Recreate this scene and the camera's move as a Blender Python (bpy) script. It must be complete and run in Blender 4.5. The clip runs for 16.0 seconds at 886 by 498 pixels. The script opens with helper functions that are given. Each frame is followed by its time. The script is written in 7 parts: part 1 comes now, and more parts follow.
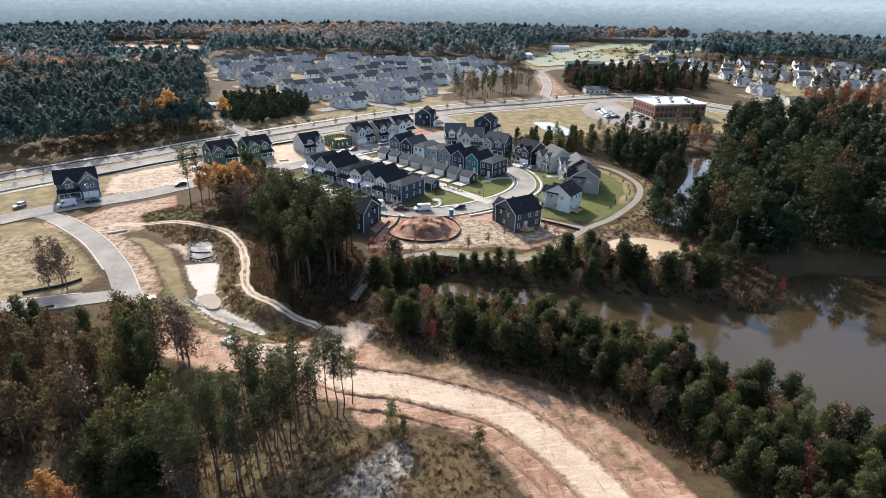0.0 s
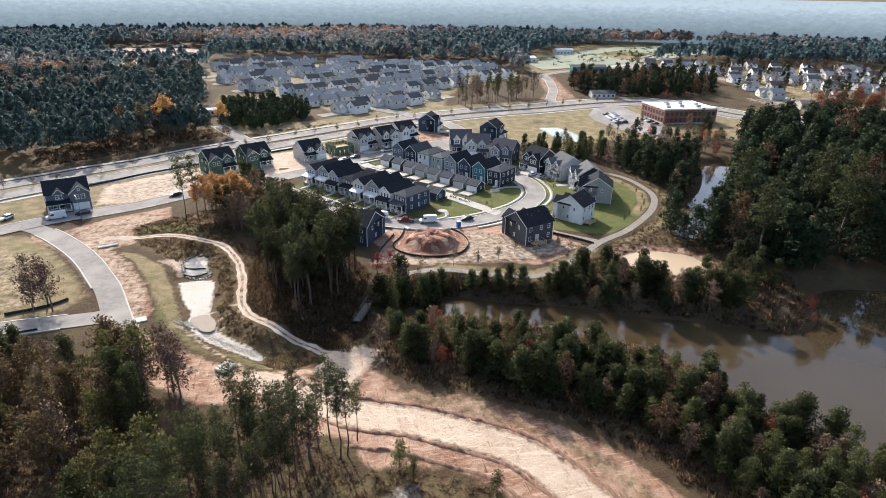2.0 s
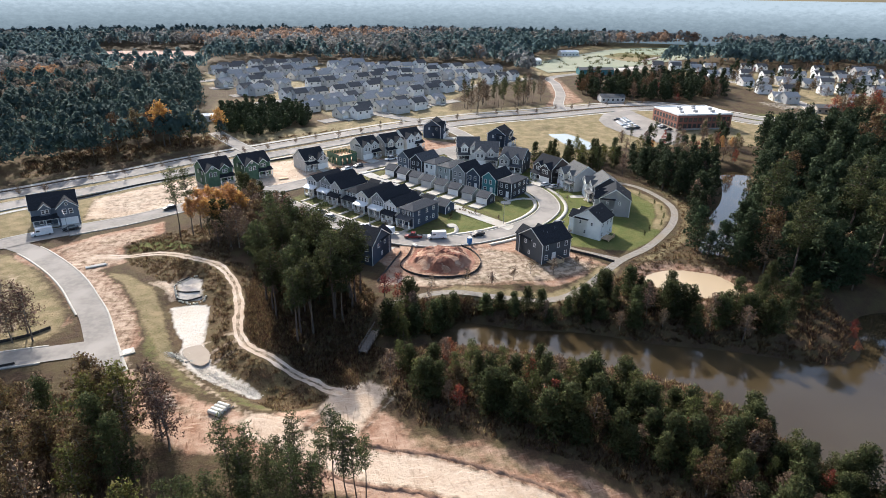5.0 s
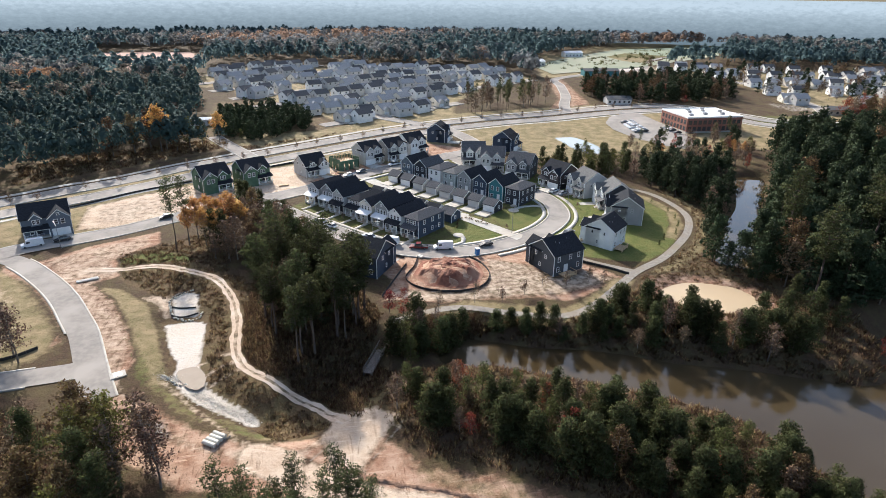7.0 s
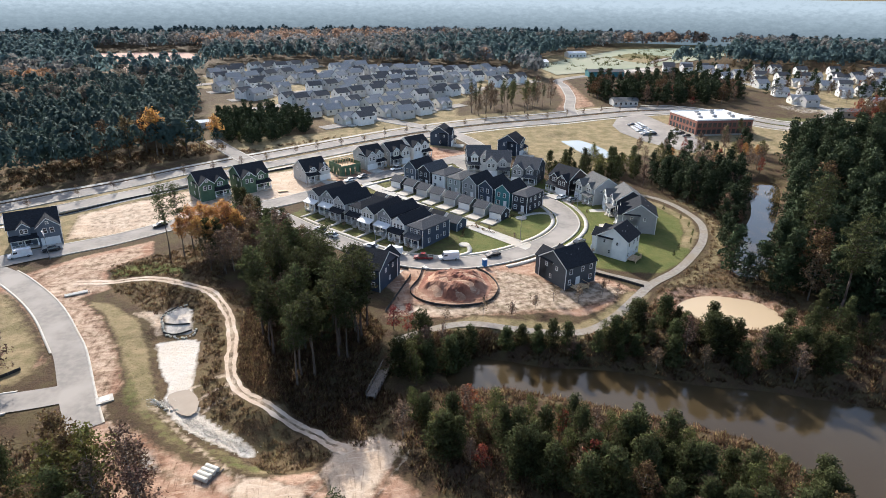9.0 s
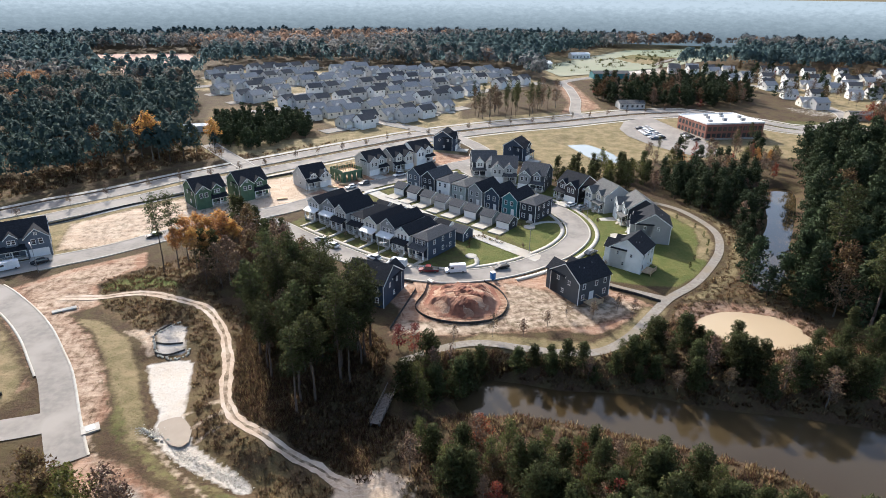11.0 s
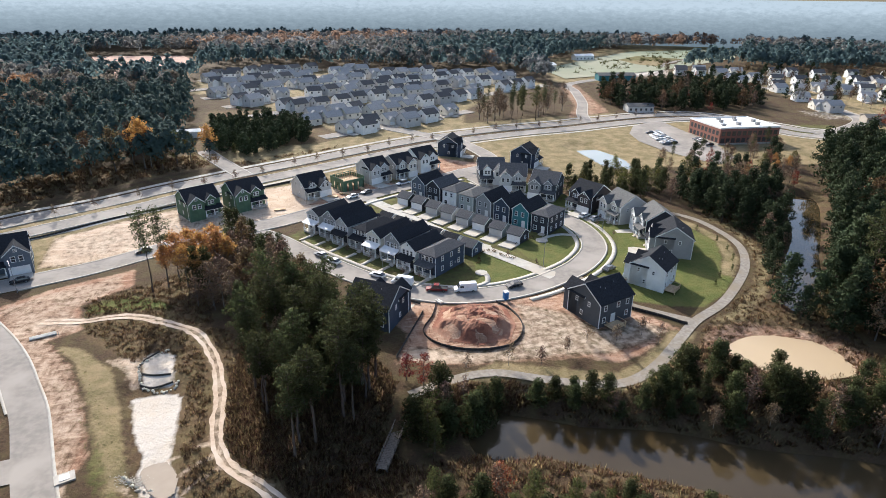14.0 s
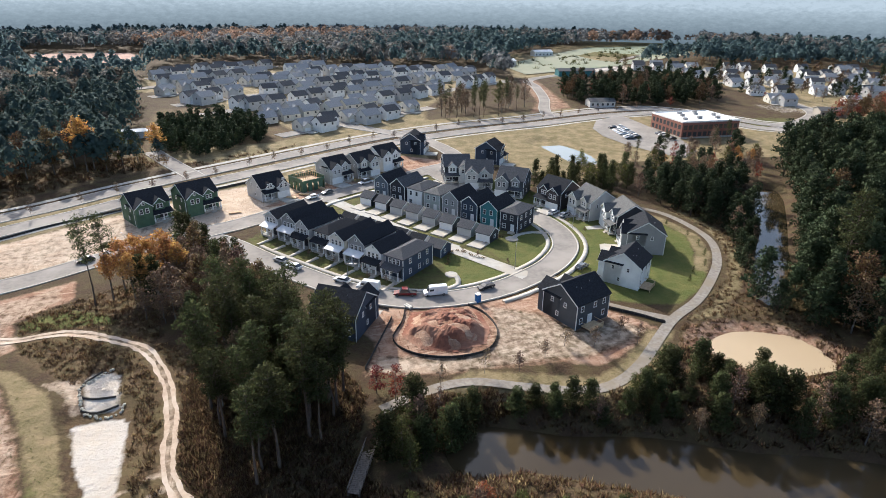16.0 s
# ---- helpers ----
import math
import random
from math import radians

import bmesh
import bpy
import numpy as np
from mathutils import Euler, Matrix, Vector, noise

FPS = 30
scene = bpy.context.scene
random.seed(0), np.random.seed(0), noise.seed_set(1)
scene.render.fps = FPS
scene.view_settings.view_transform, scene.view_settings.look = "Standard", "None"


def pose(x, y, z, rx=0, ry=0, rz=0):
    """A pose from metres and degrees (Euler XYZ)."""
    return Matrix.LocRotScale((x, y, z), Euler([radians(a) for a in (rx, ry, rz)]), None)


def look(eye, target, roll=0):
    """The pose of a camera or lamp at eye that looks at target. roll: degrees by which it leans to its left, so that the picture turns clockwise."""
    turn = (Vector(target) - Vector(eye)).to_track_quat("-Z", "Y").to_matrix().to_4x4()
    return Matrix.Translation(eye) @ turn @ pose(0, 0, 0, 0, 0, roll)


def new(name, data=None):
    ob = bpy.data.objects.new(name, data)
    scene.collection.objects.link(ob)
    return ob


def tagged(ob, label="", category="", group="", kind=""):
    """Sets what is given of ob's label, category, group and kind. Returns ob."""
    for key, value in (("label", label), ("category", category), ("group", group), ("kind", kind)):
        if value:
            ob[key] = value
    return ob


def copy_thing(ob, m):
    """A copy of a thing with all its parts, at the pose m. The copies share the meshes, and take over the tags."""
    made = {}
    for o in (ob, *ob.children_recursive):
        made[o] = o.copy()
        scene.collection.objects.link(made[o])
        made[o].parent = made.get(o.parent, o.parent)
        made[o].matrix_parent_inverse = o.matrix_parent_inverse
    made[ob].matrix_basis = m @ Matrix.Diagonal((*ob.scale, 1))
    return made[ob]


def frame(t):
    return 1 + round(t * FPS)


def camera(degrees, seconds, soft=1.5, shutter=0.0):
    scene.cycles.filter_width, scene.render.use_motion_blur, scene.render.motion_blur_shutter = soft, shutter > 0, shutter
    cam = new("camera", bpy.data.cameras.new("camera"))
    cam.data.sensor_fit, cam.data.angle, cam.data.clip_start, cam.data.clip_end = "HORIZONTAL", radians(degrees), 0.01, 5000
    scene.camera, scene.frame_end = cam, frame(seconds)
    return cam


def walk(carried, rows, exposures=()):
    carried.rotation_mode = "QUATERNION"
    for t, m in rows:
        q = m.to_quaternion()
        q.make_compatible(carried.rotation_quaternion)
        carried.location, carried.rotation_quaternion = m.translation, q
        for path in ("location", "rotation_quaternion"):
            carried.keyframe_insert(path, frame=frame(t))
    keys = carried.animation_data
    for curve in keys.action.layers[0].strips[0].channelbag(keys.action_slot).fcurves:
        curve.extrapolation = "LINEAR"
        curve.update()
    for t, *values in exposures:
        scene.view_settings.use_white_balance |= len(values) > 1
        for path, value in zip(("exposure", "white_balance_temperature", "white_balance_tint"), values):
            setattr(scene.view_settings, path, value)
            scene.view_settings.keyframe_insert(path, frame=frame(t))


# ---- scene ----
cam = camera(73.0, 16.0, soft=0.6)
PATH = [
    (0, (0.522, -2.127, 71.939), (0.904, -0.331, 71.147), 1.0),
    (0.5, (0.7, 0.66, 71.864), (1.081, 2.457, 71.073), 1.0),
    (1, (0.57, 3.223, 71.796), (0.951, 5.021, 71.007), 1.0),
    (1.5, (0.599, 5.823, 71.748), (0.979, 7.622, 70.961), 0.9),
    (2, (0.459, 8.271, 71.684), (0.84, 10.07, 70.899), 0.9),
    (2.5, (0.309, 10.667, 71.887), (0.69, 12.467, 71.101), 0.9),
    (3, (0.218, 12.854, 71.944), (0.599, 14.654, 71.159), 0.9),
    (3.5, (0.061, 15.217, 72.032), (0.442, 17.017, 71.246), 0.9),
    (4, (0.097, 17.329, 72.005), (0.478, 19.13, 71.221), 0.9),
    (6.5, (-0.011, 27.655, 72.259), (0.368, 29.456, 71.475), 0.7),
    (7, (-0.028, 29.749, 72.187), (0.35, 31.55, 71.404), 0.7),
    (7.5, (0.031, 31.833, 72.149), (0.41, 33.634, 71.366), 0.7),
    (8, (0.028, 34.015, 72.08), (0.407, 35.816, 71.297), 0.7),
    (8.5, (0.078, 36.135, 72.129), (0.456, 37.936, 71.346), 0.7),
    (9, (0.11, 38.21, 72.105), (0.487, 40.011, 71.321), 0.7),
    (11.5, (0.134, 48.743, 72.163), (0.51, 50.545, 71.381), 0.7),
    (12, (0.151, 50.798, 72.068), (0.526, 52.601, 71.287), 0.7),
    (12.5, (0.12, 52.859, 72.152), (0.494, 54.661, 71.371), 0.7),
    (13, (-0.051, 54.88, 72.165), (0.325, 56.683, 71.384), 0.7),
    (13.5, (-0.086, 56.97, 71.989), (0.29, 58.773, 71.208), 0.7),
    (14, (0.054, 58.889, 71.709), (0.433, 60.691, 70.929), 0.6),
    (14.5, (0.085, 60.743, 71.293), (0.488, 62.54, 70.513), 0.7),
    (15, (0.038, 62.571, 70.872), (0.481, 64.358, 70.09), 0.7),
    (15.5, (0.096, 64.477, 70.295), (0.569, 66.256, 69.511), 0.7),
    (16, (0.063, 66.476, 69.471), (0.566, 68.245, 68.687), 0.8),
]
walk(cam, [(t, look(eye, target, roll)) for t, eye, target, roll in PATH],
     exposures=[(0.0, 0.80, 6060, 10), (12.5, 0.78, 6060, 10), (14.0, 0.74, 6060, 10), (16.0, 0.68, 6060, 10)])

# ---- world, sun ----
SUN = Vector((-0.20, 0.82, 0.53)).normalized()
world = bpy.data.worlds.new("sky")
scene.world = world
world.use_nodes = True
wn, wl = world.node_tree.nodes, world.node_tree.links
sky = wn.new("ShaderNodeTexSky")
sky.sky_type, sky.sun_disc = "NISHITA", False
sky.sun_elevation = math.asin(SUN.z)
sky.sun_rotation = math.atan2(SUN.x, SUN.y)
sky.dust_density, sky.air_density, sky.ozone_density = 3.0, 1.0, 1.0
wl.new(sky.outputs[0], wn["Background"].inputs[0])
wn["Background"].inputs[1].default_value = 0.15
sun_data = bpy.data.lights.new("sun", "SUN")
sun_data.energy, sun_data.angle, sun_data.color = 4.4, radians(0.6), (1.0, 0.94, 0.86)
sun = new("sun", sun_data)
sun.matrix_world = look((0, 0, 300), Vector((0, 0, 300)) - SUN)


# ---- materials ----
def mat(name, base, second=None, rough=0.8, scale=1.0, bump=0.0, metal=0.0, per_object=0.0, per_island=0.0,
        translucent=0.0, spec=0.3, detail=6.0, stretch=(1, 1, 1), third=None):
    """Base and second colour mixed by noise at two scales; optional shift by object or by loose piece."""
    m = bpy.data.materials.new(name)
    m.use_nodes = True
    n, l = m.node_tree.nodes, m.node_tree.links
    p = n["Principled BSDF"]
    p.inputs["Roughness"].default_value, p.inputs["Metallic"].default_value = rough, metal
    p.inputs["Specular IOR Level"].default_value = spec
    co = n.new("ShaderNodeTexCoord")
    mp = n.new("ShaderNodeMapping")
    mp.inputs["Scale"].default_value = stretch
    l.new(co.outputs["Object"], mp.inputs["Vector"])
    fine, wide = n.new("ShaderNodeTexNoise"), n.new("ShaderNodeTexNoise")
    fine.inputs["Scale"].default_value, fine.inputs["Detail"].default_value = scale, detail
    wide.inputs["Scale"].default_value, wide.inputs["Detail"].default_value = scale * 0.13, 3
    l.new(mp.outputs[0], fine.inputs["Vector"]), l.new(mp.outputs[0], wide.inputs["Vector"])
    mix = n.new("ShaderNodeMixRGB")
    mix.inputs[1].default_value, mix.inputs[2].default_value = (*base, 1), (*(second or [c * 0.75 for c in base]), 1)
    ramp = n.new("ShaderNodeMapRange")
    ramp.inputs[1].default_value, ramp.inputs[2].default_value = 0.35, 0.65
    l.new(fine.outputs[0], ramp.inputs[0]), l.new(ramp.outputs[0], mix.inputs[0])
    out = mix.outputs[0]
    if third:
        far = n.new("ShaderNodeMixRGB")
        far.inputs[2].default_value = (*third, 1)
        r2 = n.new("ShaderNodeMapRange")
        r2.inputs[1].default_value, r2.inputs[2].default_value = 0.45, 0.65
        l.new(wide.outputs[0], r2.inputs[0]), l.new(r2.outputs[0], far.inputs[0]), l.new(out, far.inputs[1])
        out = far.outputs[0]
    for amount, node, socket in ((per_object, "ShaderNodeObjectInfo", "Random"), (per_island, "ShaderNodeNewGeometry", "Random Per Island")):
        if amount:
            info, hsv, val = n.new(node), n.new("ShaderNodeHueSaturation"), n.new("ShaderNodeMapRange")
            val.inputs[3].default_value, val.inputs[4].default_value = 1 - amount, 1 + amount
            hue = n.new("ShaderNodeMapRange")
            hue.inputs[3].default_value, hue.inputs[4].default_value = 0.5 - amount * 0.07, 0.5 + amount * 0.07
            l.new(info.outputs[socket], val.inputs[0]), l.new(val.outputs[0], hsv.inputs["Value"])
            l.new(info.outputs[socket], hue.inputs[0]), l.new(hue.outputs[0], hsv.inputs["Hue"])
            l.new(out, hsv.inputs["Color"])
            out = hsv.outputs[0]
    l.new(out, p.inputs["Base Color"])
    if bump:
        b = n.new("ShaderNodeBump")
        b.inputs["Strength"].default_value, b.inputs["Distance"].default_value = 0.8, bump
        l.new(fine.outputs[0], b.inputs["Height"]), l.new(b.outputs[0], p.inputs["Normal"])
    if translucent:
        tr, mx = n.new("ShaderNodeBsdfTranslucent"), n.new("ShaderNodeMixShader")
        mx.inputs[0].default_value = translucent
        l.new(out, tr.inputs["Color"]), l.new(p.outputs[0], mx.inputs[1]), l.new(tr.outputs[0], mx.inputs[2])
        l.new(mx.outputs[0], n["Material Output"].inputs["Surface"])
    return m


ASPHALT = mat("asphalt", (0.275, 0.245, 0.212), (0.22, 0.198, 0.172), 0.95, 0.8, spec=0.1, third=(0.32, 0.285, 0.245))
CONCRETE = mat("concrete", (0.47, 0.44, 0.385), (0.38, 0.35, 0.30), 0.9, 0.7, spec=0.1, third=(0.42, 0.37, 0.30))
TRAIL = mat("gravel_trail", (0.27, 0.24, 0.20), (0.19, 0.165, 0.135), 0.95, 1.2, third=(0.22, 0.18, 0.13))
DARK_FENCE = mat("silt_fence_fabric", (0.03, 0.027, 0.025), (0.055, 0.05, 0.04), 0.9, 2.0)
TIMBER = mat("weathered_timber", (0.20, 0.17, 0.14), (0.11, 0.09, 0.075), 0.85, 3.0, stretch=(1, 1, 1))
LUMBER = mat("new_lumber", (0.62, 0.45, 0.27), (0.50, 0.34, 0.19), 0.8, 2.0, per_object=0.1)
SHEATHING = mat("green_sheathing", (0.085, 0.145, 0.085), (0.065, 0.11, 0.066), 0.7, 0.8)
WHITE = mat("white_paint", (0.78, 0.77, 0.74), (0.68, 0.67, 0.64), 0.55, 0.6)
GLASS = mat("window_glass", (0.03, 0.035, 0.04), (0.05, 0.055, 0.06), 0.08, 0.3, spec=0.9)
SHINGLE = mat("dark_shingle", (0.030, 0.032, 0.037), (0.018, 0.019, 0.022), 0.95, 2.5, bump=0.02, spec=0.08)
SHINGLE_GREY = mat("grey_shingle", (0.095, 0.095, 0.098), (0.06, 0.06, 0.062), 0.95, 2.5, bump=0.02, spec=0.1)
SHINGLE_TAN = mat("tan_grey_shingle", (0.14, 0.137, 0.13), (0.10, 0.097, 0.092), 0.95, 2.0, bump=0.02, spec=0.1)
BARK = mat("pine_bark", (0.13, 0.095, 0.072), (0.07, 0.05, 0.04), 0.95, 3.0, bump=0.03, stretch=(1, 1, 0.3), per_object=0.15)
BARK_PALE = mat("grey_bark", (0.20, 0.17, 0.14), (0.10, 0.085, 0.07), 0.95, 3.0, stretch=(1, 1, 0.3), per_object=0.2)
NEEDLE = mat("pine_needles", (0.070, 0.076, 0.030), (0.047, 0.052, 0.022), 0.75, 0.6, per_object=0.25, per_island=0.4, translucent=0.4, spec=0.08)
NEEDLE_YOUNG = mat("young_pine_needles", (0.105, 0.11, 0.038), (0.075, 0.082, 0.03), 0.75, 0.6, per_object=0.25, per_island=0.35, translucent=0.45, spec=0.08)
LEAF_BROWN = mat("brown_oak_leaves", (0.135, 0.085, 0.042), (0.085, 0.056, 0.03), 0.7, 0.6, per_object=0.3, per_island=0.4, translucent=0.35, spec=0.08)
LEAF_OLIVE = mat("olive_leaves", (0.115, 0.105, 0.030), (0.075, 0.07, 0.024), 0.7, 0.6, per_object=0.25, per_island=0.4, translucent=0.35, spec=0.08)
LEAF_ORANGE = mat("orange_leaves", (0.48, 0.255, 0.085), (0.36, 0.165, 0.055), 0.7, 0.6, per_object=0.15, per_island=0.3, translucent=0.5)
LEAF_RED = mat("red_leaves", (0.26, 0.055, 0.030), (0.17, 0.045, 0.028), 0.7, 0.6, per_object=0.25, per_island=0.35, translucent=0.4)
TWIG = mat("bare_twigs", (0.21, 0.128, 0.075), (0.13, 0.082, 0.052), 0.9, 0.6, per_object=0.25, per_island=0.3)
# darker copy of the pine needles: backlit shade put into the colour
NEEDLE_SHADED = mat("shaded_pine_needles", (0.044, 0.058, 0.027), (0.03, 0.042, 0.021), 0.8, 0.6, per_object=0.2, per_island=0.2, translucent=0.2, spec=0.08)
BRUSH = mat("dead_brush", (0.215, 0.13, 0.073), (0.13, 0.088, 0.05), 0.9, 0.5, per_island=0.5, translucent=0.3, spec=0.08)
GRASS_TUFT = mat("grass_blades", (0.17, 0.15, 0.055), (0.11, 0.11, 0.035), 0.9, 0.5, per_island=0.4, translucent=0.3)
MULCH = mat("mulch", (0.075, 0.045, 0.03), (0.05, 0.03, 0.02), 0.95, 3.0)
ROCK = mat("riprap_stone", (0.50, 0.45, 0.37), (0.36, 0.32, 0.26), 0.9, 2.0, per_object=0.2, per_island=0.3)
BRICK = mat("red_brick", (0.30, 0.125, 0.085), (0.21, 0.09, 0.065), 0.9, 3.0, third=(0.25, 0.12, 0.09))
MEMBRANE = mat("white_roof_membrane", (0.78, 0.77, 0.74), (0.66, 0.65, 0.62), 0.7, 0.4)
METAL = mat("grey_metal", (0.30, 0.30, 0.30), (0.22, 0.22, 0.22), 0.5, 2.0, metal=0.6)
RUBBER = mat("tyre_rubber", (0.02, 0.02, 0.02), (0.03, 0.03, 0.03), 0.8, 4.0)
BLUE_PLASTIC = mat("blue_plastic", (0.03, 0.17, 0.42), (0.025, 0.13, 0.34), 0.5, 2.0)
CAR_PAINT = {c: mat(c + "_car_paint", v, [k * 0.85 for k in v], 0.25, 0.8, spec=0.6) for c, v in
             dict(white=(0.75, 0.75, 0.74), black=(0.02, 0.02, 0.022), red=(0.17, 0.015, 0.015), silver=(0.42, 0.43, 0.44), grey=(0.12, 0.13, 0.14)).items()}
SIDING = {c: mat(c + "_siding", v, [k * 0.86 for k in v], 0.75, 0.5, per_object=0.03) for c, v in
          dict(white=(0.80, 0.78, 0.73), cream=(0.66, 0.62, 0.53), light_grey=(0.50, 0.485, 0.455), grey=(0.27, 0.27, 0.265),
               dark_grey=(0.075, 0.081, 0.086), navy=(0.042, 0.058, 0.085), teal=(0.055, 0.19, 0.20), charcoal=(0.035, 0.038, 0.045),
               sage=(0.34, 0.37, 0.34), tan=(0.38, 0.34, 0.28), slate=(0.11, 0.132, 0.16), brown=(0.055, 0.045, 0.045)).items()}


def water_material(name, deep, shallow, rough):
    m = mat(name, deep, shallow, rough, 0.035, spec=0.36, detail=2.0)
    n, l = m.node_tree.nodes, m.node_tree.links
    co, wave, b = n.new("ShaderNodeTexCoord"), n.new("ShaderNodeTexNoise"), n.new("ShaderNodeBump")
    wave.inputs["Scale"].default_value, wave.inputs["Detail"].default_value = 0.9, 3
    b.inputs["Strength"].default_value, b.inputs["Distance"].default_value = 0.12, 0.03
    l.new(co.outputs["Object"], wave.inputs["Vector"]), l.new(wave.outputs[0], b.inputs["Height"])
    l.new(b.outputs[0], n["Principled BSDF"].inputs["Normal"])
    return m


POND = water_material("muddy_pond_water", (0.046, 0.031, 0.014), (0.058, 0.042, 0.022), 0.05)
SEDIMENT = water_material("sandy_sediment_water", (0.43, 0.325, 0.20), (0.38, 0.285, 0.175), 0.5)
MILKY = water_material("milky_water", (0.24, 0.26, 0.24), (0.20, 0.22, 0.20), 0.08)


# ---- mesh helpers ----
def link(name, bm, material, parent=None, label="", smooth=False):
    me = bpy.data.meshes.new(name)
    bmesh.ops.recalc_face_normals(bm, faces=bm.faces)
    bm.to_mesh(me)
    bm.free()
    if smooth:
        for f in me.polygons:
            f.use_smooth = True
    me.materials.append(material)
    ob = new(name, me)
    ob.parent = parent
    if label:
        tagged(ob, label)
    return ob


part = link


def raw(name, verts, faces, materials, index=None, parent=None, normals=None):
    me = bpy.data.meshes.new(name)
    verts, faces = np.asarray(verts, np.float32), np.asarray(faces, np.int32)
    me.vertices.add(len(verts))
    me.vertices.foreach_set("co", verts.ravel())
    k = faces.shape[1]
    me.loops.add(faces.size)
    me.loops.foreach_set("vertex_index", faces.ravel())
    me.polygons.add(len(faces))
    me.polygons.foreach_set("loop_start", np.arange(0, faces.size, k, dtype=np.int32))
    for m in materials:
        me.materials.append(m)
    if index is not None:
        me.polygons.foreach_set("material_index", np.asarray(index, np.int32))
    me.update(calc_edges=True)
    me.validate()
    if normals is not None:
        at = me.attributes.new("custom_normal", "FLOAT_VECTOR", "POINT")
        at.data.foreach_set("vector", np.asarray(normals, np.float32).ravel())
    ob = new(name, me)
    ob.parent = parent
    return ob


def box(bm, x0, x1, y0, y1, z0, z1):
    v = [bm.verts.new((x, y, z)) for z in (z0, z1) for y in (y0, y1) for x in (x0, x1)]
    for f in ((0, 2, 3, 1), (4, 5, 7, 6), (0, 1, 5, 4), (2, 6, 7, 3), (0, 4, 6, 2), (1, 3, 7, 5)):
        bm.faces.new([v[i] for i in f])


def boxes(*bb):
    bm = bmesh.new()
    for b in bb:
        box(bm, *b)
    return bm


def bar(bm, a, b, r0, r1=None, sides=6):
    """A tapered round bar from a to b."""
    a, b = Vector(a), Vector(b)
    r1 = r0 if r1 is None else r1
    q = (b - a).to_track_quat("Z", "Y")
    rings = []
    for p, r in ((a, r0), (b, r1)):
        rings.append([bm.verts.new(p + q @ Vector((r * math.cos(k * math.tau / sides), r * math.sin(k * math.tau / sides), 0))) for k in range(sides)])
    for k in range(sides):
        bm.faces.new((rings[0][k], rings[0][(k + 1) % sides], rings[1][(k + 1) % sides], rings[1][k]))
    bm.faces.new(rings[0][::-1]), bm.faces.new(rings[1])


def spline(points, step=2.0):
    """Evenly stepped points of a smooth line through the given ones."""
    p = [np.array(q, float) for q in points]
    p = [2 * p[0] - p[1]] + p + [2 * p[-1] - p[-2]]
    out = []
    for a, b, c, d in zip(p, p[1:], p[2:], p[3:]):
        n = max(2, int(np.linalg.norm(c - b) / step))
        for k in range(n):
            t = k / n
            out.append(0.5 * (2 * b + (c - a) * t + (2 * a - 5 * b + 4 * c - d) * t * t + (3 * b - a - 3 * c + d) * t ** 3))
    out.append(p[-2])
    return np.array(out)


def normals2(line):
    d = np.gradient(line, axis=0)
    d /= np.linalg.norm(d, axis=1)[:, None] + 1e-9
    return np.stack([-d[:, 1], d[:, 0]], 1)


def inside(px, py, poly):
    """Signed distance to a polygon's border, positive inside."""
    q = np.array(poly, float)
    best, odd = np.full(px.shape, 1e9), np.zeros(px.shape, bool)
    for (ax, ay), (bx, by) in zip(q, np.roll(q, -1, 0)):
        dx, dy = bx - ax, by - ay
        t = np.clip(((px - ax) * dx + (py - ay) * dy) / (dx * dx + dy * dy + 1e-9), 0, 1)
        best = np.minimum(best, np.hypot(px - ax - t * dx, py - ay - t * dy))
        if abs(dy) > 1e-9:
            odd ^= ((ay > py) != (by > py)) & (px < dx * (py - ay) / dy + ax)
    return np.where(odd, best, -best)


def off_line(px, py, line):
    """Distance to a polyline."""
    best = np.full(px.shape, 1e9)
    for (ax, ay), (bx, by) in zip(line, line[1:]):
        dx, dy = bx - ax, by - ay
        t = np.clip(((px - ax) * dx + (py - ay) * dy) / (dx * dx + dy * dy + 1e-9), 0, 1)
        best = np.minimum(best, np.hypot(px - ax - t * dx, py - ay - t * dy))
    return best


# ---- the plan ----
WATER = -5.0
POND_EDGE = spline([(27.5, 145), (30.5, 151), (39, 148.8), (46, 144.6), (58, 141.5), (67, 138), (76, 132.5), (90, 127.5), (101, 122), (112, 116.5), (119, 117), (126, 123), (133, 133), (142, 136),
                    (155, 133), (175, 124), (215, 95), (190, 40), (140, 35), (108, 50), (98, 67), (90, 80), (84, 92), (81.5, 102), (76, 114), (63, 123.8), (51, 130), (38, 137), (29, 142.3), (27.5, 145)], 4)
ARM_LEVEL = 0.0
ARM_EDGE = spline([(117, 172), (120, 181), (133, 197), (149, 214), (161, 231), (168, 243), (176, 252), (188, 250), (183, 239), (171, 225), (157, 210), (146, 199), (135, 186.5), (127, 175.5), (121, 169.5), (117, 172)], 4)
TAN_EDGE = spline([(85.5, 157.5), (90, 161.5), (97, 164), (104, 161.5), (109, 155.5), (108.5, 147.5), (105, 146), (97, 147), (89.5, 151.5), (85.5, 157.5)], 2)
FAR_POND = spline([(119, 328), (123, 332), (130, 330.5), (132, 317), (131.5, 302), (128, 292), (125, 298), (123, 311), (119, 328)], 3)
BASIN = spline([(-39.4, 165.6), (-30.8, 165.2), (-29.3, 155), (-29, 148.7), (-26.7, 140), (-22, 134), (-15, 127.5), (-17, 126), (-24, 131), (-29.5, 136), (-33, 142), (-33.5, 148), (-36.2, 154), (-39.4, 165.6)], 2)
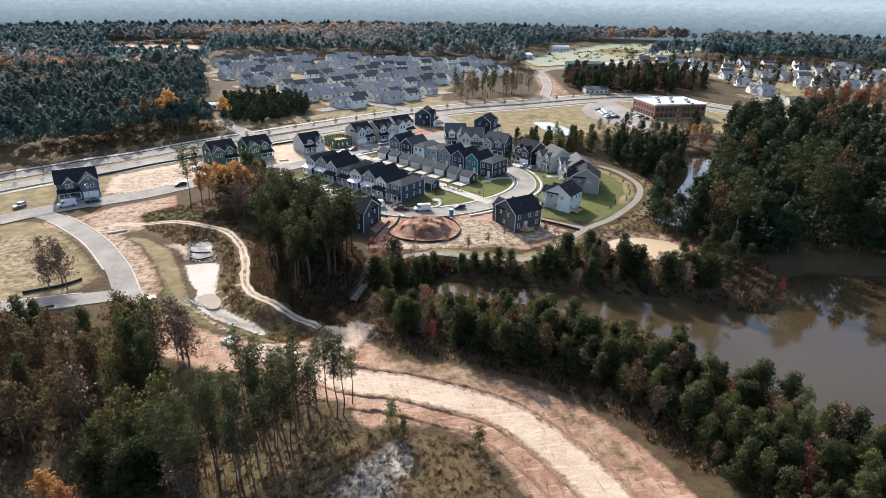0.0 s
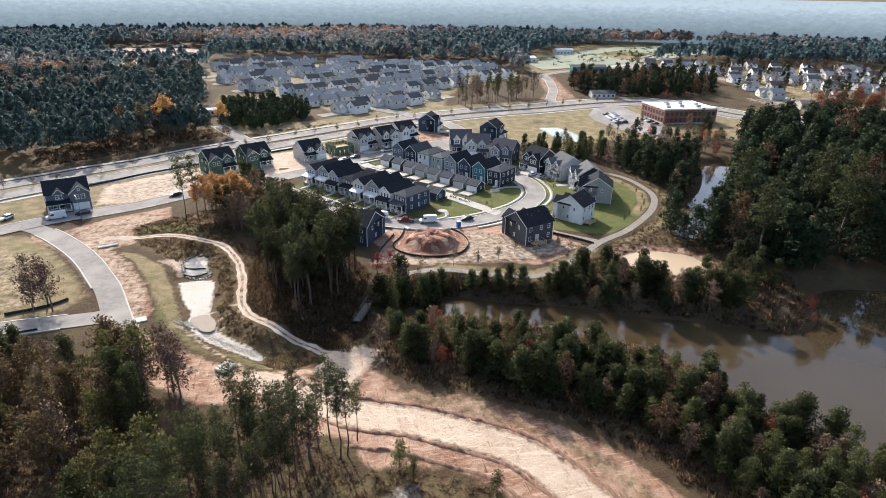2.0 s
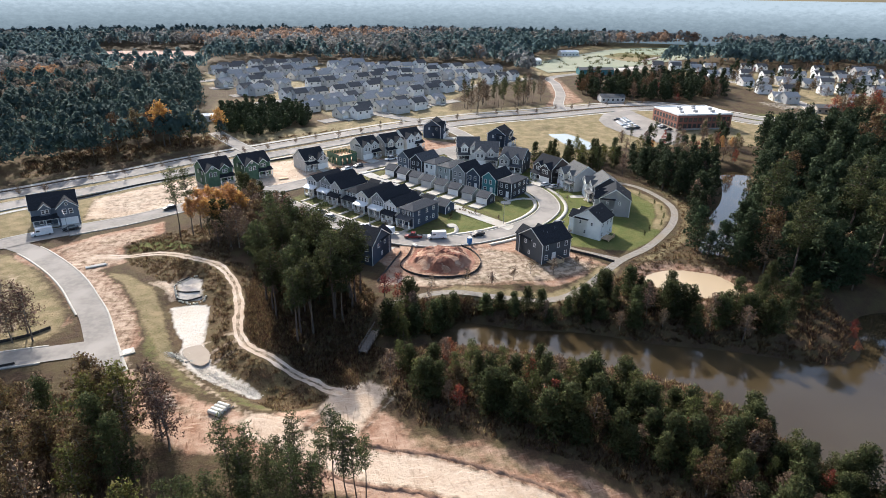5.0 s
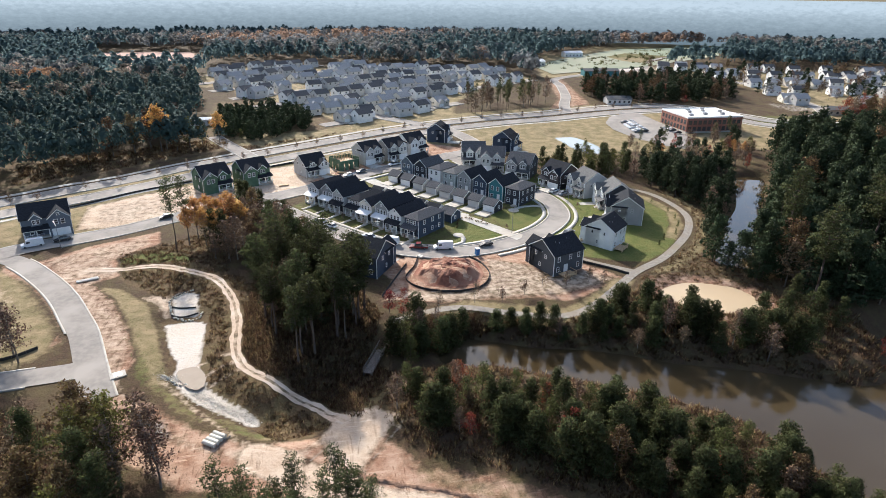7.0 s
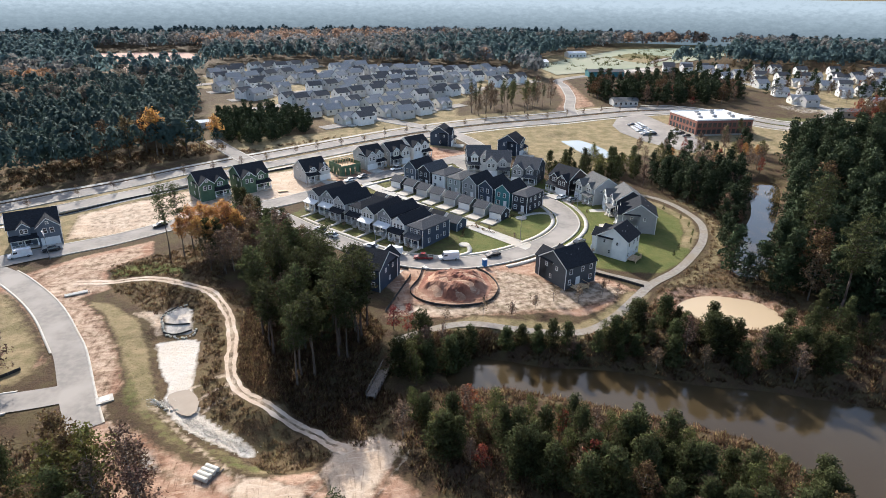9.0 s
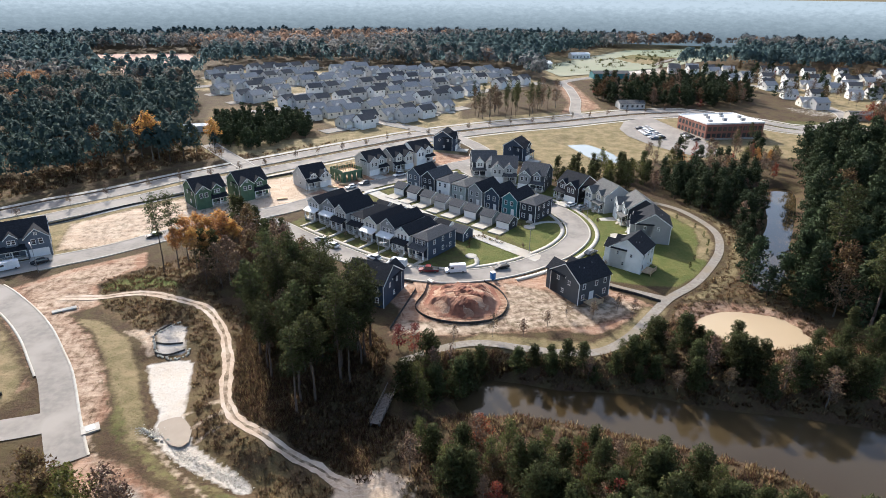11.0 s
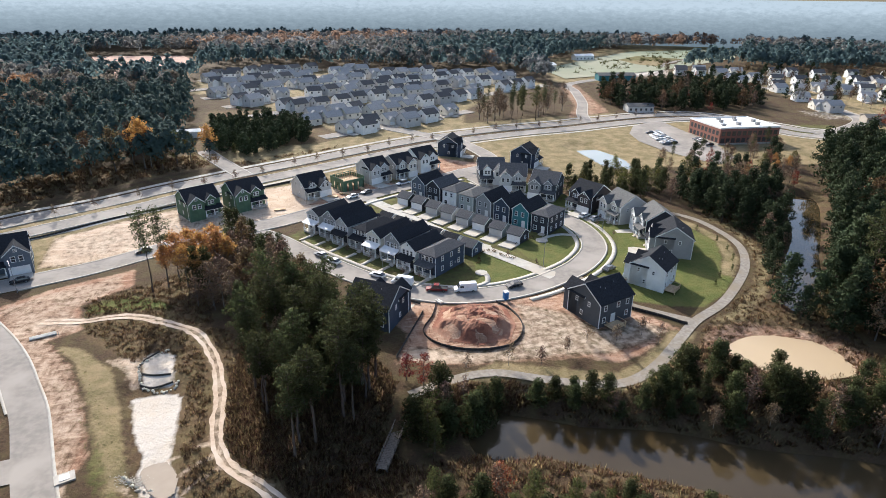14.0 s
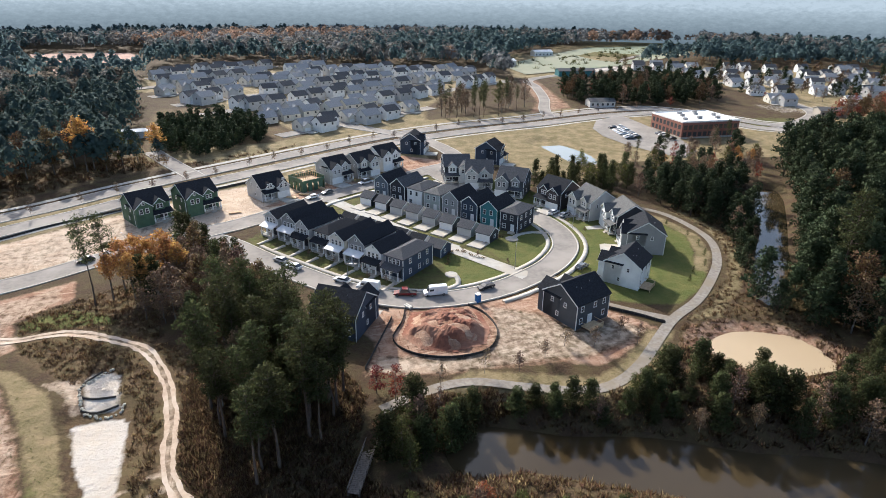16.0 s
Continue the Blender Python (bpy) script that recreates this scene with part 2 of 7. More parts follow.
FOREBAY = [(-40, 178), (-38, 180.2), (-33.6, 178.6), (-32.2, 168), (-38, 168)]
POOL = spline([(-33.4, 147.2), (-30.1, 149.3), (-27.7, 145), (-26.4, 140.4), (-27.3, 138), (-29.6, 138.6), (-32.6, 143.2), (-33.4, 147.2)], 1.2)
CORRIDOR = [(0, 119), (8, 116), (14, 108), (25, 103.5), (36, 96), (45, 88), (50, 82), (54, 73), (57, 60), (60, 40), (30, 40), (30, 66), (26, 78), (19, 84.5), (5, 87.5), (1, 99)]
YARD = [(13, 186), (17, 176), (12, 166), (31, 161.5), (52, 161), (61, 158), (82, 165.5), (77, 173), (70, 181), (62, 188), (57, 190), (44, 187.5), (30, 187), (20, 192)]
MOUND = [(27, 186.5), (23, 178), (25.5, 172.5), (32, 169.8), (39, 171), (42, 176.5), (41.5, 184.5), (35, 187)]
KY, KZ = [-6000, 60, 130, 350, 620, 2000, 6000], [-3, -3, -1.4, 5.2, 14, 18, 18]


def step01(v):
    v = np.clip(v, 0, 1)
    return v * v * (3 - 2 * v)


def hills(px, py):
    """The ground's height."""
    px, py = np.asarray(px, float), np.asarray(py, float)
    z = np.interp(py, KY, KZ)
    near = (px > -120) & (px < 260) & (py > 20) & (py < 345)
    if near.any():
        x, y, q = px[near], py[near], z[near].copy()
        for edge, floor, bank in ((POND_EDGE, WATER - 1.2, 9.0), (ARM_EDGE, ARM_LEVEL - 1.0, 5.0)):
            s = inside(x, y, edge)
            w = step01((s - 1.7 + bank) / (bank + 2.0))
            q = q * (1 - w) + floor * w
        for edge, drop, bank in ((TAN_EDGE, 1.0, 5.0), (FAR_POND, 0.9, 6.0), (BASIN, 1.3, 6.0), (FOREBAY, 0.35, 4.0)):
            s = inside(x, y, edge)
            q -= drop * step01((s + bank) / (bank + 1.0))
        creek = off_line(x, y, CREEK)
        q -= 3.2 * step01((12 - creek) / 10)
        q += 2.6 * step01((inside(x, y, MOUND) + 0.5) / 5.0)
        z[near] = q
    rough = 0.25 * np.sin(px * 0.11 + 1.3 * np.sin(py * 0.07)) * np.sin(py * 0.09 + 0.7)
    return z + rough * ((py < 160) | (px < -45))


CREEK = spline([(27, 143), (15, 144), (6, 141), (-2, 134), (-8, 128)], 3)


def ground_at(x, y):
    return float(hills(np.array([x]), np.array([y]))[0])


CROSS = spline([(-106, 203), (-90, 214), (-76, 220.5), (-63, 226), (-46, 236), (-24, 247.5), (-13, 252.5), (5, 264), (14, 271), (28, 279), (50, 290), (62, 297.5)])
FRONT = spline([(-26, 246.5), (-16.5, 238), (-7.5, 226), (1.5, 215), (10, 205.5), (19.5, 197.5), (30, 192.5), (42, 191.8), (52.5, 194), (62, 198.2), (71.5, 204.3), (79.5, 213.5), (82.5, 224), (81.5, 235), (77, 246), (72, 257), (66, 272), (61, 287), (58, 296)])
ALLEY = spline([(15, 271), (27, 250), (38.9, 230), (46, 220), (54, 208.5), (61, 198.5)])
ENTRY = spline([(66, 352), (69, 340), (73, 328), (75, 315), (72, 303), (60, 296)])
ROAD_WEST = spline([(-97, 213), (-86.0, 205), (-74.4, 191.8), (-66.4, 180.6), (-60.5, 170.2), (-56.4, 162.6), (-52.9, 154.2), (-50.3, 147.6), (-47.3, 140.5), (-45.3, 136)])
SIDE_STREET = spline([(-110, 140), (-80, 144.5), (-66, 146.5), (-56, 147.4), (-51.5, 148)])
PARKWAY = spline([(-330, 110), (-180, 205), (-100, 257.5), (-83.5, 267), (-63.8, 279.5), (-37, 297), (-11, 312), (35, 338), (66, 352), (99, 362), (134, 369), (160, 376), (195, 383), (225, 380), (250, 350), (262, 334), (300, 318), (380, 300)], 4)
TRAIL_LINE = spline([(14, 155), (21.5, 157.5), (28, 159), (34, 158.5), (41, 155.5), (51, 152), (59, 151.5), (68, 155.8), (79, 164.7), (86.5, 170.5), (98, 177), (110, 187), (118.5, 196), (125, 207), (126.5, 218), (124.5, 230.5), (118, 239), (108, 247)])
TRAIL_BRANCH = spline([(86, 170), (79, 175.5), (73.5, 181), (70, 189), (67, 197)])
TRACK = spline([(-66, 197), (-57.5, 196), (-47.7, 196.5), (-37, 191), (-30, 185), (-25.3, 175), (-22.6, 163.3), (-21.9, 154), (-21.2, 148), (-18.1, 141.8), (-11.8, 136.2), (-4.4, 131.0), (-1.0, 125.6), (1.5, 120), (0, 115)])
DIRT_ROAD = spline([(-44, 141), (-38, 132), (-32, 125), (-24, 119), (-14, 115), (-6, 109), (5, 101.5), (13.6, 98.2), (23, 92.6), (31, 87.2), (36.2, 79.7), (40, 71.5), (42.5, 63.8), (46, 40)])


# ---- the ground: one sheet, with its kinds of cover as weights ----
ESTATE_GROUND = [(-70, 492), (-74, 565), (-40, 590), (64, 562), (145, 552), (165, 500), (108, 458), (82, 420), (72, 388), (40, 366), (14, 366), (-8, 390), (-36, 428), (-54, 460)]


def axis(lo, hi, a, b, fine):
    core = np.arange(a, b + fine, fine)
    left, right, s = [], [], fine
    v = a
    while v > lo:
        s *= 1.16
        v -= s
        left.append(v)
    v, s = core[-1], fine
    while v < hi:
        s *= 1.16
        v += s
        right.append(v)
    return np.concatenate([left[::-1], core, right])


GX, GY = axis(-4600, 4600, -112, 200, 1.2), axis(-600, 4800, 40, 380, 1.2)
mx, my = np.meshgrid(GX, GY)
mz = hills(mx.ravel(), my.ravel()).reshape(mx.shape)
nx, ny = len(GX), len(GY)
ii = (np.arange(ny - 1)[:, None] * nx + np.arange(nx - 1)[None]).ravel()


def soft(s, w=1.2):
    return step01(s / w * 0.5 + 0.5)


fx, fy = mx.ravel(), my.ravel()
ZONE = {k: np.zeros(fx.shape) for k in ("sand", "clay", "lawn", "dry", "brush", "silt")}


def cover(kind, poly, w=1.2, amount=1.0):
    p = np.array(poly)
    some = (fx > p[:, 0].min() - 5) & (fx < p[:, 0].max() + 5) & (fy > p[:, 1].min() - 5) & (fy < p[:, 1].max() + 5)
    v = amount * soft(inside(fx[some], fy[some], poly), w)
    for k in ZONE:
        ZONE[k][some] *= 1 - v
    ZONE[kind][some] += v


def cover_line(kind, line, width, w=1.0, amount=1.0):
    some = (fx > line[:, 0].min() - 9) & (fx < line[:, 0].max() + 9) & (fy > line[:, 1].min() - 9) & (fy < line[:, 1].max() + 9)
    v = amount * soft(width / 2 - off_line(fx[some], fy[some], line), w)
    for k in ZONE:
        ZONE[k][some] *= 1 - v
    ZONE[kind][some] += v


cover("dry", [(-420, 60), (-75, 136), (-60, 160), (-74, 183), (-86, 203), (-420, 190)], 4)
cover("dry", [(-400, 120), (-100, 205), (-70, 222), (-20, 250), (60, 300), (70, 346), (20, 330), (-60, 285), (-110, 262), (-400, 90)], 3)
cover("dry", [(-84, 492), (-86, 572), (-40, 604), (64, 574), (152, 562), (176, 500), (112, 453), (88, 416), (78, 380), (40, 354), (10, 368), (-12, 412), (-36, 438), (-64, 480)], 5)
cover("dry", [(290, 552), (372, 548), (420, 524), (510, 515), (530, 440), (370, 340), (300, 330), (312, 380), (330, 455)], 5)
cover("brush", [(-420, 120), (-112, 276), (-80, 296), (-42, 322), (-44, 345), (-100, 320), (-420, 200)], 4)
cover("brush", [(-60, 334), (-20, 326), (30, 352), (10, 366), (-10, 410), (-36, 436), (-64, 440)], 4, 0.7)
cover("dry", [(66, 345), (98, 358), (150, 372), (200, 378), (240, 345), (300, 316), (300, 280), (180, 285), (144, 290), (130, 280), (108, 266), (96, 288), (78, 300), (74, 330)], 3)
cover("dry", [(-62, 330), (-20, 322), (40, 352), (100, 372), (170, 385), (178, 400), (90, 385), (30, 372), (0, 352), (-40, 345)], 3)
cover("dry", [(175, 500), (235, 520), (300, 535), (330, 600), (520, 690), (520, 800), (380, 790), (230, 640)], 6)
cover("clay", [(-206, 708), (-125, 714), (-105, 640), (-150, 580)], 6)
cover("sand", [(-78, 228), (-81, 249), (-62, 261), (-42, 274), (-30, 279), (-34, 262), (-29, 254), (-46, 240), (-66, 229)], 3)
cover("silt", [(-76, 230), (-79, 247), (-61, 259), (-42, 272), (-33, 274), (-35, 262), (-31, 254), (-46, 242), (-66, 231)], 4, 0.4)
cover("sand", [(-32, 268), (-22, 286), (-9, 290), (12, 292), (22, 285), (8, 268), (-8, 258), (-18, 252), (-28, 256)], 3)
cover("clay", [(-6, 266), (4, 277), (16, 286), (26, 288), (30, 281), (16, 274), (5, 266)], 3)
cover("clay", [(36, 300), (52, 318), (70, 306), (60, 296), (46, 293)], 2)
cover("lawn", [(-14, 238), (30, 282), (62, 296), (80, 260), (90, 236), (88, 214), (76, 202), (60, 194), (42, 188), (30, 189), (18, 194), (0, 214)], 2, 0.55)
cover("lawn", [(37.4, 198.3), (41, 195.8), (50, 196), (57, 198.5), (57.3, 201), (51.7, 211), (46.5, 217), (41, 213), (42, 205)], 0.8)
cover("lawn", [(62, 204), (69.5, 208), (75, 216), (76.5, 223), (73, 226), (63, 224), (57, 219.5), (58, 212)], 0.8)
cover("lawn", [(62, 190), (76, 182), (84, 178), (92, 176), (101, 181), (112, 191), (119, 201), (124, 213), (122, 226), (114, 236), (104, 246), (92, 258), (78, 282), (66, 296), (74, 262), (86, 236), (86, 214), (76, 203)], 1.5)
cover("dry", [(110, 189), (119, 199), (124.5, 212), (122, 228), (116, 238), (112, 236), (118, 226), (120, 213), (115, 202), (107, 192)], 1.5, 0.8)
cover("brush", [(-60, 206), (-48, 210), (-30, 222), (-30, 192), (-22, 180), (-18, 150), (-4, 130), (4, 130), (14, 140), (8, 122), (-14, 118), (-30, 132), (-36, 150), (-44, 178), (-56, 190)], 3)
cover("dry", [(-62, 187), (-54, 184), (-45.5, 175), (-40.5, 162), (-37, 150), (-34, 142), (-28, 132.5), (-20, 127), (-12, 121.5), (-10, 119.5), (-16, 119), (-23, 124), (-31, 131), (-38, 140), (-43, 149), (-49.5, 163.5), (-57, 178)], 1.5)
cover("lawn", [(-60, 184), (-58.5, 180.8), (-51.9, 168.3), (-46.6, 156.7), (-43.2, 147.6), (-39.1, 139.5), (-36.5, 142), (-40.5, 151), (-43.8, 158), (-48, 168), (-54.5, 181)], 1.2, 0.5)
cover("lawn", [(-38, 140), (-34, 140.5), (-28, 132.5), (-20, 127), (-12, 121), (-16, 119.5), (-23, 124), (-31, 131)], 2.0, 0.55)
cover("lawn", [(-58, 205), (-48, 207), (-39, 202), (-37, 197), (-48, 199), (-58, 199)], 2.0, 0.5)
cover("silt", BASIN, 0.8)
cover("sand", [(-49, 179), (-40, 178), (-38, 168.5), (-40, 167), (-43, 174)], 1.5, 0.7)
cover("silt", FOREBAY, 1.0, 0.85)
cover("clay", [(-82, 204), (-70, 214), (-52, 222), (-50, 212), (-60, 203), (-56, 192), (-62, 188), (-54, 178), (-47, 163), (-42, 149), (-44, 140), (-47, 142), (-50, 152), (-56, 166), (-66, 184)], 1.5)
cover("sand", [(-80, 204), (-70, 212), (-54, 220), (-52, 212), (-61, 202), (-57, 192), (-62, 188), (-54, 178), (-47, 163), (-43, 150), (-44, 141), (-47, 142), (-50, 152), (-56, 166), (-66, 184)], 1.5, 0.45)
cover("clay", [(-62, 178), (-66, 182), (-72, 189), (-84, 201), (-90, 204), (-88, 199), (-76, 188), (-66, 173), (-60, 160), (-62, 158)], 1.5, 0.8)
cover("clay", [(-44, 140), (-36, 134), (-26, 124), (-16, 119), (-2, 119), (6, 124), (10, 120), (2, 96), (-6, 98), (-16, 108), (-26, 110), (-36, 118), (-44, 130)], 2)
cover("clay", CORRIDOR, 2)
cover("brush", [(-38, 84), (4, 86), (18, 83), (26, 76), (29, 60), (28, 40), (-20, 40), (-44, 70)], 3, 0.8)
cover("silt", [(-4, 72), (4, 80), (12, 84), (14, 76), (6, 66), (-2, 64)], 3, 0.5)
cover("dry", [(9, 111.5), (20.8, 104.8), (30.7, 99), (38.4, 92), (45, 85.7), (50, 78), (53, 66), (47, 66), (44.5, 76), (40, 84.5), (34, 91.5), (24, 97.6), (13, 103.5)], 2, 0.55)
cover("brush", [(10, 86), (19, 85), (26, 79), (30, 68), (34, 64), (33, 74), (29, 82), (22, 88), (12, 92)], 2, 0.35)
cover("clay", YARD, 1.5)
cover("sand", [(16, 172), (13, 166), (31, 162.5), (52, 162), (60, 161), (70, 164), (79, 167), (72, 174), (62, 171), (56, 180), (46, 186), (44, 176), (40, 168.5), (31, 167.5), (24, 170)], 2.5, 0.75)
cover("silt", [(18, 171), (31, 163), (52, 162.5), (60, 161.5), (70, 164.5), (78, 167), (71, 174), (62, 171.5), (56, 180), (47, 185), (45, 176), (40, 168.5), (31, 167.5), (24, 170)], 3, 0.33)
cover("clay", MOUND, 1.0)
cover("sand", TAN_EDGE + (TAN_EDGE - TAN_EDGE.mean(0)) * 0.06, 1.5, 0.6)
cover("clay", [(80, 160), (88, 168), (98, 169), (110, 162), (118, 150), (112, 141), (98, 140), (88, 145)], 2, 0.6)
cover("dry", [(87, 169), (99, 174), (112, 184), (121, 195), (128, 208), (130, 220), (128, 232), (136, 240), (134, 214), (127, 196), (114, 180), (98, 168)], 2, 0.7)
cover("dry", [(20, 158), (34, 163), (46, 159), (58, 155), (66, 159), (78, 168), (84, 166), (72, 154), (60, 147), (48, 149), (34, 154)], 1.5, 0.7)
cover("silt", [(228, 520), (300, 540), (330, 596), (300, 585), (225, 548)], 4, 0.7)
cover("lawn", [(260, 590), (420, 640), (520, 700), (520, 790), (390, 780), (300, 660)], 6, 0.5)
cover("clay", [(140, 386), (176, 400), (196, 500), (180, 500), (160, 420)], 4, 0.6)
cover("brush", [(100, 169), (112, 164), (122, 150), (130, 146), (120, 166), (106, 174)], 2, 0.7)
cover_line("sand", DIRT_ROAD[:19], 2.4, 1.6, 0.5)
cover_line("sand", DIRT_ROAD[19:], 7.0, 1.4)
cover("silt", [(-38.5, 131.5), (-31.5, 128.8), (-29, 122.3), (-35, 122)], 2.5, 0.55)
cover_line("sand", spline([(-34, 143), (-28.7, 136.6), (-23.5, 129.5), (-17.5, 122.4), (-12.2, 118.4), (-6.3, 116.8), (-1.2, 120.5)]) - np.array([1.0, 1.6]), 1.6, 1.2, 0.6)
for end_a, end_b in (((-29, 146.5), (-22.6, 148.4)), ((-27.6, 142.2), (-20.8, 145.4)), ((-26, 138.6), (-19.5, 142.6))):
    cover_line("sand", spline([end_a, end_b], 1.0), 0.9, 0.9, 0.75)
for end_a, end_b in (((9, 122), (-3, 106)), ((12, 121), (0, 104)), ((3, 121), (-9, 110))):
    cover_line("silt", spline([end_a, end_b], 1.0), 1.0, 0.9, 0.6)
cover_line("sand", TRACK, 2.6, 1.4, 0.55)
cover("sand", [(-1, 125.5), (7, 125), (11, 122), (6, 115), (2, 108), (-2, 112), (-3, 119)], 2.0)
cover_line("clay", PARKWAY, 30, 3, 0.25)
cover("lawn", [(-58, 203), (-50, 206), (-42, 203), (-38, 198.8), (-46, 199.5), (-57, 199)], 1.5, 0.75)
cover("lawn", [(246, 334), (258, 357), (284, 354), (302, 340), (272, 328)], 3, 0.55)
cover("silt", [(286, 396), (316, 386), (346, 376), (322, 352), (292, 366)], 4, 0.4)
cover("silt", ESTATE_GROUND, 6, 0.25)

cover("sand", [(-110, 150), (-72, 146), (-66, 160), (-80, 190), (-110, 200)], 6, 0.35)
kind_of = raw("ground", np.stack([fx, fy, mz.ravel()], 1), np.stack([ii, ii + 1, ii + nx + 1, ii + nx], 1), [])
for name, keys in (("cover_a", ("sand", "clay", "lawn")), ("cover_b", ("dry", "brush", "silt"))):
    at = kind_of.data.attributes.new(name, "FLOAT_COLOR", "POINT")
    at.data.foreach_set("color", np.stack([ZONE[k] for k in keys] + [np.ones(fx.shape)], 1).astype(np.float32).ravel())
kind_of.data.polygons.foreach_set("use_smooth", np.ones(len(kind_of.data.polygons), bool))
tagged(kind_of, "rolling ground of leaf litter, clay, sand and grass", "ground", kind="structure")


def ground_material():
    m = bpy.data.materials.new("ground_cover")
    m.use_nodes = True
    n, l = m.node_tree.nodes, m.node_tree.links
    p = n["Principled BSDF"]
    p.inputs["Roughness"].default_value, p.inputs["Specular IOR Level"].default_value = 0.95, 0.1
    co = n.new("ShaderNodeTexCoord")

    def noise_node(scale, detail=6, rough=0.6):
        k = n.new("ShaderNodeTexNoise")
        k.inputs["Scale"].default_value, k.inputs["Detail"].default_value, k.inputs["Roughness"].default_value = scale, detail, rough
        l.new(co.outputs["Object"], k.inputs["Vector"])
        return k.outputs[0]

    grain, patch = noise_node(2.2, 10, 0.75), noise_node(0.22, 8, 0.65)

    def span(v, a, b):
        r = n.new("ShaderNodeMapRange")
        r.inputs[1].default_value, r.inputs[2].default_value = a, b
        l.new(v, r.inputs[0])
        return r.outputs[0]

    def blend(f, a, b):
        k = n.new("ShaderNodeMixRGB")
        for s, v in zip((0, 1, 2), (f, a, b)):
            if isinstance(v, tuple):
                k.inputs[s].default_value = (*v, 1)
            else:
                l.new(v, k.inputs[s])
        return k.outputs[0]

    def surface(a, b, c, tracked=False):
        out = blend(span(patch, 0.42, 0.62), blend(span(grain, 0.35, 0.65), a, b), c)
        if tracked:
            pale, deep = tuple(min(1, v * 1.03) for v in c), tuple(v * 0.84 for v in b)
            out = blend(span(streak, 0.56, 0.64), blend(span(streak2, 0.58, 0.68), out, deep), pale)
        return out

    def streaks(turn, across, along):
        mp, k = n.new("ShaderNodeMapping"), n.new("ShaderNodeTexNoise")
        mp.inputs["Rotation"].default_value = (0, 0, turn)
        mp.inputs["Scale"].default_value = (across, along, 0.05)
        k.inputs["Scale"].default_value, k.inputs["Detail"].default_value, k.inputs["Distortion"].default_value = 1.0, 6, 1.2
        l.new(co.outputs["Object"], mp.inputs[0]), l.new(mp.outputs[0], k.inputs["Vector"])
        return k.outputs[0]

    streak, streak2 = streaks(0.5, 0.16, 0.9), streaks(-0.7, 1.0, 0.2)

    looks = dict(sand=surface((0.53, 0.40, 0.285), (0.42, 0.305, 0.21), (0.56, 0.44, 0.325), True),
                 clay=surface((0.32, 0.178, 0.11), (0.22, 0.118, 0.073), (0.43, 0.285, 0.195), True),
                 lawn=surface((0.108, 0.122, 0.034), (0.086, 0.10, 0.028), (0.135, 0.128, 0.042)),
                 dry=surface((0.22, 0.175, 0.088), (0.135, 0.11, 0.052), (0.285, 0.215, 0.118)),
                 brush=surface((0.155, 0.10, 0.052), (0.085, 0.057, 0.032), (0.13, 0.098, 0.046)),
                 silt=surface((0.60, 0.545, 0.475), (0.52, 0.465, 0.39), (0.55, 0.47, 0.375)))
    out = surface((0.10, 0.062, 0.035), (0.045, 0.03, 0.019), (0.09, 0.068, 0.032))
    jitter = n.new("ShaderNodeMath")
    jitter.operation = "MULTIPLY_ADD"
    l.new(noise_node(0.6, 7, 0.6), jitter.inputs[0])
    jitter.inputs[1].default_value, jitter.inputs[2].default_value = 0.9, -0.45
    for attr, keys in (("cover_b", ("dry", "brush", "silt")), ("cover_a", ("lawn", "clay", "sand"))):
        a, sep = n.new("ShaderNodeAttribute"), n.new("ShaderNodeSeparateColor")
        a.attribute_name = attr
        l.new(a.outputs["Color"], sep.inputs[0])
        for key in keys:
            add = n.new("ShaderNodeMath")
            l.new(sep.outputs[("sand", "clay", "lawn").index(key) if attr == "cover_a" else ("dry", "brush", "silt").index(key)], add.inputs[0])
            l.new(jitter.outputs[0], add.inputs[1])
            out = blend(span(add.outputs[0], 0.3, 0.7), out, looks[key])
    l.new(out, p.inputs["Base Color"])
    b = n.new("ShaderNodeBump")
    b.inputs["Strength"].default_value, b.inputs["Distance"].default_value = 1.0, 0.45
    l.new(noise_node(0.9, 8, 0.7), b.inputs["Height"]), l.new(b.outputs[0], p.inputs["Normal"])
    return m


kind_of.data.materials.append(ground_material())


def water(name, edge, z, material, label, margin=4.0, cell=1.5):
    """A level sheet over a basin, running a little way under its banks."""
    lo, hi = edge.min(0) - margin, edge.max(0) + margin
    xs, ys = np.arange(lo[0], hi[0] + cell, cell), np.arange(lo[1], hi[1] + cell, cell)
    gx, gy = (a.ravel() for a in np.meshgrid(xs, ys))
    w = len(xs)
    k = (np.arange(len(ys) - 1)[:, None] * w + np.arange(w - 1)[None]).ravel()
    k = k[inside(gx[k] + cell / 2, gy[k] + cell / 2, edge) > -margin]
    return tagged(raw(name, np.c_[gx, gy, np.full(len(gx), z)], np.stack([k, k + 1, k + w + 1, k + w], 1), [material]), label, "water", kind="structure")


water("water_pond", POND_EDGE, WATER, POND, "still muddy brown pond water reflecting the sky")
water("water_arm", ARM_EDGE, ARM_LEVEL, POND, "narrow arm of still pond water between woods")
water("water_sediment_basin", TAN_EDGE, ground_at(97, 154) + 0.3, SEDIMENT, "shallow tan sediment water in a dug basin", 1.2, 0.6)
water("water_pool", POOL, ground_at(-29.6, 144) + 0.12, mat("wet_silt_water", (0.36, 0.30, 0.235), (0.31, 0.255, 0.20), 0.9, 0.3, spec=0.05), "shallow pool of wet pale silt in the basin", 0.0, 0.4)
water("water_far_basin", FAR_POND, ground_at(127, 312) + 0.35, MILKY, "small pale detention pond in dry grass")


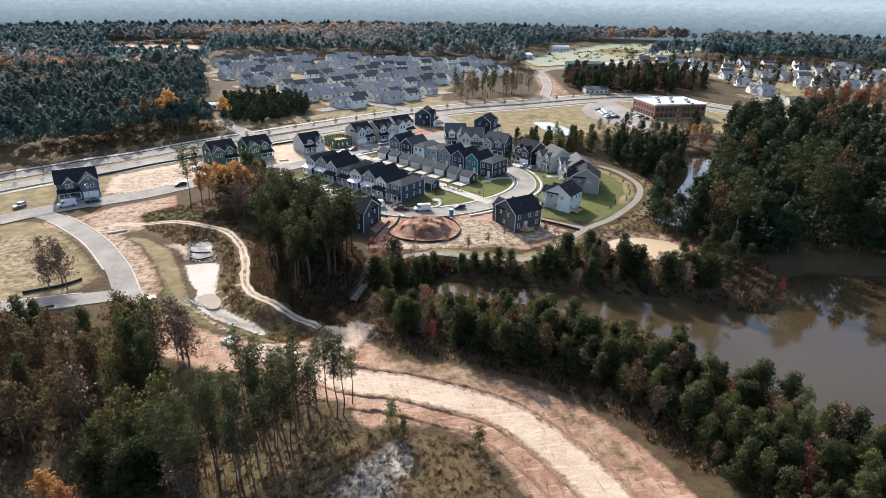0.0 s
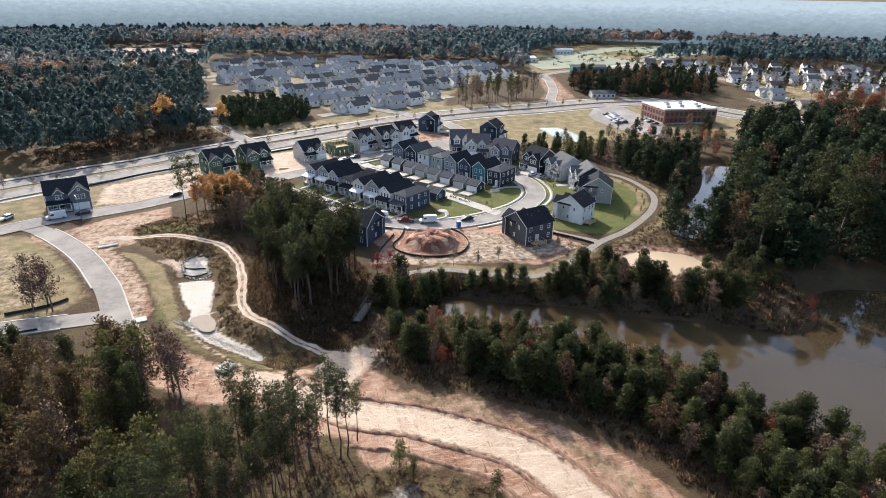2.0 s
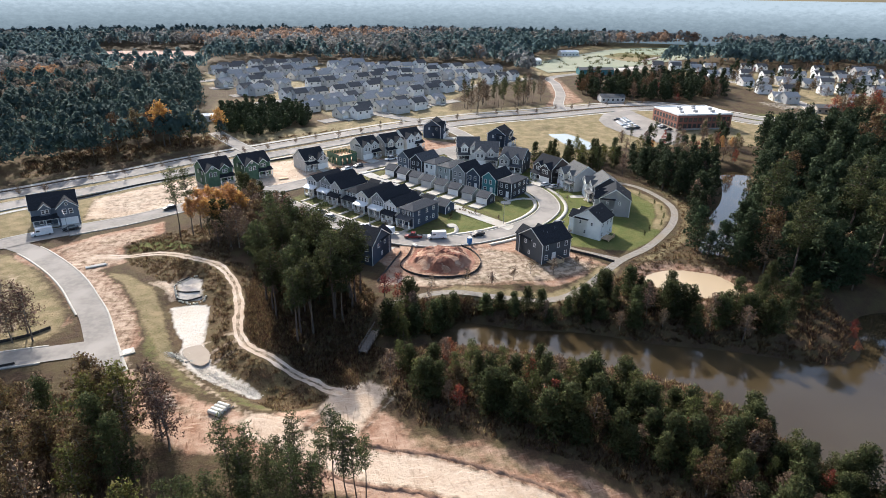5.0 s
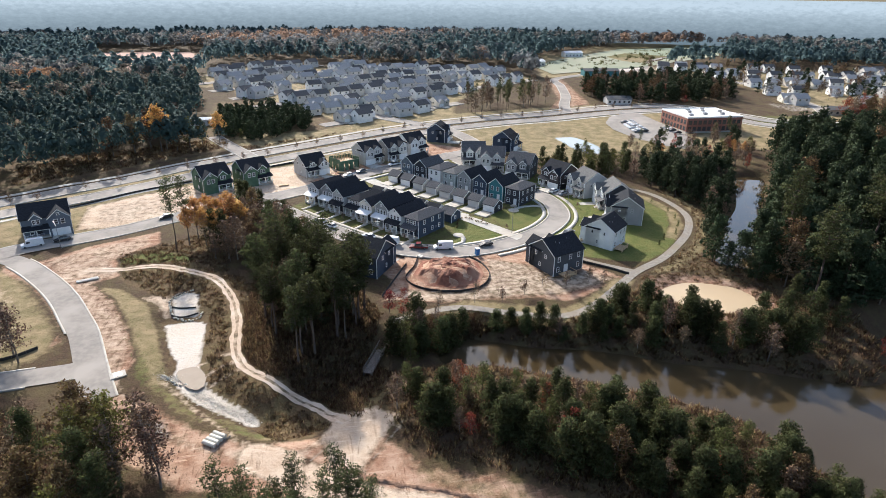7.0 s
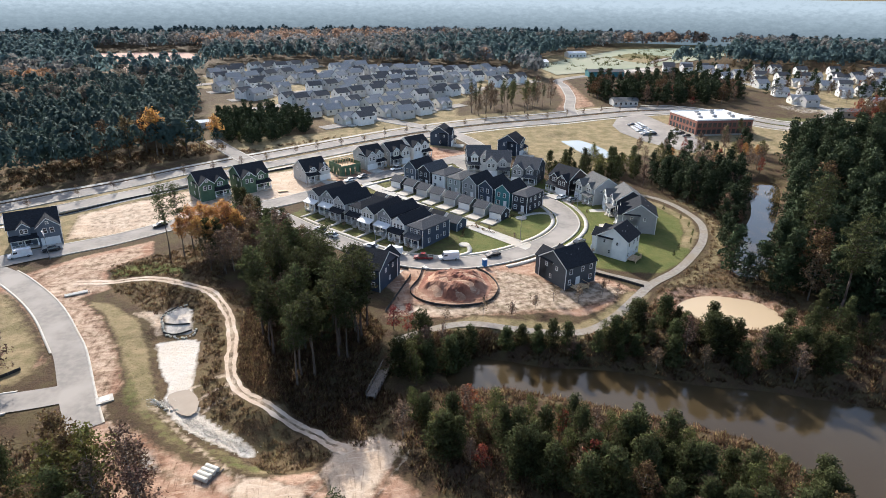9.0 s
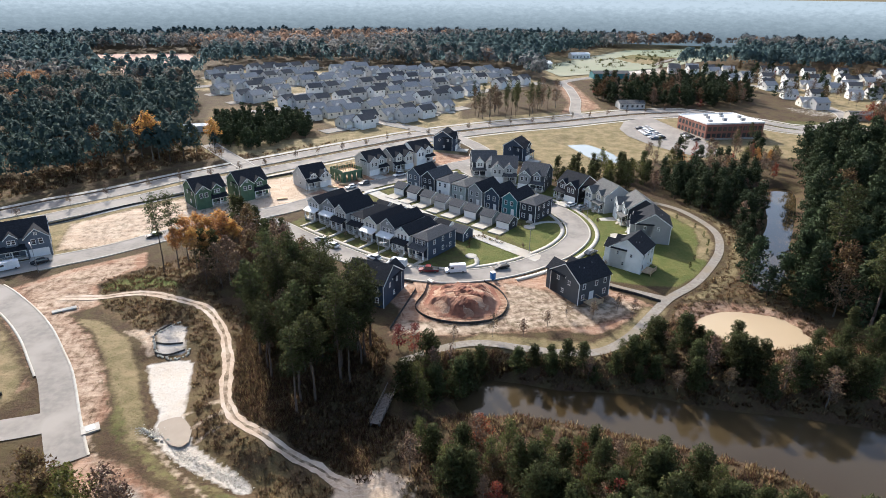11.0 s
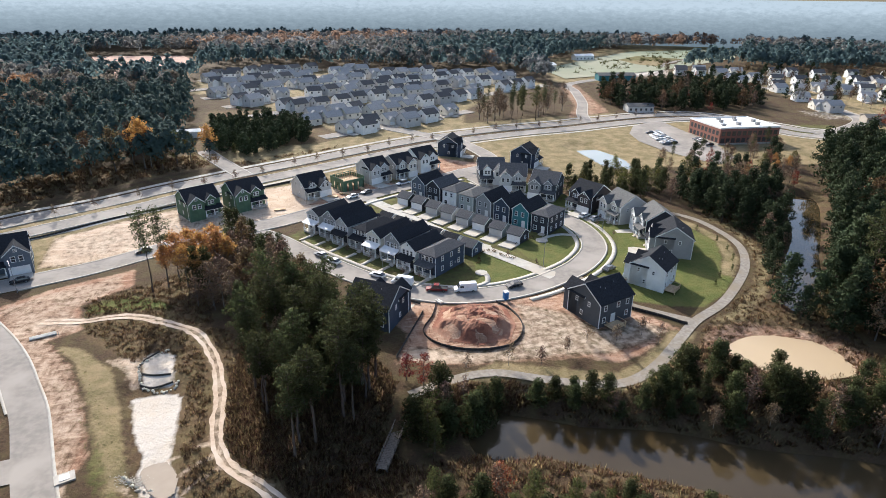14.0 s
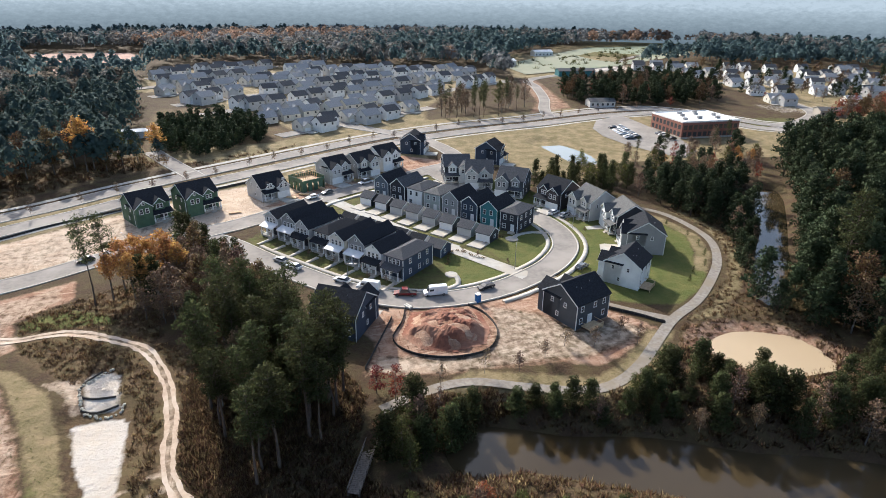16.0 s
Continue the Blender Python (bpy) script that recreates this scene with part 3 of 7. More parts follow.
def strip(name, line, a, b, lift, material, parent=None, label="", kind="", category="", thick=0.0):
    """A band along a line from a to b metres to its left, laid on the ground."""
    nn = normals2(line)
    la, lb = line + nn * a, line + nn * b
    bed = hills(line[:, 0], line[:, 1])
    za, zb = np.maximum(bed, hills(la[:, 0], la[:, 1])) + lift, np.maximum(bed, hills(lb[:, 0], lb[:, 1])) + lift
    k = len(line)
    v = np.concatenate([np.c_[la, za], np.c_[lb, zb]])
    i = np.arange(k - 1)
    f = np.stack([i, i + 1, i + 1 + k, i + k], 1)
    if thick:
        v = np.concatenate([v, np.c_[la, za - thick], np.c_[lb, zb - thick]])
        f = np.concatenate([f, np.stack([i + 2 * k, i + 2 * k + 1, i + 1, i], 1), np.stack([i + k, i + k + 1, i + 3 * k + 1, i + 3 * k], 1)])
    ob = raw(name, v, f, [material], parent=parent)
    if label or kind:
        tagged(ob, label, category, kind=kind)
    return ob


def road(name, line, width, label, kerbs=True, lift=0.10, kerb_range=((0, None), (0, None))):
    ob = strip(name, line, -width / 2, width / 2, lift, ASPHALT, None, label, "structure", "road")
    if kerbs:
        for side, (lo, hi) in zip((1, -1), kerb_range):
            e = sorted((side * width / 2, side * (width / 2 + 0.5)))
            strip("kerb", line[lo:hi], *e, lift + 0.06, CONCRETE, ob, thick=0.3)
    return ob


road("road_cross", CROSS, 8.0, "pale worn asphalt residential street with concrete kerbs", kerb_range=((0, -1), (14, 60)))
road("road_front", FRONT, 6.9, "curving asphalt street round the lawns", lift=0.115, kerb_range=((2, -4), (3, -8)))
strip("road_alley", ALLEY, -2.4, 2.4, 0.13, CONCRETE, None, "narrow pale concrete alley between garages", "structure", "road")
road("road_entry", ENTRY, 7.0, "short curving entry street", lift=0.125)
road("road_west", ROAD_WEST, 5.9, "curving asphalt street with pale kerbs", lift=0.11, kerb_range=((6, None), (6, -13)))
road("road_side", SIDE_STREET, 6.4, "asphalt side street stub", lift=0.12, kerb_range=((0, -5), (0, -5)))
pw = road("road_parkway", PARKWAY + normals2(PARKWAY) * 6.2, 7.6, "divided parkway carriageway of pale asphalt")
road("road_parkway_south", PARKWAY - normals2(PARKWAY) * 6.2, 7.6, "divided parkway carriageway of pale asphalt")
strip("pavement_parkway", PARKWAY + normals2(PARKWAY) * 13.6, -1.2, 1.2, 0.1, CONCRETE, None, "long pale concrete path beside the parkway", "structure", "pavement")
strip("pavement_parkway_south", PARKWAY - normals2(PARKWAY) * 13.0, -0.9, 0.9, 0.1, CONCRETE, None, "long pale concrete path beside the parkway", "structure", "pavement")
road("road_north_lane", spline([(-30, 303), (-36, 314), (-43, 327), (-52, 345)], 3), 6.5, "short pale lane leaving the parkway", lift=0.13)
road("road_estate_entry", spline([(62, 350), (52, 362), (38, 376), (26, 392)], 3), 7.0, "estate street leaving the parkway", lift=0.135)
road("road_far_estate", spline([(262, 334), (290, 342), (318, 362), (330, 400), (338, 450), (320, 505)], 4), 7.0, "distant estate road of pale asphalt", lift=0.14)
road("road_far_lane", spline([(150, 378), (156, 398), (170, 430), (182, 470), (190, 500), (235, 525)], 4), 6.0, "distant lane of pale asphalt", lift=0.13)
road("road_far_paddock", spline([(235, 525), (290, 545), (330, 600), (420, 660), (520, 690)], 5), 5.0, "distant lane between fields", kerbs=False, lift=0.13)
RUT = mat("packed_sand", (0.52, 0.40, 0.295), (0.42, 0.31, 0.22), 0.95, 1.2, third=(0.57, 0.47, 0.37))
CLOD = mat("loose_soil", (0.27, 0.155, 0.10), (0.17, 0.10, 0.065), 0.95, 2.0, per_island=0.3)
track_fine = spline(TRACK[:-3], 0.8)
for a in (-1.15, 0.35):
    sway = np.array([noise.noise(Vector((x * 0.35, y * 0.35, a))) for x, y in track_fine])[:, None]
    thin = np.array([noise.noise(Vector((x * 0.8, y * 0.8, 7 + a))) for x, y in track_fine])[:, None]
    strip("track_rut", track_fine, a + sway * 0.35 - thin * 0.25, a + 0.85 + sway * 0.35 + thin * 0.3, 0.06, RUT, None, "pale wheel rut of the dirt track", "structure", "track")


def berm(line, off, seed, label):
    """A low uneven ridge of loose soil along a line."""
    rs = np.random.RandomState(seed)
    pts = line + normals2(line) * off
    pts = spline(pts[::2], 0.7) + rs.normal(size=(len(spline(pts[::2], 0.7)), 2)) * 0.12
    nn, k = normals2(pts), len(pts)
    wide, high = 0.35 + 0.3 * rs.rand(k), 0.2 + 0.4 * rs.rand(k)
    z = hills(pts[:, 0], pts[:, 1])
    v = np.concatenate([np.c_[pts - nn * wide[:, None], z - 0.1], np.c_[pts, z + high], np.c_[pts + nn * wide[:, None], z - 0.1]])
    i = np.arange(k - 1)
    f = np.concatenate([np.stack([i, i + 1, i + 1 + k, i + k], 1), np.stack([i + k, i + k + 1, i + 1 + 2 * k, i + 2 * k], 1)])
    tagged(raw("soil_berm", v, f, [CLOD]), label, "soil", kind="structure")


berm(DIRT_ROAD[26:], 4.6, 51, "low ridge of loose soil beside the dirt road")
berm(DIRT_ROAD[26:], -4.4, 52, "low ridge of loose soil beside the dirt road")
berm(DIRT_ROAD[30:], -8.6, 53, "low ridge of dark soil beside the dirt road")
strip("trail", TRAIL_LINE, -1.25, 1.25, 0.1, TRAIL, None, "grey gravel walking trail along the pond woods", "structure", "path")
strip("trail_branch", TRAIL_BRANCH, -1.2, 1.2, 0.11, TRAIL, None, "grey gravel path between two houses", "structure", "path")
strip("pavement_front", FRONT[10:-6], 4.5, 5.8, 0.14, CONCRETE, None, "concrete pavement along the inner side of the street", "structure", "pavement", 0.3)
strip("pavement_outer", FRONT[46:-10], -6.6, -5.3, 0.14, CONCRETE, None, "concrete pavement along the outer side of the street", "structure", "pavement", 0.3)
strip("pavement_cross", CROSS[52:-6], -7.4, -5.9, 0.14, CONCRETE, None, "concrete pavement beside the street", "structure", "pavement", 0.3)


# ---- houses ----
def gable(walls, roofs, trims, x0, x1, y0, y1, z0, ze, pitch, along, over=0.35, thick=0.18):
    """A block with walls up to the eaves ze and a gable roof whose ridge runs along "x" or "y". Returns the ridge's height."""
    half = (y1 - y0) / 2 if along == "x" else (x1 - x0) / 2
    zr = ze + half * pitch

    def at(u, v, z):
        """u along the ridge, v across it."""
        return (u, v, z) if along == "x" else (v, u, z)

    (u0, u1), (v0, v1) = ((x0, x1), (y0, y1)) if along == "x" else ((y0, y1), (x0, x1))
    vm = (v0 + v1) / 2
    ends = []
    for u in (u0, u1):
        ends.append([walls.verts.new(at(u, v, z)) for v, z in ((v0, z0), (v1, z0), (v1, ze), (vm, zr), (v0, ze))])
    for e in ends:
        walls.faces.new(e)
    for a, b in ((0, 1), (1, 2), (4, 0)):
        walls.faces.new((ends[0][a], ends[0][b], ends[1][b], ends[1][a]))
    a0, a1, drop = u0 - over, u1 + over, over * pitch
    v = [(v0 - over, ze - drop + 0.03), (vm, zr + 0.03), (v1 + over, ze - drop + 0.03)]
    ring = [[roofs.verts.new(at(u, p, z + up)) for up in (0, thick) for p, z in (v if up == 0 else v[::-1])] for u in (a0, a1)]
    roofs.faces.new(ring[0][:2] + ring[0][4:]), roofs.faces.new(ring[0][1:5]), roofs.faces.new(ring[1][:2] + ring[1][4:]), roofs.faces.new(ring[1][1:5])
    for k in range(6):
        roofs.faces.new((ring[0][k], ring[0][(k + 1) % 6], ring[1][(k + 1) % 6], ring[1][k]))
    if trims is not None:
        for u in (a0 - 0.05, a1 - 0.02):
            bm = bmesh.new()
            rings = [[bm.verts.new(at(uu, p, z + up)) for up in (-0.2, 0.1) for p, z in (v if up < 0 else v[::-1])] for uu in (u, u + 0.07)]
            for r in rings:
                bm.faces.new(r[:2] + r[4:]), bm.faces.new(r[1:5])
            for k in range(6):
                bm.faces.new((rings[0][k], rings[0][(k + 1) % 6], rings[1][(k + 1) % 6], rings[1][k]))
            trims.append(("rake_board", bm))
    return zr


def hip(walls, roofs, x0, x1, y0, y1, z0, ze, pitch, over=0.4):
    box(walls, x0, x1, y0, y1, z0, ze)
    a = min(x1 - x0, y1 - y0) / 2 + over
    X0, X1, Y0, Y1, zr = x0 - over, x1 + over, y0 - over, y1 + over, ze + a * pitch
    base = [(X0, Y0), (X1, Y0), (X1, Y1), (X0, Y1)]
    lo = [roofs.verts.new((*p, ze - 0.1)) for p in base]
    mid = [roofs.verts.new((*p, ze + 0.08)) for p in base]
    if x1 - x0 > y1 - y0:
        r = [roofs.verts.new((X0 + a, (Y0 + Y1) / 2, zr)), roofs.verts.new((X1 - a, (Y0 + Y1) / 2, zr))]
        tops = ((mid[0], mid[1], r[1], r[0]), (mid[1], mid[2], r[1]), (mid[2], mid[3], r[0], r[1]), (mid[3], mid[0], r[0]))
    else:
        r = [roofs.verts.new(((X0 + X1) / 2, Y0 + a, zr)), roofs.verts.new(((X0 + X1) / 2, Y1 - a, zr))]
        tops = ((mid[0], mid[1], r[0]), (mid[1], mid[2], r[1], r[0]), (mid[2], mid[3], r[1]), (mid[3], mid[0], r[0], r[1]))
    roofs.faces.new(lo[::-1])
    for k in range(4):
        roofs.faces.new((lo[k], lo[(k + 1) % 4], mid[(k + 1) % 4], mid[k]))
    for t in tops:
        roofs.faces.new(t)
    return zr


SHARED = {}


def window(parent, x, y, z, w, h, face, casing_mat=None):
    """A window with a white casing, set on a wall that looks along face (degrees, 0: front, 90: right side)."""
    key = (round(w, 2), round(h, 2), casing_mat is None)
    if key not in SHARED:
        c = 0.13
        casing = boxes((-w / 2 - c, -w / 2, -0.07, 0.02, -h / 2, h / 2), (w / 2, w / 2 + c, -0.07, 0.02, -h / 2, h / 2),
                       (-w / 2 - c, w / 2 + c, -0.08, 0.02, h / 2, h / 2 + c), (-w / 2 - c - 0.05, w / 2 + c + 0.05, -0.11, 0.02, -h / 2 - c, -h / 2),
                       (-w / 2, w / 2, -0.05, 0.02, -0.04, 0.04))
        pane = boxes((-w / 2, w / 2, -0.03, 0.02, -h / 2, h / 2))
        a, b = link("window", casing, casing_mat or WHITE), link("pane", pane, GLASS)
        SHARED[key] = (a.data, b.data)
        bpy.data.objects.remove(a), bpy.data.objects.remove(b)
    ca, pa = SHARED[key]
    ob, glass = new("window", ca), new("pane", pa)
    ob.parent, glass.parent = parent, ob
    ob.matrix_basis = pose(x, y, z, 0, 0, face)
    return ob


def slab_door(parent, name, x, y, z0, w, h, face, material, panels=4, label=""):
    """A door or garage door with raised panels and a casing."""
    key = (name, w, h, material.name)
    if key not in SHARED:
        bm = boxes((-w / 2, w / 2, -0.04, 0.02, 0, h))
        rows = 4 if w > 2 else 3
        for r in range(rows):
            for k in range(panels):
                a, b = -w / 2 + w * k / panels + 0.08, -w / 2 + w * (k + 1) / panels - 0.08
                box(bm, a, b, -0.07, -0.04, h * r / rows + 0.07, h * (r + 1) / rows - 0.07)
        for s in (-1, 1):
            box(bm, *sorted((s * w / 2, s * (w / 2 + 0.15))), -0.09, 0.02, 0, h + 0.15)
        box(bm, -w / 2, w / 2, -0.09, 0.02, h, h + 0.15)
        a = link(name, bm, material)
        SHARED[key] = a.data
        bpy.data.objects.remove(a)
    ob = new(name, SHARED[key])
    ob.parent = parent
    ob.matrix_basis = pose(x, y, z0, 0, 0, face)
    if label:
        tagged(ob, label)
    return ob


def porch(parent, x0, x1, y_wall, depth, z0, zt, posts, roof_mat, steps_at=None):
    """A front porch: deck, posts, a lean-to roof and steps; its wall stands at y_wall and it reaches towards -y."""
    deck = 0.55
    part("porch_deck", boxes((x0, x1, y_wall - depth, y_wall - 0.003, z0, z0 + deck)), CONCRETE, parent)
    bm = bmesh.new()
    prof = [(y_wall - depth - 0.35, zt), (y_wall - 0.003, zt + 0.9), (y_wall - 0.003, zt + 1.05), (y_wall - depth - 0.35, zt + 0.16)]
    e = [[bm.verts.new((x, *q)) for q in prof] for x in (x0 - 0.3, x1 + 0.3)]
    bm.faces.new(e[0]), bm.faces.new(e[1])
    for k in range(4):
        bm.faces.new((e[0][k], e[0][(k + 1) % 4], e[1][(k + 1) % 4], e[1][k]))
    part("porch_roof", bm, roof_mat, parent)
    part("porch_beam", boxes((x0, x1, y_wall - depth, y_wall - depth + 0.25, zt - 0.3, zt)), WHITE, parent)
    for k in range(posts):
        x = x0 + 0.15 + (x1 - x0 - 0.3) * k / max(1, posts - 1)
        part("post", boxes((x - 0.11, x + 0.11, y_wall - depth + 0.02, y_wall - depth + 0.24, z0 + deck + 0.9, zt - 0.3),
                           (x - 0.19, x + 0.19, y_wall - depth - 0.06, y_wall - depth + 0.32, z0 + deck, z0 + deck + 0.9)), WHITE, parent)
    rail = bmesh.new()
    for z in (deck + 0.15, deck + 0.85):
        box(rail, x0 + 0.2, x1 - 0.2 - (1.4 if steps_at is not None else 0), y_wall - depth + 0.1, y_wall - depth + 0.16, z0 + z, z0 + z + 0.07)
    for k in range(9):
        x = x0 + 0.3 + (x1 - x0 - 2.0) * k / 8
        box(rail, x, x + 0.05, y_wall - depth + 0.11, y_wall - depth + 0.15, z0 + deck + 0.2, z0 + deck + 0.88)
    part("railing", rail, WHITE, parent)
    if steps_at is not None:
        bm = bmesh.new()
        for k in range(3):
            box(bm, steps_at - 0.7, steps_at + 0.7, y_wall - depth - 0.3 * (k + 1), y_wall - depth - 0.3 * k - 0.003, z0 - 0.3, z0 + deck - 0.17 * (k + 1))
        part("steps", bm, CONCRETE, parent)


def corner_boards(trims, w, d, z0, ze):
    for x in (-w / 2, w / 2):
        for y in (-d / 2, d / 2):
            trims.append(("corner_board", boxes((x - 0.08, x + 0.08, y - 0.08, y + 0.08, z0, ze))))


def place(ob, x, y, facing, lift=0.0):
    """Stands a thing on the ground, its front looking along facing."""
    th = math.degrees(math.atan2(facing[0], -facing[1]))
    ob.matrix_basis = pose(x, y, ground_at(x, y) + lift, 0, 0, th)
    return ob


def row_house(x, y, facing, wall, roof, label, w=5.7, d=13.0, ze=6.1, pitch=0.75, style="front_gable", porch_white=True, accent=None):
    """A narrow two-storey house with its gable to the street, a front porch and a one-storey rear wing."""
    e = tagged(new("house"), label, "house", "houses of the front row")
    walls, roofs, trims = bmesh.new(), bmesh.new(), []
    z0 = -1.2
    if style == "hip":
        hip(walls, roofs, -w / 2, w / 2, -d / 2, d / 2, z0, ze, 0.5)
    else:
        gable(walls, roofs, trims, -w / 2, w / 2, -d / 2, d / 2, z0, ze, pitch, "y")
        wing, wing_roof = bmesh.new(), bmesh.new()
        gable(wing, wing_roof, None, -w / 2 + 0.5, w / 2 - 0.5, d / 2 + 0.005, d / 2 + 3.2, z0, ze - 2.2, 0.6, "y")
        part("rear_wing", wing, SIDING[wall], e)
        part("wing_roof", wing_roof, roof, e)
    corner_boards(trims, w, d, z0, ze)
    part("wall", walls, SIDING[wall], e)
    part("roof", roofs, roof, e)
    for nm, bm in trims:
        part(nm, bm, WHITE, e)
    porch(e, -w / 2 + 0.1, w / 2 - 0.1, -d / 2, 2.0, -0.1, 3.0, 3, WHITE if porch_white else roof, w / 2 - 0.9)
    for k in (-1.4, 0, 1.4):
        window(e, k, -d / 2, 4.7, 0.75, 1.35, 0)
    window(e, -1.3, -d / 2, 1.75, 0.9, 1.5, 0)
    if style != "hip":
        window(e, 0, -d / 2, 7.0, 0.5, 0.5, 0)
    slab_door(e, "door", 1.5, -d / 2, 0.45, 0.95, 2.1, 0, SIDING["charcoal"], 2)
    for yy in (-3.5, 0.5, 4.0):
        for zz in (1.7, 4.6):
            window(e, w / 2, yy, zz, 0.7, 1.2, 90)
            window(e, -w / 2, yy, zz, 0.7, 1.2, -90)
    for k in (-1.4, 1.4):
        window(e, k, d / 2, 4.7, 0.75, 1.3, 180)
    part("meter_box", boxes((w / 2, w / 2 + 0.12, 2.1, 2.5, 1.2, 1.9)), METAL, e)
    return place(e, x, y, facing)


def alley_house(x, y, facing, wall, roof, label, w=6.0, d=11.0, ze=6.0, pitch=0.8, style="gable"):
    """A narrow house that turns its back to the alley: back door, small stoop and windows on that side (local front)."""
    e = tagged(new("house"), label, "house", "houses of the rear row")
    walls, roofs, trims = bmesh.new(), bmesh.new(), []
    if style == "hip":
        hip(walls, roofs, -w / 2, w / 2, -d / 2, d / 2, -1.2, ze, 0.45)
    else:
        gable(walls, roofs, trims, -w / 2, w / 2, -d / 2, d / 2, -1.2, ze, pitch, "y")
    corner_boards(trims, w, d, -1.2, ze)
    part("wall", walls, SIDING[wall], e)
    part("roof", roofs, roof, e)
    for nm, bm in trims:
        part(nm, bm, WHITE, e)
    for k in (-1.5, 0.9):
        window(e, k, -d / 2, 4.5, 0.85, 1.4, 0)
        window(e, k, d / 2, 4.5, 0.85, 1.4, 180)
    window(e, -1.6, -d / 2, 1.6, 1.1, 1.3, 0)
    slab_door(e, "door", 1.3, -d / 2, 0.3, 0.95, 2.1, 0, WHITE, 2)
    part("stoop", boxes((0.4, 2.3, -d / 2 - 1.5, -d / 2 - 0.003, -0.4, 0.28)), CONCRETE, e)
    for yy in (-3.2, 0, 3.2):
        for zz in (1.6, 4.5):
            window(e, w / 2, yy, zz, 0.75, 1.25, 90)
            window(e, -w / 2, yy, zz, 0.75, 1.25, -90)
    return place(e, x, y, facing)


def garage(x, y, facing, wall, roof, label, w=5.2, d=6.0, along="x", door=True):
    e = tagged(new("detached_garage"), label, "garage", "garages on the alley")
    walls, roofs, trims = bmesh.new(), bmesh.new(), []
    gable(walls, roofs, trims, -w / 2, w / 2, -d / 2, d / 2, -0.8, 2.75, 0.6, along)
    corner_boards(trims, w, d, -0.8, 2.75)
    part("wall", walls, SIDING[wall], e)
    part("roof", roofs, roof, e)
    for nm, bm in trims:
        part(nm, bm, WHITE, e)
    if door:
        slab_door(e, "garage_door", 0, -d / 2, 0.0, 4.2, 2.2, 0, WHITE if wall in ("charcoal", "navy", "dark_grey") else SIDING["light_grey"], 8)
    window(e, w / 2, 0.5, 1.5, 0.7, 1.0, 90)
    window(e, -w / 2, 0.5, 1.5, 0.7, 1.0, -90)
    part("driveway", boxes((-2.4, 2.4, -d / 2 - 5.2, -d / 2 - 0.05, -0.2, 0.2)), CONCRETE, e)
    return place(e, x, y, facing)


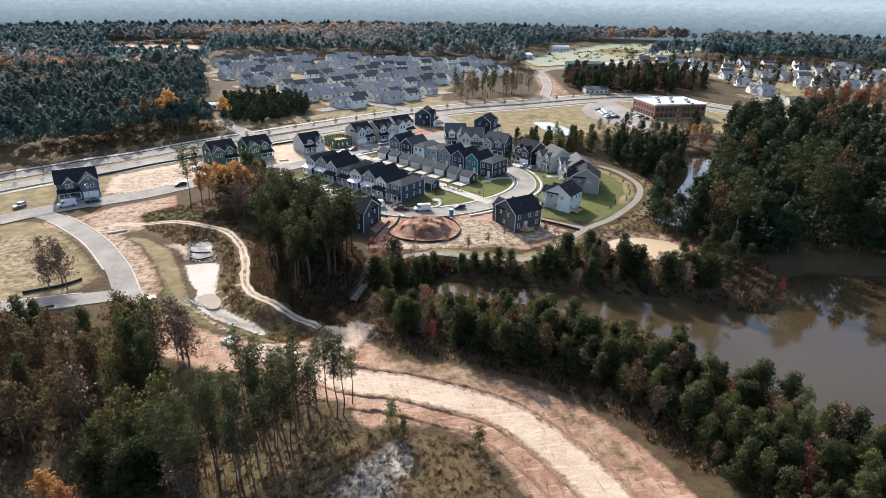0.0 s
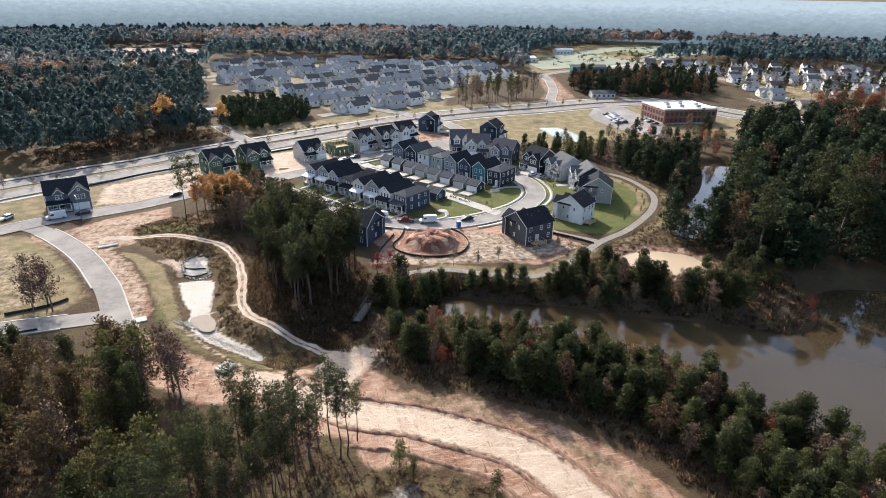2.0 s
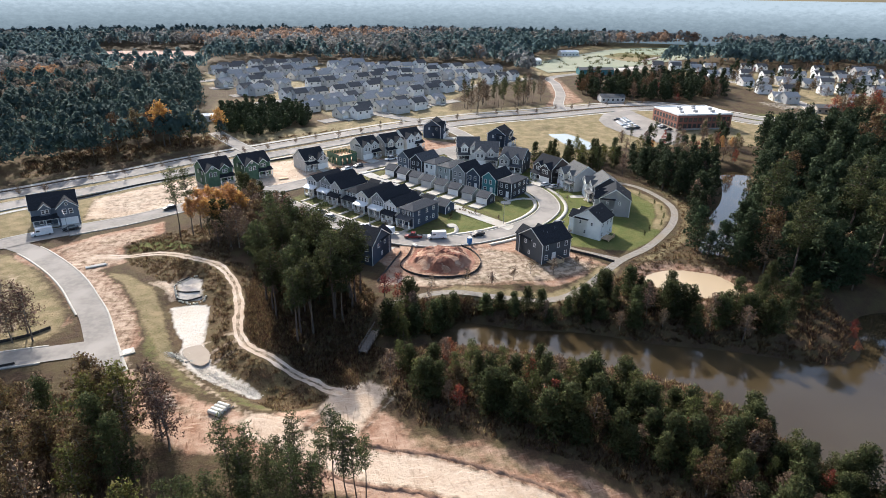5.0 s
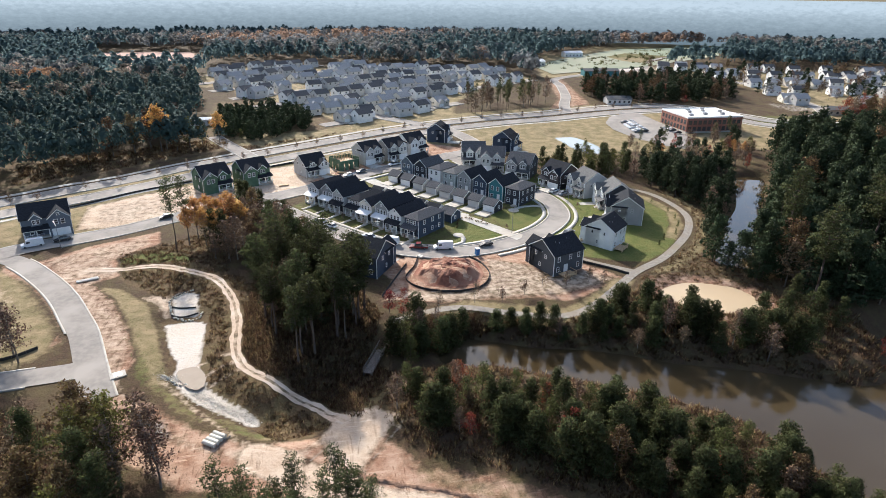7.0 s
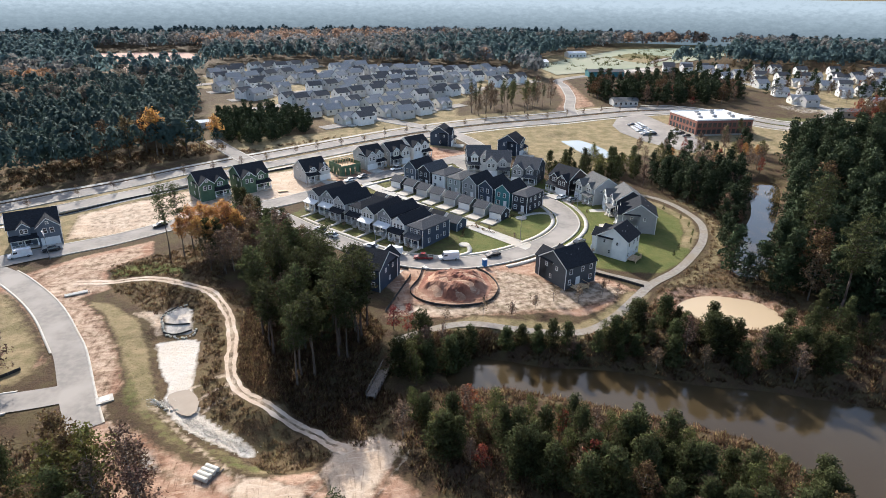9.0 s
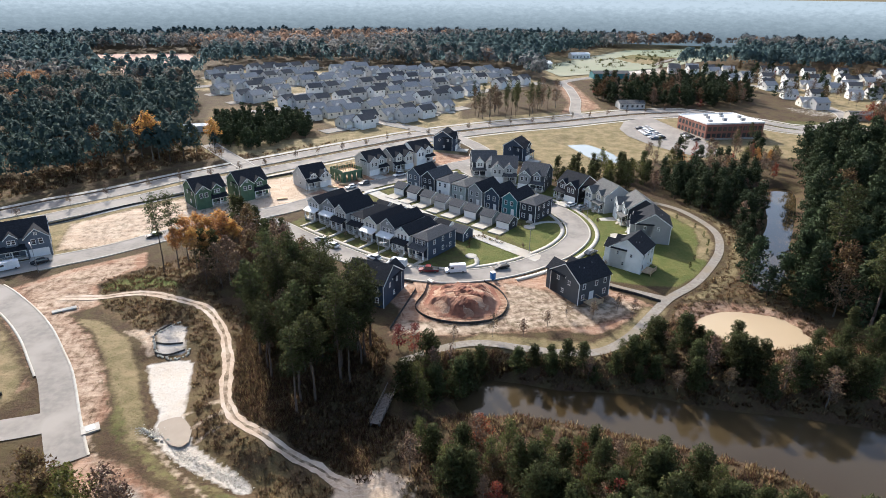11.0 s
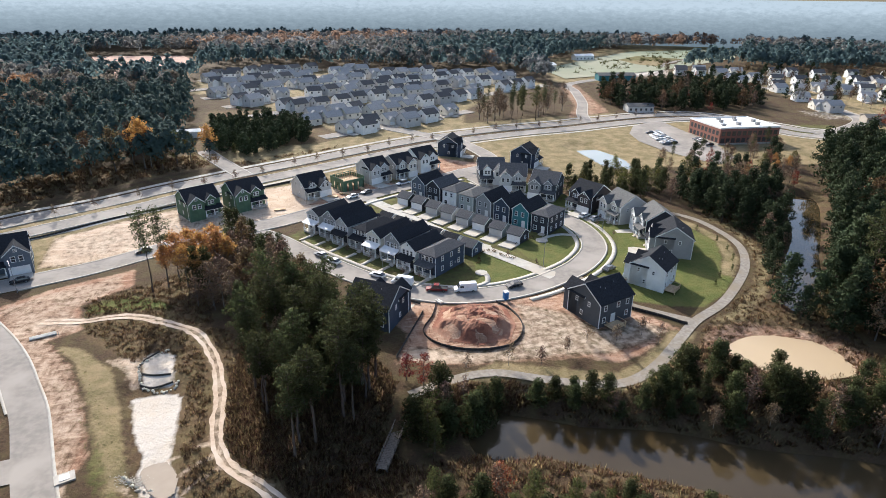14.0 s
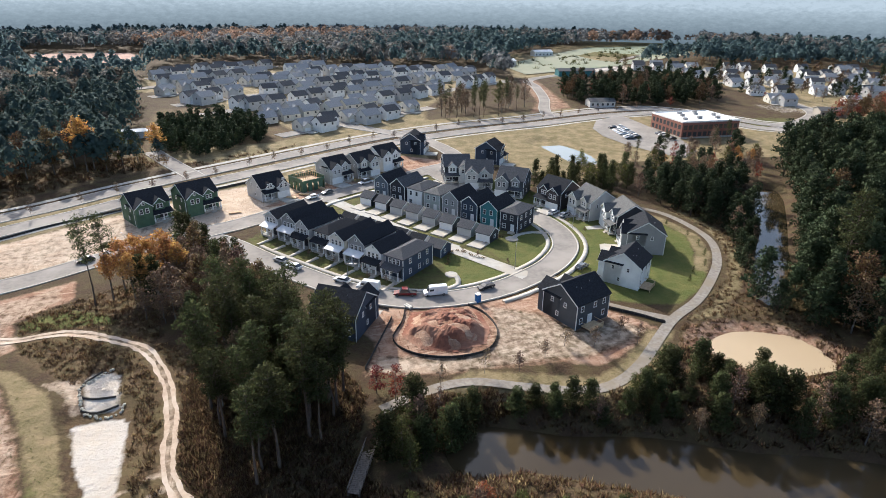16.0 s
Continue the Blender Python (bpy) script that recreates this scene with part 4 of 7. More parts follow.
def family_house(x, y, facing, wall, roof, label, w=11.5, d=10.5, ze=6.1, pitch=0.65, accent=None, side="left", deck=False, garage_door=True, second=None, name="house", front_mat=None, drive=5.5):
    """A wide two-storey house: ridge along the street, a big front gable over the garage, a small one beside it, a porch."""
    e = tagged(new(name), label, "house", "family houses round the loop")
    s = -1 if side == "left" else 1
    walls, roofs, trims = bmesh.new(), bmesh.new(), []
    gable(walls, roofs, trims, -w / 2, w / 2, -d / 2, d / 2, -1.6, ze, pitch, "x")
    corner_boards(trims, w, d, -1.6, ze)
    part("wall", walls, SIDING[wall] if isinstance(wall, str) else wall, e)
    part("roof", roofs, roof, e)
    gw = w * 0.46
    gc = s * (w / 2 - gw / 2)
    hc = -s * w * 0.2
    look_of = front_mat or (SIDING[accent or wall] if isinstance(wall, str) else wall)
    for x0, x1, ya, yb, z0, zz, pp in ((gc - gw / 2, gc + gw / 2, -d / 2 - 1.6, 0, -1.2, ze - 0.2, 0.85), (hc - 1.5, hc + 1.5, -d / 2 - 0.5, -0.5, 3.2, ze + 0.1, 0.9)):
        wing, wr = bmesh.new(), bmesh.new()
        gable(wing, wr, trims, x0, x1, ya, yb, z0, zz, pp, "y", 0.3)
        part("front_gable", wing, look_of, e)
        part("gable_roof", wr, roof, e)
    for nm, bm in trims:
        part(nm, bm, WHITE, e)
    px0, px1 = sorted((-s * w / 2 + s * 0.1, gc + -s * gw / 2 - s * 0.02))
    porch(e, px0, px1, -d / 2, 1.9, 0.0, 2.9, 3, roof, (px0 + px1) / 2)
    if garage_door:
        slab_door(e, "garage_door", gc, -d / 2 - 1.6, 0.05, 4.6, 2.25, 0, WHITE, 8)
        part("driveway", boxes((gc - 2.6, gc + 2.6, -d / 2 - 1.65 - drive, -d / 2 - 1.65, -0.3, 0.14)), CONCRETE, e)
    slab_door(e, "door", hc + 0.4, -d / 2, 0.6, 1.0, 2.15, 0, SIDING["charcoal"], 2)
    for k in (-0.9, 0.9):
        window(e, gc + k, -d / 2 - 1.6, 4.6, 0.9, 1.4, 0)
    window(e, gc, -d / 2 - 1.6, 7.0, 0.6, 0.6, 0)
    for k in (-0.55, 0.55):
        window(e, hc + k, -d / 2 - 0.5, 5.0, 0.7, 1.2, 0)
    window(e, hc - 1.6 * s, -d / 2, 1.8, 0.9, 1.4, 0)
    for yy, zz in ((-2.4, 4.7), (1.6, 4.7), (-0.6, 1.7)):
        window(e, w / 2, yy, zz, 0.55, 0.95, 90)
        window(e, -w / 2, yy, zz, 0.55, 0.95, -90)
    for xx, zz in ((-w * 0.33, 1.7), (-w * 0.33, 4.7), (-w * 0.05, 4.7), (w * 0.34, 4.7), (w * 0.36, 1.7)):
        window(e, xx, d / 2, zz, 0.75, 1.25, 180)
    slab_door(e, "back_door", 1.0, d / 2, 0.5, 1.2, 2.1, 180, WHITE, 2)
    for k, (vx, vy) in enumerate(((-2.0, 1.6), (1.5, 2.4), (2.6, 1.9))):
        z = ze + (d / 2 - vy) * pitch
        vent = bmesh.new()
        bar(vent, (vx, vy, z - 0.1), (vx, vy, z + 0.55), 0.07, 0.07, 6)
        part("roof_vent", vent, METAL, e)
    if deck:
        part("deck", boxes((-0.8, 3.6, d / 2, d / 2 + 2.8, 0.25, 0.45)), LUMBER, e)
        for xx in (-0.7, 3.5):
            part("deck_post", boxes((xx - 0.09, xx + 0.09, d / 2 + 2.6, d / 2 + 2.78, -1.8, 1.4)), LUMBER, e)
        rail = boxes((-0.8, 3.6, d / 2 + 2.7, d / 2 + 2.78, 1.3, 1.4), (-0.8, -0.72, d / 2, d / 2 + 2.7, 1.3, 1.4), (3.52, 3.6, d / 2, d / 2 + 2.7, 1.3, 1.4))
        for k in range(14):
            box(rail, -0.8 + k * 0.33, -0.74 + k * 0.33, d / 2 + 2.71, d / 2 + 2.76, 0.45, 1.3)
        part("deck_rail", rail, LUMBER, e)
    return place(e, x, y, facing)


U, N = Vector((0.643, -0.766)), Vector((0.766, 0.643))
ROW_ONE = [("light_grey", SHINGLE, "light grey narrow two-storey house with white porch", "front_gable", True),
           ("grey", SHINGLE, "mid-grey narrow house with bright white porch roof", "front_gable", True),
           ("light_grey", SHINGLE, "grey narrow house with steep dark gable roof", "front_gable", False),
           ("light_grey", SHINGLE, "grey narrow house with a low hipped roof", "hip", False),
           ("cream", SHINGLE, "cream narrow house with a white metal porch roof", "front_gable", True),
           ("grey", SHINGLE, "mid-grey narrow house with white trim and porch", "front_gable", True),
           ("white", SHINGLE, "off-white narrow house with dark gable roof", "front_gable", False),
           ("navy", SHINGLE_GREY, "dark navy corner house with low hipped roof", "hip", False)]
for k, (wall, roof, label, style, pw_) in enumerate(ROW_ONE):
    f = Vector((-3.6, 241.2)) + Vector((4.3, -5.1)) * k
    deep = (13.0, 13.6, 12.4, 13.0, 14.0, 13.4, 12.2, 13.0)[k]
    c = f + N * (deep / 2 + (0, 0.7, -0.3, 0.8, -0.2, 0.4, -0.4, 0)[k])
    row_house(c.x, c.y, -N, wall, roof, label, w=(5.3, 5.5, 5.2, 5.4, 5.3, 5.6, 5.2, 5.8)[k], d=deep, ze=(5.9, 6.3, 6.1, 5.7, 6.0, 6.4, 6.0, 5.9)[k],
              pitch=(0.62, 0.78, 0.85, 0.6, 0.68, 0.8, 0.72, 0.6)[k], style=style, porch_white=pw_)
    if k > 1:
        g = f + N * 19.8 + U * 0.4
        garage(g.x, g.y, N, "navy" if k == 7 else wall, roof, f"{wall.replace('_', ' ')} one-storey garage with gable roof", w=4.8, d=5.0)
ROW_TWO = [("slate", SHINGLE, "slate blue narrow house backing on the alley", "gable"), ("charcoal", SHINGLE_GREY, "near-black narrow house backing on the alley", "gable"),
           ("white", SHINGLE_GREY, "white narrow house with low hipped roof", "hip"), ("sage", SHINGLE_TAN, "pale sage narrow house with hipped roof", "hip"),
           ("grey", SHINGLE, "grey narrow gabled house backing on the alley", "gable"), ("navy", SHINGLE, "dark blue narrow gabled house with white trim", "gable"),
           ("teal", SHINGLE, "teal green narrow gabled house with white trim", "gable"), ("charcoal", SHINGLE_GREY, "black corner house with low grey hipped roof", "hip")]
GARAGE_TWO = ["charcoal", "charcoal", "light_grey", "light_grey", "light_grey", "dark_grey", "sage", "charcoal"]
for k, (wall, roof, label, style) in enumerate(ROW_TWO):
    c = Vector((34.2, 267.0)) + Vector((4.7, -5.55)) * k + N * 5.5
    alley_house(c.x, c.y, -N, wall, roof, label, style=style)
    g = Vector((27.6, 260.6)) + Vector((4.15, -5.45)) * k + N * 2.6
    garage(g.x, g.y, -N, GARAGE_TWO[k], SHINGLE_GREY, f"{GARAGE_TWO[k].replace('_', ' ')} detached garage with a pale door", w=4.6, d=5.2)

SN = Vector((0.51, -0.86))
family_house(-4.5, 278.0, SN, "light_grey", SHINGLE, "pale grey craftsman house with dark roof and dormer", w=10, d=9.5, ze=4.6, pitch=0.75, side="right")
family_house(20.0, 291.5, SN, "light_grey", SHINGLE, "light grey two-storey house with dark roof", w=9.5, d=9)
family_house(31.0, 296.0, SN, "grey", SHINGLE, "grey two-storey house with white gable trim", w=9.5, d=9, accent="cream", side="right")
family_house(41.5, 304.0, SN, "white", SHINGLE, "white farmhouse-style house with dark roof", w=10.5, d=9.5)
family_house(58.5, 324.0, Vector((0.9, -0.43)), "navy", SHINGLE, "blue house standing beside the entry street", w=9.5, d=9)
family_house(-27.5, 270.0, SN, SHEATHING, SHINGLE, "unfinished house in bare green wall sheathing", w=11, d=10, garage_door=False)
family_house(-41.5, 264.0, SN, SHEATHING, SHINGLE, "unfinished green-sheathed house under a dark roof", w=11, d=10, garage_door=False)
LC = Vector((58.0, 216.0))
for x, y, wall, roof, accent, side, label in (
        (66.3, 283.0, "charcoal", SHINGLE_GREY, "white", "right", "dark house with white front gable and porch"),
        (72.8, 274.0, "light_grey", SHINGLE_GREY, "light_grey", "left", "light grey house with paired white garage doors"),
        (82.3, 262.5, "dark_grey", SHINGLE_GREY, "grey", "left", "dark grey house with white porch columns"),
        (93.2, 248.0, "brown", SHINGLE, "brown", "right", "dark brown house with white window trim"),
        (100.5, 236.0, "light_grey", SHINGLE_TAN, "cream", "left", "light grey house with grey roof and stone front"),
        (104.5, 222.0, "charcoal", SHINGLE_TAN, "white", "left", "dark-sided house with white front gable"),
        (102.0, 208.5, "grey", SHINGLE, "grey", "right", "grey house with dark roof and sunroom")):
    family_house(x, y, (LC - Vector((x, y)) + Vector((0, 14))).normalized(), wall, roof, label, w=10.0, d=10.5, accent=accent, side=side)
family_house(87.5, 303.0, Vector((0.75, -0.66)), "navy", SHINGLE, "navy gabled house beyond the loop street", w=9, d=9.5)
family_house(85.9, 191.0, Vector((-0.65, 0.76)), "white", SHINGLE, "white house with black roof and large gable wall", w=9.2, d=9.4, side="right", deck=True)
family_house(64.4, 178.0, Vector((-0.36, 0.93)), "dark_grey", SHINGLE, "dark grey new house with rear timber deck", w=11, d=10.4, side="right", deck=True, drive=4.5)
family_house(11.0, 185.5, Vector((0.55, 0.83)), "navy", SHINGLE, "dark blue-grey house half hidden by pines", w=11, d=10.4, side="left")
family_house(-86.5, 229.0, Vector((0.36, -0.93)), "slate", SHINGLE, "slate blue house with white gables and porch", w=13, d=10.5, side="right", accent="slate", drive=4.5)


def framed_house(x, y, facing):
    e = tagged(new("house_under_construction"), "open timber-framed house with green sheathed walls", "house")
    w, d = 9.5, 9.0
    for a, b, c, g in ((-w / 2, w / 2, -d / 2, -d / 2 + 0.15), (-w / 2, w / 2, d / 2 - 0.15, d / 2), (-w / 2, -w / 2 + 0.15, -d / 2 + 0.15, d / 2 - 0.15), (w / 2 - 0.15, w / 2, -d / 2 + 0.15, d / 2 - 0.15)):
        long_x = b - a > 1
        bm = bmesh.new()
        for k in range(4):
            t0, t1 = k / 4, (k + 0.68) / 4
            if long_x:
                box(bm, a + (b - a) * t0, a + (b - a) * t1, c, g, -1, 3.0)
            else:
                box(bm, a, b, c + (g - c) * t0, c + (g - c) * t1, -1, 3.0)
        box(bm, a, b, c, g, 3.0, 4.6 if c > 0 or not long_x else 4.0)
        part("sheathing", bm, SHEATHING, e)
    part("floor_deck", boxes((-w / 2 + 0.2, w / 2 - 0.2, -d / 2 + 0.2, d / 2 - 0.2, 2.9, 3.1)), LUMBER, e)
    for k in range(12):
        xx = -w / 2 + 0.4 + k * (w - 0.8) / 11
        part("stud_frame", boxes((xx - 0.06, xx + 0.06, -0.08, 0.08, 3.1, 5.6)), LUMBER, e)
        if k % 2:
            part("stud_frame", boxes((xx - 0.06, xx + 0.06, 2.4, 2.56, 3.1, 5.6)), LUMBER, e)
    part("top_plate", boxes((-w / 2 + 0.2, w / 2 - 0.2, -0.1, 0.1, 5.6, 5.75), (-w / 2 + 0.2, w / 2 - 0.2, 2.38, 2.58, 5.6, 5.75), (-0.1, 0.1, 0.1, 2.38, 5.6, 5.75)), LUMBER, e)
    return place(e, x, y, facing)


framed_house(9.5, 284.0, SN)


def office(x, y):
    """A two-storey brick office block with a white roof."""
    e = tagged(new("office_building"), "two-storey red brick office with white flat roof", "office building")
    w, d, h = 33.0, 27.0, 7.6
    part("wall", boxes((0, w, 0, d, -1.5, h)), BRICK, e)
    par = boxes((-0.15, w + 0.15, -0.15, 0.25, h, h + 0.8), (-0.15, w + 0.15, d - 0.25, d + 0.15, h, h + 0.8), (-0.15, 0.25, 0.25, d - 0.25, h, h + 0.8), (w - 0.25, w + 0.15, 0.25, d - 0.25, h, h + 0.8))
    part("parapet", par, WHITE, e)
    part("roof", boxes((0.25, w - 0.25, 0.25, d - 0.25, h, h + 0.3)), MEMBRANE, e)
    for k, (a, b) in enumerate(((5, 6), (9, 14), (14, 7), (19, 17), (24, 6), (27, 13), (12, 21), (22, 22))):
        part("roof_unit", boxes((a, a + 2.0 - 0.4 * (k % 2), b, b + 1.6, h + 0.3, h + 1.6 - 0.4 * (k % 3 == 0))), METAL, e)
    part("plinth", boxes((-0.1, w + 0.1, -0.1, d + 0.1, -1.5, 0.5)), CONCRETE, e)
    for z in (1.9, 5.3):
        for k in range(11):
            window(e, 1.9 + k * 2.9, 0, z, 1.7, 1.9, 0, DARK_FENCE)
        for k in range(8):
            window(e, 0, 2.2 + k * 3.2, z, 1.7, 1.9, -90, DARK_FENCE)
    e.matrix_basis = pose(x, y, ground_at(x + 10, y + 10), 0, 0, -1)


office(194.5, 320.0)


# ---- far houses ----
def far_house(proto_key, wall, roof, w, d, ze):
    e = tagged(new("suburban_house"), f"distant {wall.replace('_', ' ')} suburban house with gabled roof", "house", "houses of the far estate")
    for name, x0, x1, ya, yb, z0, zz, pp, al in (("wall", -w / 2, w / 2, -d / 2, d / 2, -2, ze, 0.62, "x"), ("front_gable", -w / 2 + 0.5, -0.3, -d / 2 - 1.5, 0, -2, ze - 0.4, 0.8, "y"),
                                                 ("front_gable", 1.0, w / 2 - 0.8, -d / 2 - 0.6, 0, 1, ze - 0.8, 0.8, "y")):
        walls, roofs = bmesh.new(), bmesh.new()
        gable(walls, roofs, None, x0, x1, ya, yb, z0, zz, pp, al)
        part(name, walls, SIDING[wall], e)
        part("roof", roofs, roof, e)
    part("garage_door", boxes((-w / 4 - 2.0, -w / 4 + 2.0, -d / 2 - 1.58, -d / 2 - 1.48, 0, 2.2)), WHITE, e)
    part("driveway", boxes((-w / 4 - 2.6, -w / 4 + 2.6, -d / 2 - 8, -d / 2 - 1.55, -0.3, 0.22)), CONCRETE, e)
    spots_ = [(w / 4, -d / 2 - 0.6, ze - 1.4, 0), (-w / 4, d / 2, ze - 1.4, 180), (w / 4, d / 2, ze - 1.4, 180), (-w / 2, 0, ze - 1.4, -90), (w / 2, 0, ze - 1.4, 90)]
    for x, y, z, face in spots_:
        key = "far_window"
        if key not in SHARED:
            tmp = link("window", boxes((-0.65, 0.65, -0.06, 0.02, -0.7, 0.7)), GLASS)
            SHARED[key] = tmp.data
            bpy.data.objects.remove(tmp)
        ob = new("window", SHARED[key])
        ob.parent = e
        ob.matrix_basis = pose(x, y, z, 0, 0, face)
    return e


rng = random.Random(5)
# roof colour lifted to carry the haze over the far estate
SHINGLE_HAZED = mat("haze_paled_shingle", (0.30, 0.30, 0.295), (0.22, 0.22, 0.22), 0.95, 2.0, spec=0.1)
PROTO = [far_house(k, wl_, SHINGLE_HAZED if rf == SHINGLE_TAN else rf, w, d, ze) for k, (wl_, rf, w, d, ze) in enumerate((
    ("white", SHINGLE_GREY, 11.5, 10, 6.0), ("light_grey", SHINGLE_TAN, 12.5, 11, 5.8), ("white", SHINGLE_GREY, 11.5, 10, 6.0), ("cream", SHINGLE_TAN, 12, 11, 4.0),
    ("white", SHINGLE_GREY, 10.5, 10, 6.0), ("cream", SHINGLE_TAN, 12, 11, 4.2), ("light_grey", SHINGLE_GREY, 11.5, 10, 6.0), ("white", SHINGLE_TAN, 11.5, 11, 4.4)))]
ESTATE = [(-82, 492), (-84, 570), (-40, 600), (64, 570), (150, 560), (172, 500), (112, 455), (86, 418), (76, 384), (40, 358), (10, 358), (-12, 386), (-40, 424), (-60, 456)]
spots = []
ED = Vector((0.86, 0.5))
for r in range(-11, 20):
    for k in range(-15, 20):
        p = Vector((40, 470)) + ED * (k * 14.0 + (r % 2) * 5) + Vector((-ED.y, ED.x)) * (r * 16.5 + (4 if r % 2 else -4))
        if inside(np.array([p.x]), np.array([p.y]), ESTATE)[0] > 5 and rng.random() < 0.82:
            spots.append((p.x + rng.uniform(-1, 1), p.y + rng.uniform(-1, 1), ED.orthogonal() * (1 if r % 2 else -1)))
ESTATE_R = [(292, 552), (372, 545), (420, 520), (500, 515), (520, 440), (370, 372), (312, 380), (330, 455), (300, 505)]
for r in range(-8, 9):
    for k in range(-11, 12):
        p = Vector((400, 450)) + Vector((0.97, -0.25)) * (k * 16.0) + Vector((0.25, 0.97)) * (r * 18.0 + (5 if r % 2 else -5))
        if inside(np.array([p.x]), np.array([p.y]), ESTATE_R)[0] > 3 and rng.random() < 0.55:
            spots.append((p.x + rng.uniform(-2, 2), p.y + rng.uniform(-2, 2), Vector((0.25, 0.97)) * (1 if r % 2 else -1)))
for k, (x, y, f) in enumerate(spots):
    th = math.degrees(math.atan2(f[0], -f[1]))
    src = PROTO[rng.randrange(8)]
    m = pose(x, y, ground_at(x, y), 0, 0, th + rng.uniform(-12, 12)) @ Matrix.Diagonal((0.8, 0.8, 0.78, 1))
    if k < 8:
        src = PROTO[k]
        src.matrix_basis = m
    else:
        copy_thing(src, m).matrix_basis = m
for r in range(-11, 20, 2):
    c = Vector((40, 470)) + Vector((-ED.y, ED.x)) * (r * 16.5 + 8.2)
    pts = [np.array(c + ED * k) for k in range(-200, 240, 8)]
    pts = np.array([p for p in pts if inside(np.array([p[0]]), np.array([p[1]]), ESTATE)[0] > -6])
    if len(pts) > 3:
        road("road_estate", pts, 7.0, "estate street between distant houses", lift=0.12)


# ---- trees ----
def cards(centres, sizes, count, rs, squash=0.75, tri=False, slim=1.0, grain=1.0):
    """Small leaf faces thrown round clump centres, as vertices and faces."""
    c = np.repeat(np.asarray(centres, float), count, 0)
    s = np.repeat(np.asarray(sizes, float), count)
    k = len(c)
    d = rs.normal(size=(k, 3))
    d /= np.linalg.norm(d, axis=1)[:, None]
    p = c + d * (s * rs.uniform(0.3, 1.0, k) ** 0.5)[:, None] * [1, 1, squash]
    a = rs.normal(size=(k, 3))
    a /= np.linalg.norm(a, axis=1)[:, None]
    b = np.cross(a, rs.normal(size=(k, 3)))
    b /= np.linalg.norm(b, axis=1)[:, None]
    side = np.cross(a, b)
    b *= np.where((side * d).sum(1) < 0, -1.0, 1.0)[:, None]
    nrm = d * 0.8 + np.cross(a, b) * 0.45
    nrm /= np.linalg.norm(nrm, axis=1)[:, None]
    q = (s * rs.uniform(0.2, 0.4, k) * grain)[:, None]
    if tri:
        v = np.stack([p + a * q * 1.3, p - a * q * 0.6 + b * q * slim, p - a * q * 0.6 - b * q * slim], 1).reshape(-1, 3)
        return v, np.arange(3 * k).reshape(-1, 3), np.repeat(nrm, 3, 0)
    v = np.stack([p + a * q, p + b * q * 0.6, p - a * q, p - b * q * 0.6], 1).reshape(-1, 3)
    return v, np.arange(4 * k).reshape(-1, 4), np.repeat(nrm, 4, 0)


def trunk_mesh(bm, h, r, rs, lean=0.03, sides=7):
    p, rad = Vector((0, 0, -0.8)), r * 1.25
    tip = []
    for k in range(5):
        q = Vector((rs.normal() * lean * h * 0.3, rs.normal() * lean * h * 0.3, h * (k + 1) / 5))
        r2 = r * (1 - (k + 1) / 5.6)
        bar(bm, p, q, rad, r2, sides)
        tip.append(q)
        p, rad = q, r2
    return tip


def at_height(tip, z):
    z = max(z, 0.1)
    pts = [Vector((0, 0, 0))] + tip
    for a, b in zip(pts, pts[1:]):
        if z <= b.z:
            return a.lerp(b, (z - a.z) / max(b.z - a.z, 1e-6))
    return pts[-1]


def tree(kind, seed, h, radius, start, leaf, bark, limbs, per, size, profile, label, category="tree", trunk_r=None, grain=0.66):
    """A tree with a tapered trunk, limbs and a crown of many small leaf clumps. start: share of the height that is bare."""
    rs = np.random.RandomState(seed)
    e = tagged(new(kind), label, category)
    bm = bmesh.new()
    tip = trunk_mesh(bm, h, trunk_r or h * 0.011 + 0.06, rs)
    centres, sizes = [], []
    for k in range(limbs):
        t = (k + rs.uniform(0, 1)) / limbs
        z = h * (start + (0.97 - start) * t)
        reach = radius * profile(t) * rs.uniform(0.55, 1.1)
        ang = k * 2.4 + rs.uniform(-0.5, 0.5)
        base = at_height(tip, z - reach * 0.35)
        end = Vector((base.x + math.cos(ang) * reach, base.y + math.sin(ang) * reach, z + rs.uniform(-0.3, 0.6)))
        bar(bm, base, end, 0.05 + h * 0.0022, 0.02, 4)
        for u in ((0.5, 1.0) if per < 20 else (0.35, 0.7, 1.0)):
            q = base.lerp(end, u)
            centres.append((q.x + rs.normal() * 0.3, q.y + rs.normal() * 0.3, q.z + rs.normal() * 0.25))
            sizes.append(size * rs.uniform(0.7, 1.25))
    centres.append(tip[-1]), sizes.append(size)
    part("trunk", bm, bark, e)
    pine = leaf in (NEEDLE, NEEDLE_YOUNG, NEEDLE_SHADED)
    v, f, nr = cards(centres, sizes, int(per * (3.4 if pine else 2.7)), rs, 0.62 if pine else 0.8, True, 0.42 if pine else 0.75, grain)
    raw("crown", v, f, [leaf], parent=e, normals=nr)
    return e


def round_top(t):
    return math.sin(math.pi * min(1, 0.18 + 0.82 * t)) ** 0.7 if t < 0.98 else 0.3


def cone_top(t):
    return 1.05 - 0.8 * t


def flat_top(t):
    return 0.5 + 0.6 * math.sin(math.pi * t)


def plump_top(t):
    return 0.75 + 0.35 * math.sin(math.pi * min(1, t * 1.3 + 0.1)) - 0.72 * t * t


